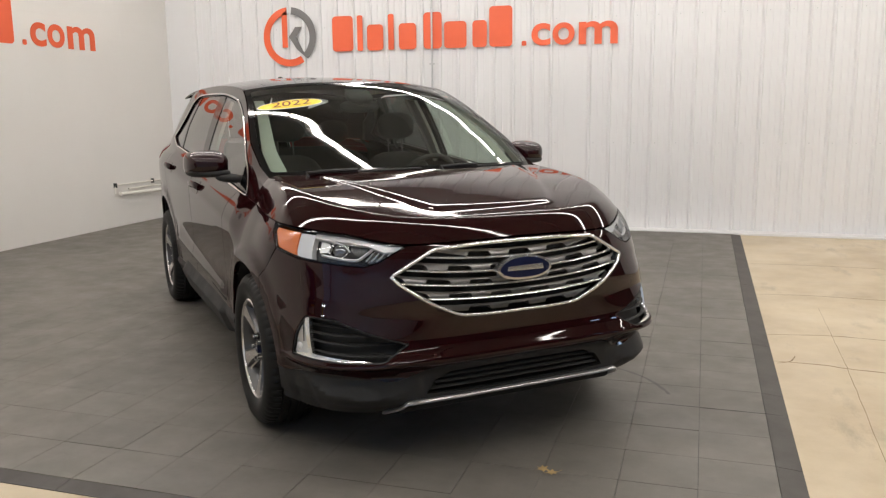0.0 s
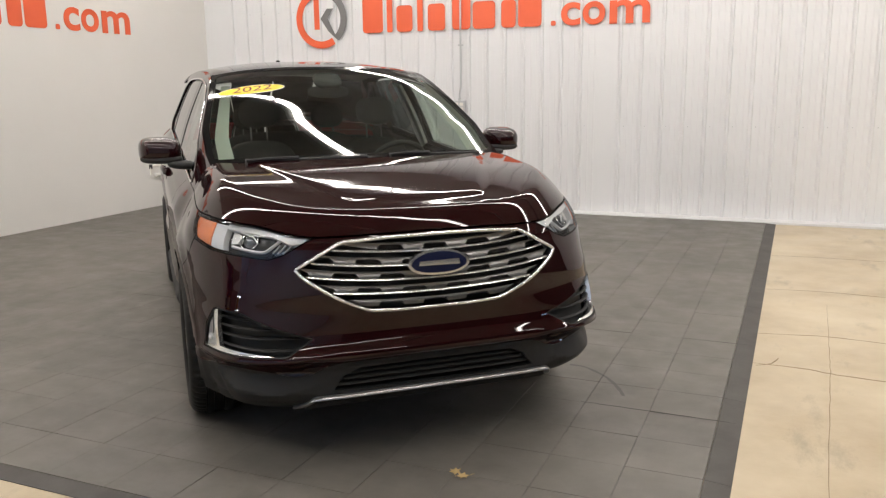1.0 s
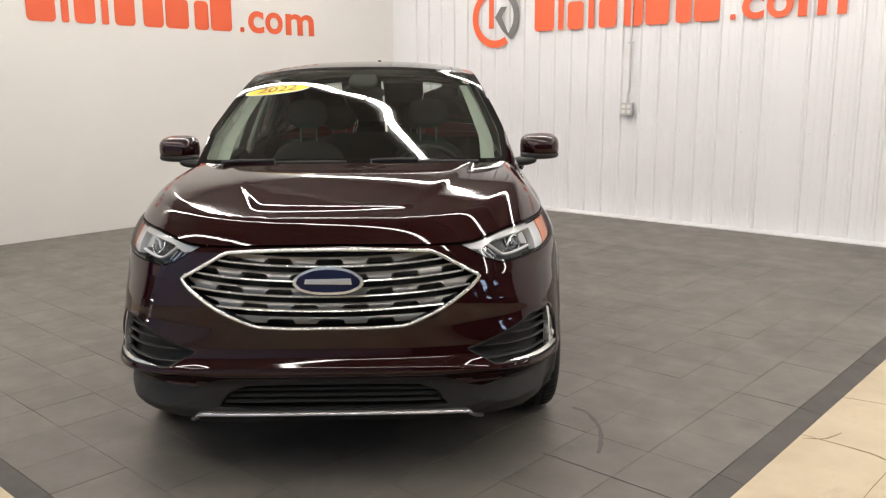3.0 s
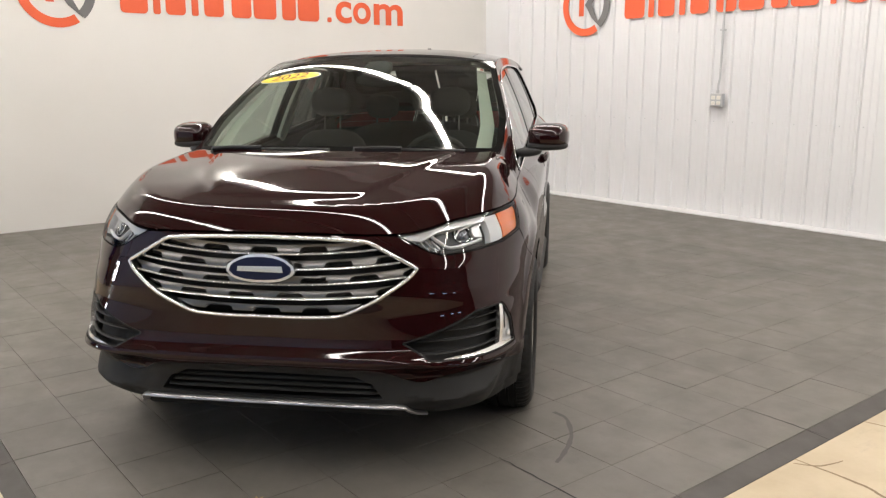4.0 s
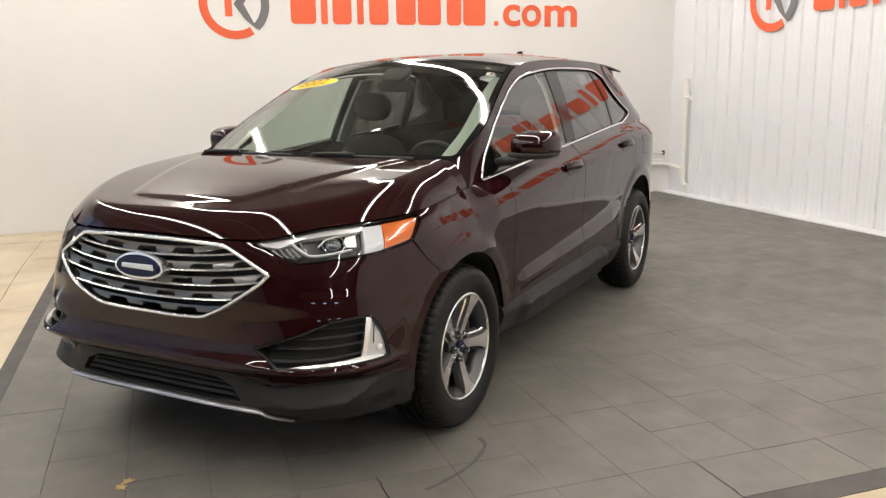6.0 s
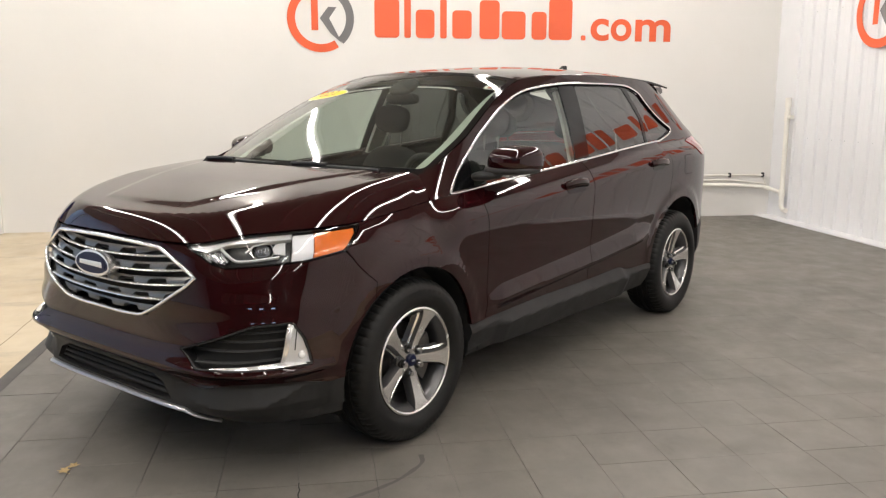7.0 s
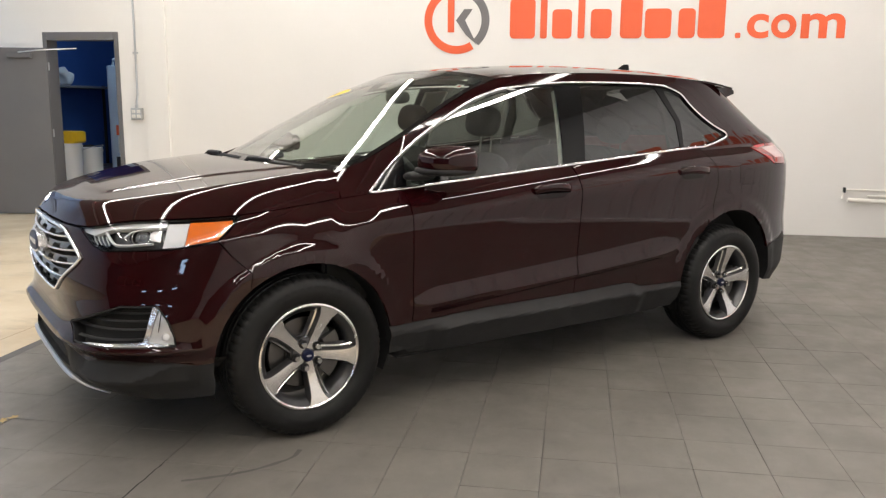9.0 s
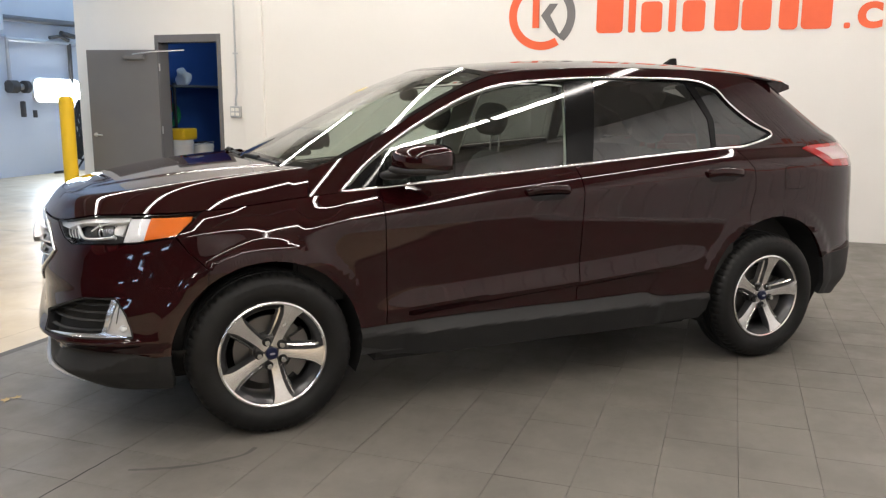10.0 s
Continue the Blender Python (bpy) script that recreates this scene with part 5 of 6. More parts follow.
    unit = [(ud - 0.012, 0.520), (ux(2.018, 0.505) + 0.004, 0.506), (ux(2.037, 0.60) + 0.004, 0.600), (ux(2.070, 0.655) - 0.006, 0.655)]
    panel("fog_lamp", shell, unit, m_lampgrey, fl, side=s, off=-0.014, rim=0.02, cell=(0.02, 0.02), label="bright fog lamp reflector")
    for k in (0.25, 0.7):
        pts, nrm = on(shell, [(unit[0][0] * (1 - k) + unit[1][0] * k, 0.560), (unit[3][0] * (1 - k) + unit[2][0] * k, 0.610 + 0.035 * (1 - k))], -0.010, s)
        tube("reflector_rib", pts, 0.0022, m_lampdark, fl, "dark upright rib", 6)
    panel("fog_lens", shell, unit, m_lens, fl, side=s, off=-0.006, rim=0.004, cell=(0.02, 0.02), label="clear fog lens")
    c, cn = on(shell, [(ux(2.05, 0.55) - 0.002, 0.538)], -0.011, s)
    bm = bmesh.new()
    q = cn[0].to_track_quat("Z", "Y").to_matrix().to_4x4()
    q.translation = c[0]
    bmesh.ops.create_uvsphere(bm, u_segments=16, v_segments=8, radius=0.016, matrix=q @ Matrix.Diagonal((1, 1, 0.5, 1)))
    part("fog_bulb", bm, m_lampwhite, fl, "white lamp lens", smooth=60)

# ---- car: mirrors, handles, wipers, stickers ----
def blob(bm, centre, size, n, m=None, seg=28, rings=16):
    """A rounded box: a superellipsoid."""
    made = bmesh.ops.create_uvsphere(bm, u_segments=seg, v_segments=rings, radius=1.0)["verts"]
    for v in made:
        r = (abs(v.co.x) ** n + abs(v.co.y) ** n + abs(v.co.z) ** n) ** (1 / n)
        v.co = Vector((v.co.x / r * size[0], v.co.y / r * size[1], v.co.z / r * size[2]))
    if m:
        bmesh.ops.transform(bm, matrix=m, verts=made)
    bmesh.ops.translate(bm, vec=centre, verts=made)
    return made


for s in (1, -1):
    door = doors["f", s]
    bm = bmesh.new()
    made = blob(bm, (0, 0, 0), (0.116, 0.114, 0.077), 3.4)
    for v in made:
        f = (v.co.x + 0.116) / 0.232
        v.co.z *= 1 - 0.32 * f ** 2
        v.co.y *= 1 - 0.22 * f ** 2
        v.co.x -= 0.03 * (v.co.y / 0.114)
        if v.co.z < -0.042:
            v.co.z = -0.042 + (v.co.z + 0.042) * 0.05
    bmesh.ops.translate(bm, vec=(0.752, 1.000, 1.216), verts=made)
    for v in made:
        v.co.y *= s
    mirror = part("mirror", bm, m_paint, door, "burgundy mirror cap on a black base", smooth=60)
    bm = bmesh.new()
    made = blob(bm, (0, 0, 0), (0.112, 0.108, 0.024), 3.0)
    for v in made:
        v.co.x -= 0.03 * (v.co.y / 0.086)
    bmesh.ops.translate(bm, vec=(0.756, 0.996, 1.174), verts=made)
    for v in made:
        v.co.y *= s
    part("mirror_base", bm, m_clad, mirror, "black lower mirror housing", smooth=60)
    bm = bmesh.new()
    made = blob(bm, (0, 0, 0), (0.070, 0.075, 0.024), 2.6)
    for v in made:
        v.co.z += 0.1 * (v.co.y - 0.05)
    bmesh.ops.translate(bm, vec=(0.835, 0.895, 1.150), verts=made)
    for v in made:
        v.co.y *= s
    part("mirror_arm", bm, m_clad, mirror, "black mirror arm", smooth=60)
    bm = bmesh.new()
    prism(bm, [(0.072 * math.cos(t) * (abs(math.cos(t)) ** -0.3 if abs(math.cos(t)) > 0.01 else 1), 0.052 * math.sin(t)) for t in np.linspace(0, 2 * math.pi, 24)[:-1]], (0.632, s * 0.988, 1.216), (0, 1, 0), (0, 0, 1), -0.004)
    part("mirror_glass", bm, m_chrome, mirror, "mirror glass")
    for key, x0, x1, z in (("f", 0.168, -0.066, 1.038), ("r", -0.948, -1.172, 1.092)):
        xs = np.linspace(x0, x1, 13)
        # The cup's shade is a flat dark sheet on the door skin.
        cup = rounded([(x0 - 0.012, z - 0.040), (x1 + 0.020, z - 0.038), (x1 + 0.014, z + 0.040), (x0 - 0.008, z + 0.038)], 0.036)
        c = panel("handle_shade", shell, cup, m_gloss, doors[key, s], side=s, off=0.0012, rim=0.002, cell=(0.02, 0.012), label="dark sheet for the shade in the handle recess")
        pts, nrm = on(shell, [(x, z + 0.004 + 0.004 * math.sin((x - x0) / (x1 - x0) * math.pi)) for x in xs], 0.006, s)
        pts = [p + n * 0.026 * math.sin(math.pi * min(1, max(0, i / 12))) ** 0.4 for i, (p, n) in enumerate(zip(pts, nrm))]
        tube("door_handle", pts, 0.0105, m_paint, doors[key, s], "burgundy pull handle", 12, 2.1, (0, 0, 1))

for x0, y0, x1, y1 in ((1.375, 0.10, 1.315, 0.62), (1.345, -0.62, 1.385, -0.02)):
    bm = bmesh.new()
    n = 14
    ps = [Vector((x0 + (x1 - x0) * i / n, y0 + (y1 - y0) * i / n, 0)) for i in range(n + 1)]
    for p in ps:
        p.z = 1.183 + 0.010 * (1 - (p.y / 0.8) ** 2)
    pipe(bm, ps, 0.007, 8)
    pipe(bm, [p + Vector((-0.012, 0, 0.004)) for p in ps[2:]], 0.004, 6)
    pipe(bm, [ps[0] + Vector((0.03, 0, -0.02)), ps[0] + Vector((0, 0, 0.006)), ps[2] + Vector((0.006, 0, 0.010)), ps[6] + Vector((0.002, 0, 0.010))], 0.010, 8)
    part("wiper", bm, m_clad, car, "black wiper arm and blade", smooth=40)

oc = (-0.672, 0.69)


def ell(a, b, tilt=0.05, n=36):
    return [(oc[0] + a * math.cos(t), oc[1] + b * math.sin(t) + tilt * a * math.cos(t)) for t in np.linspace(0, 2 * math.pi, n + 1)[:-1]]


year = panel("year_sticker", screen, ell(0.262, 0.046), m_paper, windshield, off=0.002, rim=0.001, cell=(0.04, 0.02), label="yellow oval year sticker with dark red numerals 2022")
panel("sticker_face", screen, ell(0.252, 0.042), m_sticker, year, off=0.0032, rim=0.001, cell=(0.04, 0.02), label="yellow face")
c, cn = on(screen, [oc], 0.0052)
ax = (on(screen, [(oc[0] + 0.1, oc[1] + 0.005)], 0.0052)[0][0] - on(screen, [(oc[0] - 0.1, oc[1] - 0.005)], 0.0052)[0][0]).normalized()
ay = cn[0].cross(ax).normalized()
text = bpy.data.curves.new("year_text", "FONT")
text.body, text.size, text.align_x, text.align_y, text.shear = "2022", 0.092, "CENTER", "CENTER", 0.12
tob = bpy.data.objects.new("year_text", text)
scene.collection.objects.link(tob)
tm = bpy.data.meshes.new_from_object(tob.evaluated_get(bpy.context.evaluated_depsgraph_get()))
bpy.data.objects.remove(tob)
tm.materials.clear()
tm.materials.append(m_ink)
numerals = new("numerals", tm)
numerals.parent = year
tagged(numerals, "dark red numerals 2022")
r3 = Matrix((ax, ay, cn[0])).transposed().to_4x4()
r3.translation = c[0]
numerals.matrix_basis = r3 @ Matrix.Diagonal((1.25, 1, 1, 1))
for a, b, w, h, m, lab in ((0.825, 0.895, 0.022, 0.011, m_paper, "small white sticker"), (0.875, 0.815, 0.030, 0.020, m_paper, "white service sticker with red print")):
    st = panel("small_sticker", screen, [(a - w, b - h), (a + w, b - h), (a + w, b + h), (a - w, b + h)], m, windshield, off=-0.002, rim=0.001, label=lab)
    if h > 0.015:
        panel("print_block", screen, [(a - w * 0.1, b - h * 0.6), (a + w * 0.7, b - h * 0.6), (a + w * 0.7, b + h * 0.4), (a - w * 0.1, b + h * 0.4)], m_redink, st, off=-0.001, rim=0.0005, label="red print")

# ---- car: cabin ----
bm = bmesh.new()
prof = [(1.30, 1.06), (1.22, 1.125), (1.0, 1.115), (0.82, 1.085), (0.72, 1.02), (0.70, 0.90), (0.80, 0.70), (0.95, 0.55), (1.30, 0.55)]
prism(bm, prof, (0, 0.80, 0), (1, 0, 0), (0, 0, 1), 1.60)
bmesh.ops.bevel(bm, geom=list(bm.edges), offset=0.02, segments=2, affect="EDGES")
part("dashboard", bm, m_dash, car, "dark grey dashboard", smooth=40)
bm = bmesh.new()
blob(bm, (0.90, 0.38, 1.115), (0.12, 0.20, 0.045), 2.5)
part("instrument_hood", bm, m_dash, car, smooth=60)
axis = Vector((-0.90, 0, 0.42)).normalized()
e1, e2 = Vector((0, 1, 0)), axis.cross(Vector((0, 1, 0))).normalized()
sc = Vector((0.60, 0.38, 1.045))
ring = [sc + 0.185 * (math.cos(t) * e1 + math.sin(t) * e2) for t in np.linspace(0, 2 * math.pi, 41)]
sw = tube("steering_wheel", ring, 0.016, m_dash, car, "black steering wheel", 10)
bm = bmesh.new()
blob(bm, tuple(sc + axis * -0.02), (0.03, 0.075, 0.06), 2.6)
pipe(bm, [sc - e1 * 0.18, sc, sc + e1 * 0.18], 0.016, 8)
pipe(bm, [sc, sc - e2 * 0.18 if e2.z > 0 else sc + e2 * 0.18], 0.018, 8)
part("wheel_hub", bm, m_dash, sw, smooth=60)


def seat(x, y, w=0.26, rear=False):
    bm = bmesh.new()
    blob(bm, (x + 0.10, y, 0.66), (0.29, w, 0.10), 3.2)
    st = part("rear_seat" if rear else "front_seat", bm, m_cloth, car, "charcoal cloth seat", smooth=60)
    bm = bmesh.new()
    blob(bm, (x - 0.21, y, 0.91), (0.08, w * 0.95, 0.31), 3.2, Matrix.Rotation(radians(-16), 4, "Y"))
    part("backrest", bm, m_cloth, st, smooth=60)
    for yy in ((y,) if not rear else (y - 0.3, y + 0.3)):
        bm = bmesh.new()
        blob(bm, (x - 0.27, yy, 1.385 if not rear else 1.32), (0.065, 0.125, 0.088), 2.8, Matrix.Rotation(radians(-12), 4, "Y"))
        part("headrest", bm, m_cloth, st, smooth=60)
        for k in (-0.05, 0.05):
            bm = bmesh.new()
            cyl(bm, 0.005, 0.005, (x - 0.285, yy + k, 1.17), (x - 0.30, yy + k, 1.33), 8)
            part("headrest_post", bm, m_steel, st, "dull steel post")
    return st


seat(0.35, 0.38), seat(0.35, -0.38)
seat(-0.78, 0.0, 0.66, True)
bm = bmesh.new()
blob(bm, (0.42, 0.0, 1.515), (0.02, 0.125, 0.036), 3.0)
part("rear_view_mirror", bm, m_dash, car, "black interior mirror", smooth=60)
bm = bmesh.new()
blob(bm, (0.405, 0.0, 1.580), (0.08, 0.085, 0.024), 3.0, Matrix.Rotation(radians(28), 4, "Y"))
part("sensor_cover", bm, m_dash, car, "black sensor cover behind the glass", smooth=60)
# inner trims: headliner, pillars and door cards
panel("headliner", roof_top, [(-0.97, -1.5), (0.97, -1.5), (0.97, 0.19), (-0.97, 0.19)], m_liner, car, off=-0.05, rim=0.0, cell=(0.1, 0.1), label="light grey headliner")
a_trim = scr[::1] + [(0.30, 1.53), (0.45, 1.472), (0.618, 1.392), (0.778, 1.307), (0.887, 1.235), (0.96, 1.17), (1.02, 1.10)]
both("pillar_trim", shell, a_trim, m_liner, car, off=-0.035, rim=0.0, label="light grey pillar trim")
for sg in (1, -1):
    garnish = [(sg * a, b) for a, b in ((0.945, 0.10), (0.945, 0.95), (0.865, 0.92), (0.855, 0.5), (0.845, 0.14))]
    panel("pillar_garnish", screen, garnish, m_liner, car, off=-0.06, rim=0.0, cell=(0.05, 0.05), label="light grey windshield pillar trim")
both("pillar_trim", shell, [(-0.125, 1.16), (-0.195, 1.58), (-0.37, 1.59), (-0.28, 1.165)], m_liner, car, off=-0.05, rim=0.02, label="light grey centre pillar trim")
both("pillar_trim", shell, [(-1.0, 1.215), (-1.0, 1.60), (-1.15, 1.60), (-1.75, 1.40), (-1.75, 1.24)], m_dash, car, holes=[inset(win_q, -0.01)], off=-0.04, rim=0.02)
both("door_card", shell, [(0.95, 0.45), (0.95, 1.07), (-1.2, 1.215), (-1.2, 0.6), (-1.0, 0.45)], m_dash, car, off=-0.05, rim=0.0, cell=(0.1, 0.1))
bm = bmesh.new()
box(bm, -2.05, -1.15, -0.72, 0.72, 0.45, 0.95, 0.05, 2)
part("cargo_floor", bm, m_dash, car)

# ---- ceiling lights ----
def strip_light(at, length=2.40):
    s = thing("ceiling_light", "white surface-mounted fluorescent strip light, lit", "ceiling light", at, "ceiling lights")
    bm = bmesh.new()
    prism(bm, [(-0.075, 0.0), (0.075, 0.0), (0.06, 0.075), (-0.06, 0.075)], (-length / 2, 0, 0), (0, 1, 0), (0, 0, 1), length)
    part("housing", bm, m_white, s)
    bm = bmesh.new()
    prism(bm, [(-0.036, 0.0), (-0.028, -0.03), (0.028, -0.03), (0.036, 0.0)], (-length / 2 + 0.01, 0, -0.001), (0, 1, 0), (0, 0, 1), length - 0.02)
    part("diffuser", bm, m_tube, s)
    return s


first = None
for y in ROWS_Y:
    # Unseen fixtures k = 4 and 5 are added to brighten the east floor.
    for k in range(-1, 6 if y > 4 else 4):
        at = pose(-4.52 + 2.44 * k, y, CEIL - 0.17 - 0.076)
        first = copy_thing(first, at) if first else strip_light(at)

# ---- things in the hall ----
# steel door, swung open against the wall, with its frame
DOOR_Y0, DOOR_Y1, DOOR_Z = -0.915, 0.127, 2.33
bm = bmesh.new()
for y0, y1, z0, z1 in ((DOOR_Y0, DOOR_Y0 + 0.06, -0.014, DOOR_Z), (DOOR_Y1 - 0.06, DOOR_Y1, -0.014, DOOR_Z), (DOOR_Y0 + 0.06, DOOR_Y1 - 0.06, DOOR_Z - 0.10, DOOR_Z)):
    box(bm, WALL_X - 0.21, WALL_X + 0.012, y0, y1, z0, z1, 0.004)
door_1 = solid("door_1", bm, m_doorgrey, "grey steel door frame in the block wall", "door frame")
leaf_at = pose(WALL_X + 0.02, DOOR_Y0 + 0.065, 0, 0, 0, 12)
leaf = thing("steel_door", "dark grey steel door standing open against the wall", "door", leaf_at)
bm = bmesh.new()
box(bm, 0.0, 0.045, -1.02, 0.0, 0.0, 2.13, 0.003)
part("door_leaf", bm, m_doorgrey, leaf)
bm = bmesh.new()
cyl(bm, 0.028, 0.028, (0.045, -0.95, 0.98), (0.055, -0.95, 0.98), 20)
cyl(bm, 0.011, 0.011, (0.05, -0.95, 0.98), (0.095, -0.95, 0.98), 12)
pipe(bm, [(0.092, -0.955, 0.98), (0.094, -0.90, 0.978), (0.092, -0.835, 0.972)], 0.010, 10)
part("lever_handle", bm, m_galv, leaf, "brushed steel lever handle", smooth=40)
bm = bmesh.new()
box(bm, 0.045, 0.10, -0.47, -0.17, 2.00, 2.06, 0.008)
part("door_closer", bm, m_doorgrey, leaf, "grey door closer body")
bm = bmesh.new()
pipe(bm, [(0.09, -0.33, 2.07), (0.11, -0.05, 2.10), (-0.02, 0.36, 2.13)], 0.008, 8)
part("closer_arm", bm, m_galv, leaf, "steel closer arm")
for z in (0.25, 1.05, 1.9):
    bm = bmesh.new()
    cyl(bm, 0.009, 0.009, (0.0, 0.006, z - 0.05), (0.0, 0.006, z + 0.05), 10)
    part("hinge", bm, m_galv, leaf)

# back room behind the door
bm = bmesh.new()
box(bm, WALL_X - 4.2, WALL_X - 4.1, -2.2, 2.6, -0.014, 3.0)
box(bm, WALL_X - 4.2, WALL_X - 0.2, -2.248, -2.2, -0.014, 3.0)
box(bm, WALL_X - 4.1, WALL_X - 0.2, 2.6, 2.7, -0.014, 3.0)
box(bm, WALL_X - 4.2, WALL_X - 0.2, -2.248, 2.7, 3.0, 3.1)
solid("wall_back_room", bm, m_blue_lit, "back room walls with cool blue light put into their colour", "wall")
# This lamp is added out of sight to light the back room.
added_room_lamp = thing("room_light", "cool white strip light, added unseen to light the back room", "ceiling light", pose(WALL_X - 1.6, -0.6, 2.95))
bm = bmesh.new()
box(bm, -0.08, 0.08, -0.6, 0.6, 0.0, 0.05, 0.01)
part("housing", bm, m_white, added_room_lamp)
bm = bmesh.new()
box(bm, -0.06, 0.06, -0.58, 0.58, -0.03, -0.001, 0.01)
part("diffuser", bm, principled("added_cool_diffuser", (0.9, 0.9, 0.9), 0.4, Emission_Color=(0.6, 0.8, 1.0, 1), Emission_Strength=30.0), added_room_lamp)
rack = thing("shelf_rack", "dark steel shelf rack in the blue back room", "rack", pose(-9.83, -1.965, 0, 0, 0, 90))
for x in (-0.19, 0.19):
    for y in (-0.95, 0.95):
        bm = bmesh.new()
        box(bm, x - 0.02, x + 0.02, y - 0.02, y + 0.02, -0.014, 1.72, 0.003)
        part("post", bm, m_black, rack)
for z in (0.35, 1.66):
    bm = bmesh.new()
    box(bm, -0.23, 0.23, -0.99, 0.99, z, z + 0.035, 0.004)
    part("shelf", bm, m_doorgrey, rack)
bm = bmesh.new()
blob(bm, (0, 0, 0), (0.10, 0.12, 0.13), 2.2)
for v in bm.verts:
    v.co += 0.05 * noise.noise_vector(v.co * 9)
bag = tagged(new("plastic_bag", mesh_from("plastic_bag", bm, m_white, 60)), "crumpled white plastic bag on the shelf", "bag")
bag.matrix_basis = pose(-9.39, -1.965, 1.825)
for name, label, at, lidmat, h in (("bucket", "white plastic bucket with a yellow lid", pose(-8.33, -1.285, -0.014), m_yellow, 0.88), ("pail", "white plastic pail with a wire handle", pose(-8.83, -1.27, -0.014), None, 0.79)):
    b = thing(name, label, "bucket", at)
    bm = bmesh.new()
    cyl(bm, 0.155, 0.175, (0, 0, 0), (0, 0, h), 28)
    part("body", bm, m_white, b, smooth=40)
    bm = bmesh.new()
    cyl(bm, 0.183, 0.183, (0, 0, h - 0.06), (0, 0, h - 0.03), 28)
    part("rim", bm, m_white, b, smooth=40)
    if lidmat:
        bm = bmesh.new()
        box(bm, -0.175, 0.175, -0.175, 0.175, h, h + 0.17, 0.03, 2)
        part("lid", bm, lidmat, b, "yellow lid")
    else:
        bm = bmesh.new()
        pipe(bm, [(0.185 * math.cos(t), 0.185 * math.sin(t), h - 0.02 + 0.06 * math.sin(t)) for t in np.linspace(0, math.pi, 14)], 0.006, 6)
        part("handle", bm, m_galv, b, "wire handle")
for name, label, colour, at, sz in (("hose_reel", "green coiled hose hung in the back room", (0.01, 0.25, 0.09), (-9.25, -2.13, 1.21), 0.17), ("fire_extinguisher", "red extinguisher hung in the back room", (0.45, 0.02, 0.02), (-9.17, -2.13, 1.48), 0.10)):
    bm = bmesh.new()
    if name == "hose_reel":
        for q in range(4):
            pipe(bm, [(sz * (0.85 + 0.05 * q) * math.cos(t), 0.03 * q - 0.05, sz * (0.85 + 0.05 * q) * math.sin(t)) for t in np.linspace(0, 2 * math.pi, 25)], 0.018, 8)
    else:
        cyl(bm, 0.065, 0.065, (0, 0, -0.22), (0, 0, 0.12), 20)
        cyl(bm, 0.065, 0.025, (0, 0, 0.12), (0, 0, 0.18), 20)
        pipe(bm, [(0, 0, 0.18), (0.05, 0.03, 0.22), (0.08, 0.05, 0.10), (0.08, 0.05, -0.10)], 0.012, 8)
    ob = tagged(new(name, mesh_from(name, bm, principled(name + "_paint", colour, 0.4), 40)), label, name.replace("_", " "))
    ob.matrix_basis = pose(*at)
# tall service machine in the back room
m_machine = principled("pale_blue_enamel", (0.52, 0.60, 0.70), 0.4)
feed(m_machine, "Base Color", mixed(m_machine, noise_node(m_machine, 2), (0.47, 0.55, 0.65), (0.56, 0.64, 0.74)))
machine = thing("service_machine", "tall pale blue service machine on a base in the back room", "machine", pose(-9.68, -1.44, -0.014))
for name, b, m, lab in (("body", (-0.62, 0.0, 0.0, 0.80, 0.37, 2.03, 0.03, 2), m_machine, ""), ("base", (-0.66, 0.30, 0.0, 0.86, 0.0, 0.365, 0.02, 2), m_machine, "pale blue base box"),
                        ("panel", (0.001, 0.008, 0.12, 0.30, 0.94, 1.10, 0.003, 1), m_orange, "orange label panel"), ("panel", (0.001, 0.008, 0.302, 0.36, 0.94, 1.10, 0.003, 1), m_yellow, "yellow label panel"),
                        ("panel", (0.001, 0.008, 0.14, 0.38, 0.80, 0.93, 0.003, 1), m_white, "white label panel"), ("panel", (0.001, 0.008, 0.14, 0.38, 0.66, 0.79, 0.003, 1), m_white, "white label panel"),
                        # The recess is only its shade, a black plate on the face.
                        ("recess", (0.001, 0.012, 0.10, 0.45, 0.40, 0.60, 0.003, 1), m_black, "black plate for the shade of a recess"), ("panel", (0.001, 0.008, 0.20, 0.30, 1.32, 1.37, 0.003, 1), m_orange, "small orange label")):
    bm = bmesh.new()
    box(bm, *b)
    part(name, bm, m, machine, lab)
bm = bmesh.new()
pipe(bm, [(-0.1, 0.06, 2.02), (-0.1, 0.08, 2.12), (-0.1, 0.16, 2.15), (-0.1, 0.30, 2.15), (-0.1, 0.37, 2.11), (-0.1, 0.38, 2.02)], 0.025, 10)
part("grab_handle", bm, m_machine, machine, "bent tube handle on top", smooth=40)
motor = thing("motor", "dark electric motor on the back room floor", "motor", pose(-9.35, -1.67, -0.014))
bm = bmesh.new()
box(bm, -0.14, 0.14, -0.10, 0.16, 0.0, 0.55, 0.03, 2)
cyl(bm, 0.12, 0.12, (-0.12, 0.02, 0.68), (0.16, 0.02, 0.68), 24)
part("housing", bm, m_black, motor, smooth=40)

# pilaster, conduits and socket boxes
bm = bmesh.new()
box(bm, WALL_X + 0.001, WALL_X + 0.05, 0.48, 0.78, -0.014, CEIL, 0.003)
solid("pilaster", bm, m_block, "painted pilaster on the block wall", "wall")


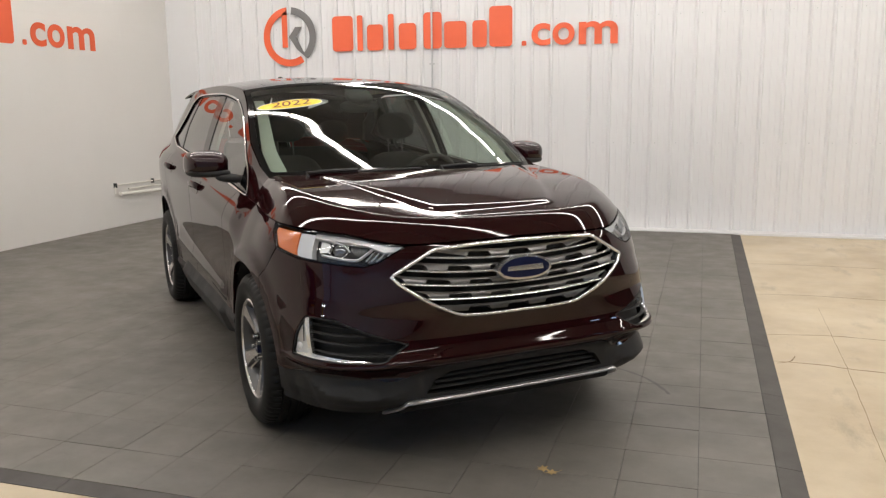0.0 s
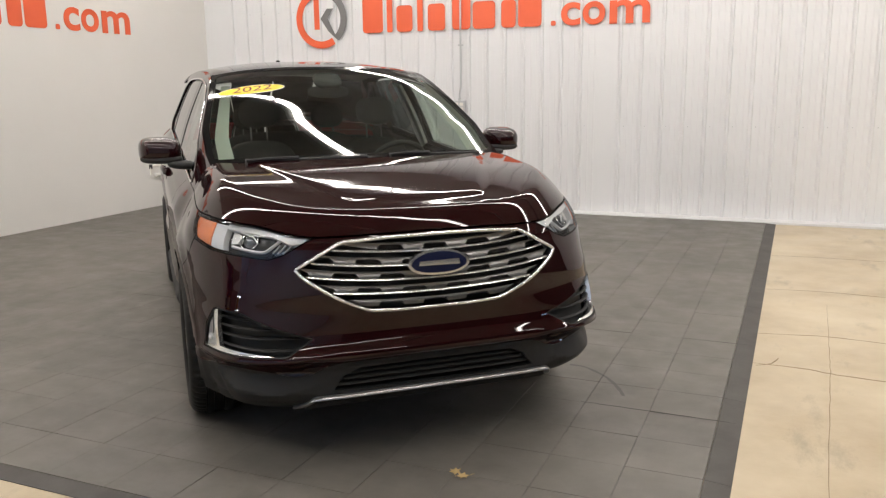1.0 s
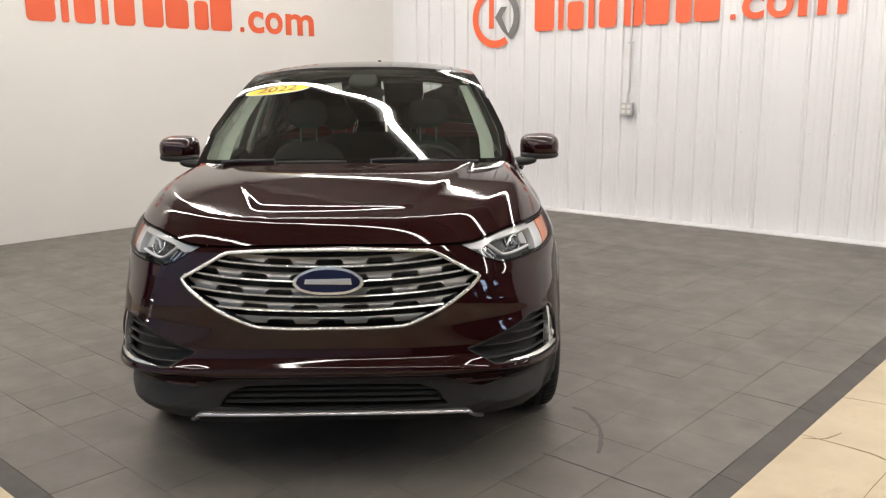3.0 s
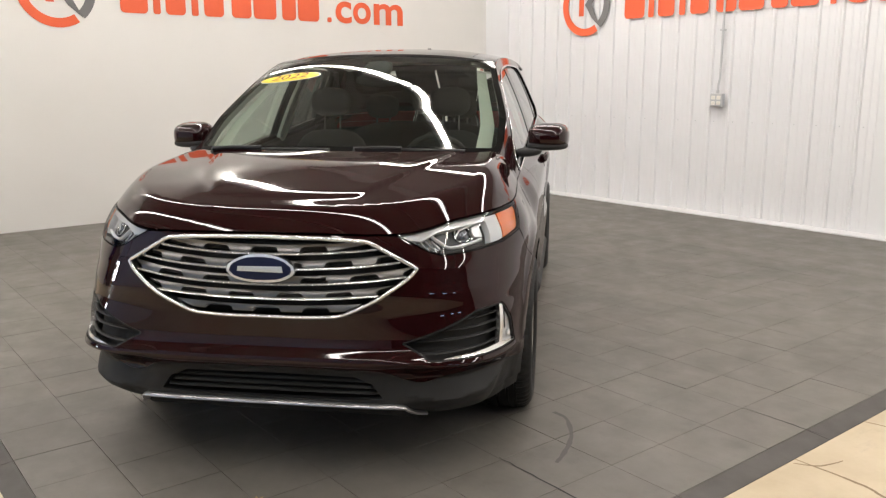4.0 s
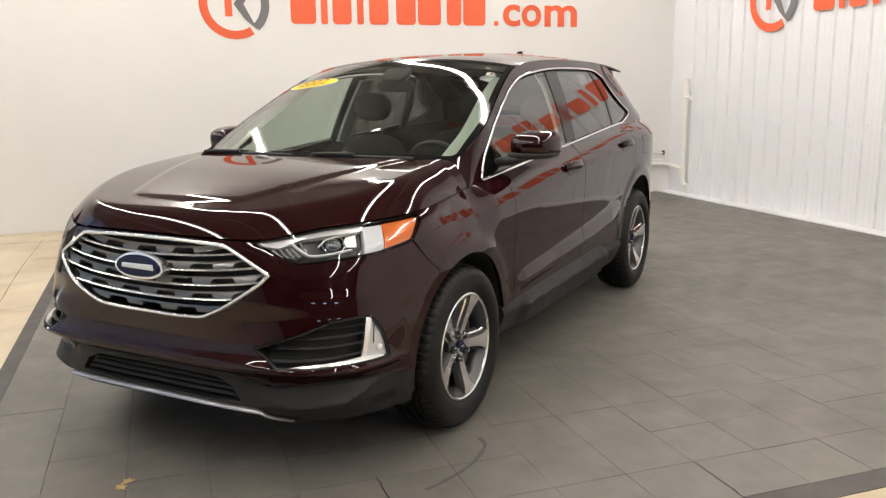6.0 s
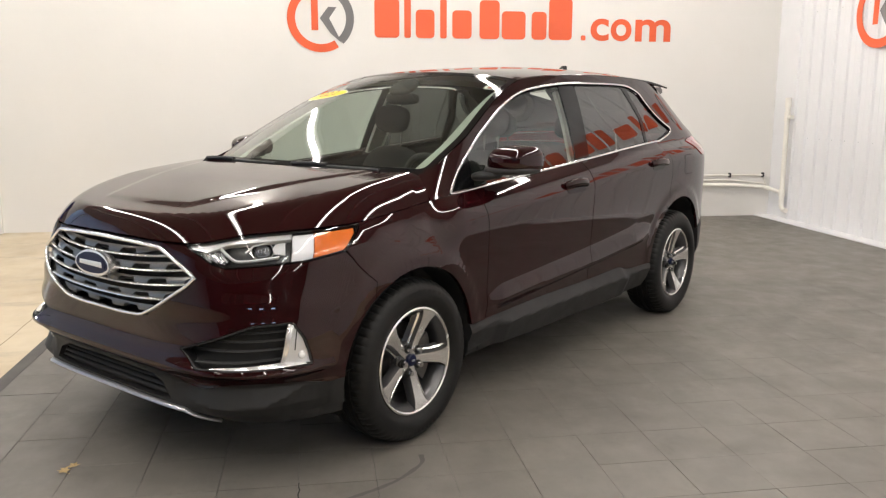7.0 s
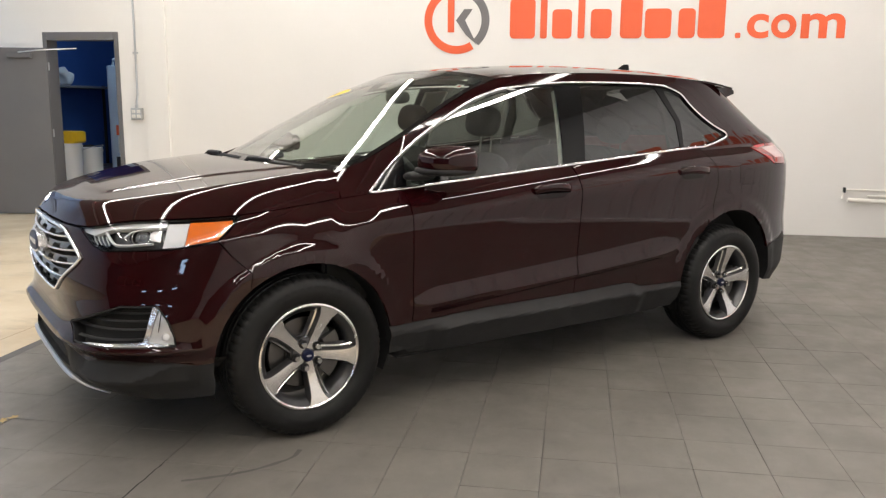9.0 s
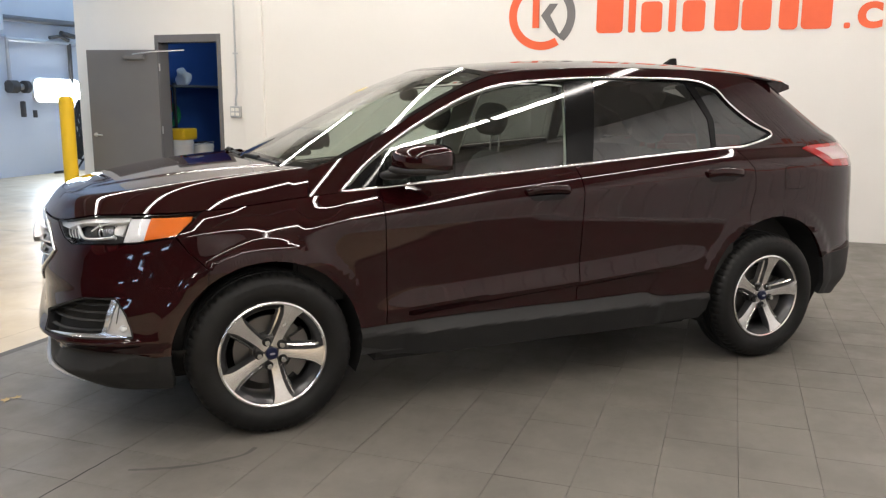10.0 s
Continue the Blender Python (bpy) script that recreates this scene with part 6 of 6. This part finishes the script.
def socket_box(at, label, up):
    """A grey socket box with its conduit up the wall; the wall's face is the plane y = 0, the room at -y."""
    s = thing("socket_box", label, "electrical outlet", at)
    bm = bmesh.new()
    box(bm, -0.075, 0.075, -0.06, 0.0, -0.075, 0.075, 0.008, 2)
    part("box", bm, m_galv, s, "galvanised box")
    for dx in (-0.034, 0.034):
        for dz in (-0.03, 0.03):
            bm = bmesh.new()
            box(bm, dx - 0.024, dx + 0.024, -0.066, -0.058, dz - 0.021, dz + 0.021, 0.006, 2)
            part("outlet", bm, m_pvc, s)
    bm = bmesh.new()
    pipe(bm, [(0.0, -0.03, 0.07), (0.0, -0.03, 0.16), (0.012, -0.02, 0.24), (0.012, -0.018, up)], 0.0125, 12)
    part("conduit", bm, m_galv, s, "thin steel conduit", smooth=40)
    bm = bmesh.new()
    cyl(bm, 0.018, 0.018, (0.0, -0.03, 0.072), (0.0, -0.03, 0.11), 12)
    part("connector", bm, m_galv, s)
    for z in (0.75, 1.6):
        bm = bmesh.new()
        box(bm, -0.02, 0.044, -0.034, 0.0, z, z + 0.02, 0.003)
        part("strap", bm, m_galv, s)
    return s


socket_box(pose(-3.426, WALL_Y - 0.028, 1.285), "galvanised socket box and conduit on the ribbed wall", CEIL - 1.285)
socket_box(pose(WALL_X, 0.345, 1.31, 0, 0, -90) @ pose(0, 0, 0, 0, 0, 180), "galvanised socket box and conduit on the block wall", CEIL - 1.31)

# white pipework in the corner
RX0, RY0 = -6.90, WALL_Y - 0.09       # the riser, a forearm's length from the corner
pw = thing("pipework", "white plastic pipework low in the wall corner", "pipes")
for name, pts, r in (("riser", [(RX0, RY0, 1.48), (RX0, RY0, 0.22)], 0.030),
                     ("drain", [(WALL_X + 0.07, 8.98, 0.43), (WALL_X + 0.08, 9.75, 0.41), (WALL_X + 0.10, WALL_Y - 0.14, 0.385), (WALL_X + 0.16, RY0 - 0.01, 0.375), (RX0 - 0.02, RY0, 0.345)], 0.026),
                     ("elbow", [(RX0, RY0, 0.25), (RX0 + 0.01, RY0, 0.17), (RX0 + 0.05, RY0, 0.135), (RX0 + 0.12, RY0, 0.13)], 0.030),
                     ("supply", [(WALL_X + 0.03, 8.93, 0.44), (WALL_X + 0.03, 8.94, 0.545), (WALL_X + 0.03, 10.19, 0.535), (WALL_X + 0.05, 10.22, 0.42)], 0.011),
                     ("supply", [(WALL_X + 0.03, 9.2, 0.475), (WALL_X + 0.03, 9.72, 0.475), (WALL_X + 0.05, 10.22, 0.42)], 0.011),
                     ("tee", [(RX0, RY0, 1.30), (RX0 + 0.11, RY0, 1.30)], 0.026)):
    bm = bmesh.new()
    pipe(bm, pts, r, 14)
    part(name, bm, m_pvc, pw, smooth=50)
for z0, z1 in ((1.42, 1.54), (1.25, 1.36), (0.30, 0.39)):
    bm = bmesh.new()
    cyl(bm, 0.038, 0.038, (RX0, RY0, z0), (RX0, RY0, z1), 16)
    part("coupling", bm, m_pvc, pw, smooth=40)
for y in (8.95, 9.72, 10.19):
    bm = bmesh.new()
    box(bm, WALL_X + 0.0, WALL_X + 0.045, y - 0.012, y + 0.012, 0.51, 0.57, 0.004)
    part("clip", bm, m_black, pw)

# yellow bollard and the wash bay
bollard = thing("bollard", "tall yellow plastic bollard on the concrete floor", "bollard", pose(-6.68, -1.88, -0.014))
bm = bmesh.new()
cyl(bm, 0.092, 0.092, (0, 0, 0), (0, 0, 1.49), 32)
blob(bm, (0, 0, 1.49), (0.092, 0.092, 0.035), 2.0)
part("sleeve", bm, m_yellow, bollard, smooth=40)
bm = bmesh.new()
cyl(bm, 0.12, 0.12, (0, 0, 0), (0, 0, 0.012), 32)
part("base_ring", bm, m_edge, bollard)
lamp_ob = thing("work_lamp", "bright work lamp panel on the bay wall", "lamp", pose(-11.1, SOUTH + 0.003, 1.62))
bm = bmesh.new()
prism(bm, rounded([(-0.62, -0.24), (0.62, -0.24), (0.62, 0.24), (-0.62, 0.24)], 0.15, 6), (0, 0.06, 0), (1, 0, 0), (0, 0, 1), 0.06)
part("case", bm, m_white, lamp_ob)
bm = bmesh.new()
prism(bm, rounded([(-0.58, -0.20), (0.58, -0.20), (0.58, 0.20), (-0.58, 0.20)], 0.13, 6), (0, 0.075, 0), (1, 0, 0), (0, 0, 1), 0.013)
part("lens", bm, m_lamp, lamp_ob, "glowing lamp lens")
bayp = thing("bay_pipes", "grey pipes, valves and hoses on the bay wall", "pipes")
for name, pts, r, m in (("header", [(-13.8, SOUTH + 0.06, 2.58), (-9.93, SOUTH + 0.06, 2.55), (-9.93, SOUTH + 0.06, 1.72)], 0.04, m_galv), ("header", [(-9.9, SOUTH + 0.06, 2.60), (-7.0, SOUTH + 0.06, 2.60)], 0.03, m_galv),
                        ("drop", [(-11.48, SOUTH + 0.07, 2.56), (-11.47, SOUTH + 0.07, 1.75)], 0.04, m_edge), ("upper_rail", [(-13.8, SOUTH + 0.10, 2.98), (-10.1, SOUTH + 0.10, 2.93), (-7.0, SOUTH + 0.10, 2.90)], 0.06, m_doorgrey),
                        ("valve", [(-10.03, SOUTH + 0.10, 1.68), (-9.85, SOUTH + 0.10, 1.68)], 0.12, m_edge), ("valve", [(-10.30, SOUTH + 0.10, 1.68), (-10.20, SOUTH + 0.10, 1.68)], 0.12, m_edge), ("valve", [(-10.19, SOUTH + 0.08, 1.68), (-10.04, SOUTH + 0.08, 1.68)], 0.06, m_galv),
                        ("spray_holder", [(-10.17, SOUTH + 0.08, 1.40), (-10.15, SOUTH + 0.10, 1.30), (-10.17, SOUTH + 0.08, 1.12)], 0.05, m_edge), ("spray_holder", [(-10.45, SOUTH + 0.08, 1.24), (-10.45, SOUTH + 0.08, 1.10)], 0.04, m_edge),
                        ("bracket", [(-10.95, SOUTH + 0.09, 2.64), (-11.2, SOUTH + 0.12, 2.68), (-11.45, SOUTH + 0.09, 2.62)], 0.035, m_edge), ("bracket", [(-11.25, SOUTH + 0.10, 2.75), (-11.6, SOUTH + 0.10, 2.70)], 0.05, m_edge)):
    bm = bmesh.new()
    pipe(bm, pts, r, 12)
    part(name, bm, m, bayp, smooth=50)
bm = bmesh.new()
box(bm, -9.75, -9.45, SOUTH + 0.002, SOUTH + 0.22, 2.7, BAY_CEIL - 0.01, 0.01)
part("column", bm, m_bay, bayp, "white boxed column")
hose = thing("hose", "black hoses hung in loops on the bay wall", "hose")
for q in range(6):
    bm = bmesh.new()
    pipe(bm, [(-11.62 + 0.04 * q + 0.10 * math.sin(t * 2 + q), SOUTH + 0.08 + 0.02 * q, 0.75 + 0.55 * math.cos(t) + 0.03 * q) for t in np.linspace(0, 2 * math.pi, 24)], 0.022, 8)
    part("loop", bm, m_black, hose, smooth=40)
bm = bmesh.new()
pipe(bm, [(-11.6, SOUTH + 0.1, 0.2), (-11.3, SOUTH + 0.2, 0.02), (-10.9, SOUTH + 0.3, 0.01), (-10.7, SOUTH + 0.2, 0.012), (-11.0, SOUTH + 0.12, 0.012)], 0.022, 8)
part("hose_end", bm, m_black, hose, smooth=40)

# dry leaf and scuffs on the mat
bm = bmesh.new()
outline = [(0.0, -0.055), (0.018, -0.03), (0.045, -0.035), (0.03, -0.005), (0.05, 0.02), (0.02, 0.02), (0.008, 0.05), (-0.01, 0.02), (-0.04, 0.03), (-0.025, 0.0), (-0.045, -0.02), (-0.015, -0.025)]
vs = [bm.verts.new((x, y, 0.004 + 0.012 * abs(noise.noise(Vector((x * 30, y * 30, 0)))) + 0.15 * abs(x) * abs(x) / 0.05)) for x, y in outline]
c = bm.verts.new((0, 0, 0.002))
for i in range(len(vs)):
    bm.faces.new((vs[i], vs[(i + 1) % len(vs)], c))
pipe(bm, [(0.0, -0.05, 0.003), (0.008, -0.075, 0.004), (0.004, -0.095, 0.008)], 0.0015, 6)
for v in bm.verts:
    v.co *= 0.55
leaf_mesh = mesh_from("dry_leaf", bm, m_leaf)
for at in (pose(-0.72, 3.245, 0.001, 0, 0, 20), pose(-0.675, 3.215, 0.001, 0, 0, 130)):
    ob = tagged(new("dry_leaf", leaf_mesh), "curled dry brown leaf on the floor tiles", "leaf", "dry leaves")
    ob.matrix_basis = at

bm = bmesh.new()
mark = curve([(-0.235, 4.32), (-0.275, 4.41), (-0.355, 4.54), (-0.44, 4.625), (-0.52, 4.682), (-0.60, 4.69)], 6)
for (a, b), (c, d) in zip(mark, mark[1:]):
    w = 0.010 + 0.006 * noise.noise(Vector((a * 20, b * 20, 0)))
    n = Vector((-(d - b), c - a, 0)).normalized() * w
    bm.faces.new([bm.verts.new(p) for p in ((a - n.x, b - n.y, 0.0012), (c - n.x, d - n.y, 0.0012), (c + n.x, d + n.y, 0.0012), (a + n.x, b + n.y, 0.0012))])
bmesh.ops.remove_doubles(bm, verts=bm.verts, dist=0.004)
tagged(new("tyre_mark", mesh_from("tyre_mark", bm, principled("scuff_rubber", (0.070, 0.066, 0.060), 0.6))), "thin curved black tyre mark on the tiles", "tyre mark")

# ---- floor tiles and wall blocks, piece by piece ----
T = 0.3116
GAP = 0.00085                         # half a joint
MAT = pose(0.212, 2.605, 0, 0, 0, -0.57)   # the mat's corner; it lies half a degree askew to the walls
mat_thing = thing("tile_mat", "grey interlocking floor tile mat with dark sloped edging", "floor mat", MAT)
bm = bmesh.new()
box(bm, -T / 2 + GAP, T / 2 - GAP, -T / 2 + GAP, T / 2 - GAP, -0.0125, 0.0, 0.0006)
tile_mesh = mesh_from("tile", bm, m_tile)
rest = bmesh.new()
WEST_END, NORTH_END = -7.62, 7.56     # both lie under the walls' feet
for i in range(25):
    for j in range(25):
        x1, y0 = -T * i, T * j
        x0, y1 = max(x1 - T, WEST_END), min(y0 + T, NORTH_END)
        if x1 - x0 < 0.01 or y1 - y0 < 0.01:
            continue
        cx, cy = x1 - T / 2, y0 + T / 2
        if i < 16 and j < 19 and i * 0.8 + j * 0.6 < 19:
            o = new("tile", tile_mesh)
            o.parent = mat_thing
            o.matrix_basis = pose(cx + random.uniform(-0.0005, 0.0005), cy + random.uniform(-0.0004, 0.0004), random.uniform(-0.0010, 0.0), random.uniform(-0.10, 0.10), random.uniform(-0.10, 0.10), random.choice((0, 180)) + random.uniform(-0.12, 0.12))
        else:
            box(rest, x0 + GAP, x1 - GAP, y0 + GAP, y1 - GAP, -0.0125, -0.0004)
tagged(part("far_tiles", rest, m_tile, mat_thing), kind="stuff")
# Black sheet added below the tiles, so that the joints look shaded.
bm = bmesh.new()
box(bm, WEST_END, -0.001, 0.001, NORTH_END, -0.0139, -0.0130)
part("joint_shade_sheet", bm, m_black, mat_thing, "black sheet added under the tiles to shade the joints")
LONG = 3 * T                          # the edging comes in pieces of three tiles
for k in range(9):
    a, b = max(-LONG * (k + 1), WEST_END), -LONG * k
    bm = bmesh.new()
    prism(bm, [(0, 0.0), (0.09, 0.0), (0.09, 0.012), (0.0, 0.003)], (a + 0.0015, -0.092, -0.014), (0, 1, 0), (0, 0, 1), b - a - 0.003)
    part("edge_ramp", bm, m_edge, mat_thing, "dark sloped rubber edging")
    a, b = LONG * k, min(LONG * (k + 1), NORTH_END)
    bm = bmesh.new()
    prism(bm, [(0.105, 0.0), (0.0, 0.0), (0.0, 0.012), (0.105, 0.003)], (0.002, b - 0.0015, -0.014), (1, 0, 0), (0, 0, 1), b - a - 0.003)
    part("edge_ramp", bm, m_edge, mat_thing, "dark sloped rubber edging")
bm = bmesh.new()
prism(bm, [(0, 0), (0.105, 0), (0.105, 0.003), (0, 0.012)], (0.002, -0.001, -0.014), (1, 0, 0), (0, 0, 1), 0.09)
part("edge_corner", bm, m_edge, mat_thing, "dark rubber corner piece")

# shade of two open joints as dark strips, and a few floor cracks
def ribbon(points, w, z, seed):
    bm = bmesh.new()
    line = curve(points, 8)
    prev = None
    for i, (a, b) in enumerate(line):
        c, d = line[min(i + 1, len(line) - 1)]
        e, g = line[max(i - 1, 0)]
        k = w * (0.35 + 0.65 * math.sin(math.pi * (i + 0.6) / (len(line) + 0.2))) * (1 + 0.6 * noise.noise(Vector((a * 9 + seed, b * 9, 0))))
        n = Vector((-(d - g), c - e, 0)).normalized() * k
        jog = 0.006 * noise.noise(Vector((a * 25, b * 25, seed)))
        now = [bm.verts.new((a + n.x + jog, b + n.y + jog, z)), bm.verts.new((a - n.x + jog, b - n.y + jog, z))]
        if prev:
            bm.faces.new((prev[0], now[0], now[1], prev[1]))
        prev = now
    return bm


m_joint_shade = principled("joint_shade_dark", (0.018, 0.017, 0.016), 0.8)
m_crack = principled("dirty_crack", (0.24, 0.175, 0.105), 0.7)
for k, (y, x0) in enumerate(((5 * T, -2.1 * T), (9 * T, -T))):
    part("joint_shade", ribbon([(x0 + 0.01, y + 0.004), (x0 + 0.2, y + 0.002), (-0.05, y - 0.002), (0.08, y - 0.003)], 0.0038, 0.0012, k), m_joint_shade, mat_thing, "dark strip for the shade in an open tile joint")

cracks = thing("floor_crack", "thin dirty cracks and joints in the tan concrete", "crack", kind="stuff")
for k, (pts, w) in enumerate((([(0.32, 5.72), (0.55, 5.76), (0.78, 5.79), (1.3, 5.75), (2.2, 5.80)], 0.006), ([(0.33, 5.12), (0.60, 5.11), (0.82, 5.06), (1.4, 5.02), (2.3, 5.05)], 0.009), ([(0.36, 5.08), (0.44, 5.14), (0.48, 5.26)], 0.006),
                              ([(0.78, 6.6), (0.76, 5.8), (0.74, 5.1), (0.70, 4.2), (0.66, 3.2), (0.62, 2.2)], 0.0018), ([(0.31, 6.95), (0.8, 7.0), (1.5, 6.96), (2.4, 7.02)], 0.006), ([(0.31, 8.3), (0.9, 8.34), (1.9, 8.30)], 0.006), ([(-6.9, 2.30), (-5.2, 2.27), (-3.1, 2.31), (-1.4, 2.28)], 0.004))):
    part("crack", ribbon(pts, w, -0.0128, k), m_crack, cracks)

# block wall: backing, then blocks in running bond
BL, BH, TH = 0.406, 0.2, 0.2
bm = bmesh.new()
for y0, y1, z0, z1 in ((WALL_END, DOOR_Y0, -0.014, CEIL), (DOOR_Y1, WALL_Y + 0.02, -0.014, CEIL), (DOOR_Y0, DOOR_Y1, DOOR_Z, CEIL)):
    box(bm, WALL_X - TH, WALL_X - 0.0025, y0 + 0.0, y1, z0, z1)
wall_west = solid("wall_west", bm, m_block, "cream painted concrete block wall", "wall")
bm = bmesh.new()
box(bm, -0.02, 0.0, -BL / 2 + 0.00005, BL / 2 - 0.00005, -BH / 2 + 0.0015, BH / 2 - 0.0015)
block_mesh = mesh_from("block", bm, m_block)
rest, count = bmesh.new(), 0
for r in range(int(CEIL / BH)):
    z = BH * (r + 0.5)
    y = WALL_Y - BL * (0.5 if r % 2 else 1.0)
    cells = []
    while y + BL / 2 > WALL_END:
        cells.append((max(y - BL / 2, WALL_END), min(y + BL / 2, WALL_Y - 0.03)))
        y -= BL
    for a, b in cells:
        clash = b > DOOR_Y0 and a < DOOR_Y1 and z - BH / 2 < DOOR_Z
        pieces = [(a, b)] if not clash else [(a, min(b, DOOR_Y0)), (max(a, DOOR_Y1), b)]
        for p, q in pieces:
            if q - p < 0.03:
                continue
            if abs(q - p - BL) < 1e-4 and 0.0 < p and r < 14 and count < 300:
                o = new("block", block_mesh)
                o.parent = wall_west
                o.location = (WALL_X + random.uniform(-0.0004, 0.0004), (p + q) / 2, z)
                count += 1
            else:
                box(rest, WALL_X - 0.02, WALL_X, p + 0.00005, q - 0.00005, z - BH / 2 + 0.0015, z + BH / 2 - 0.0015)
tagged(part("far_blocks", rest, m_block, wall_west), kind="stuff")
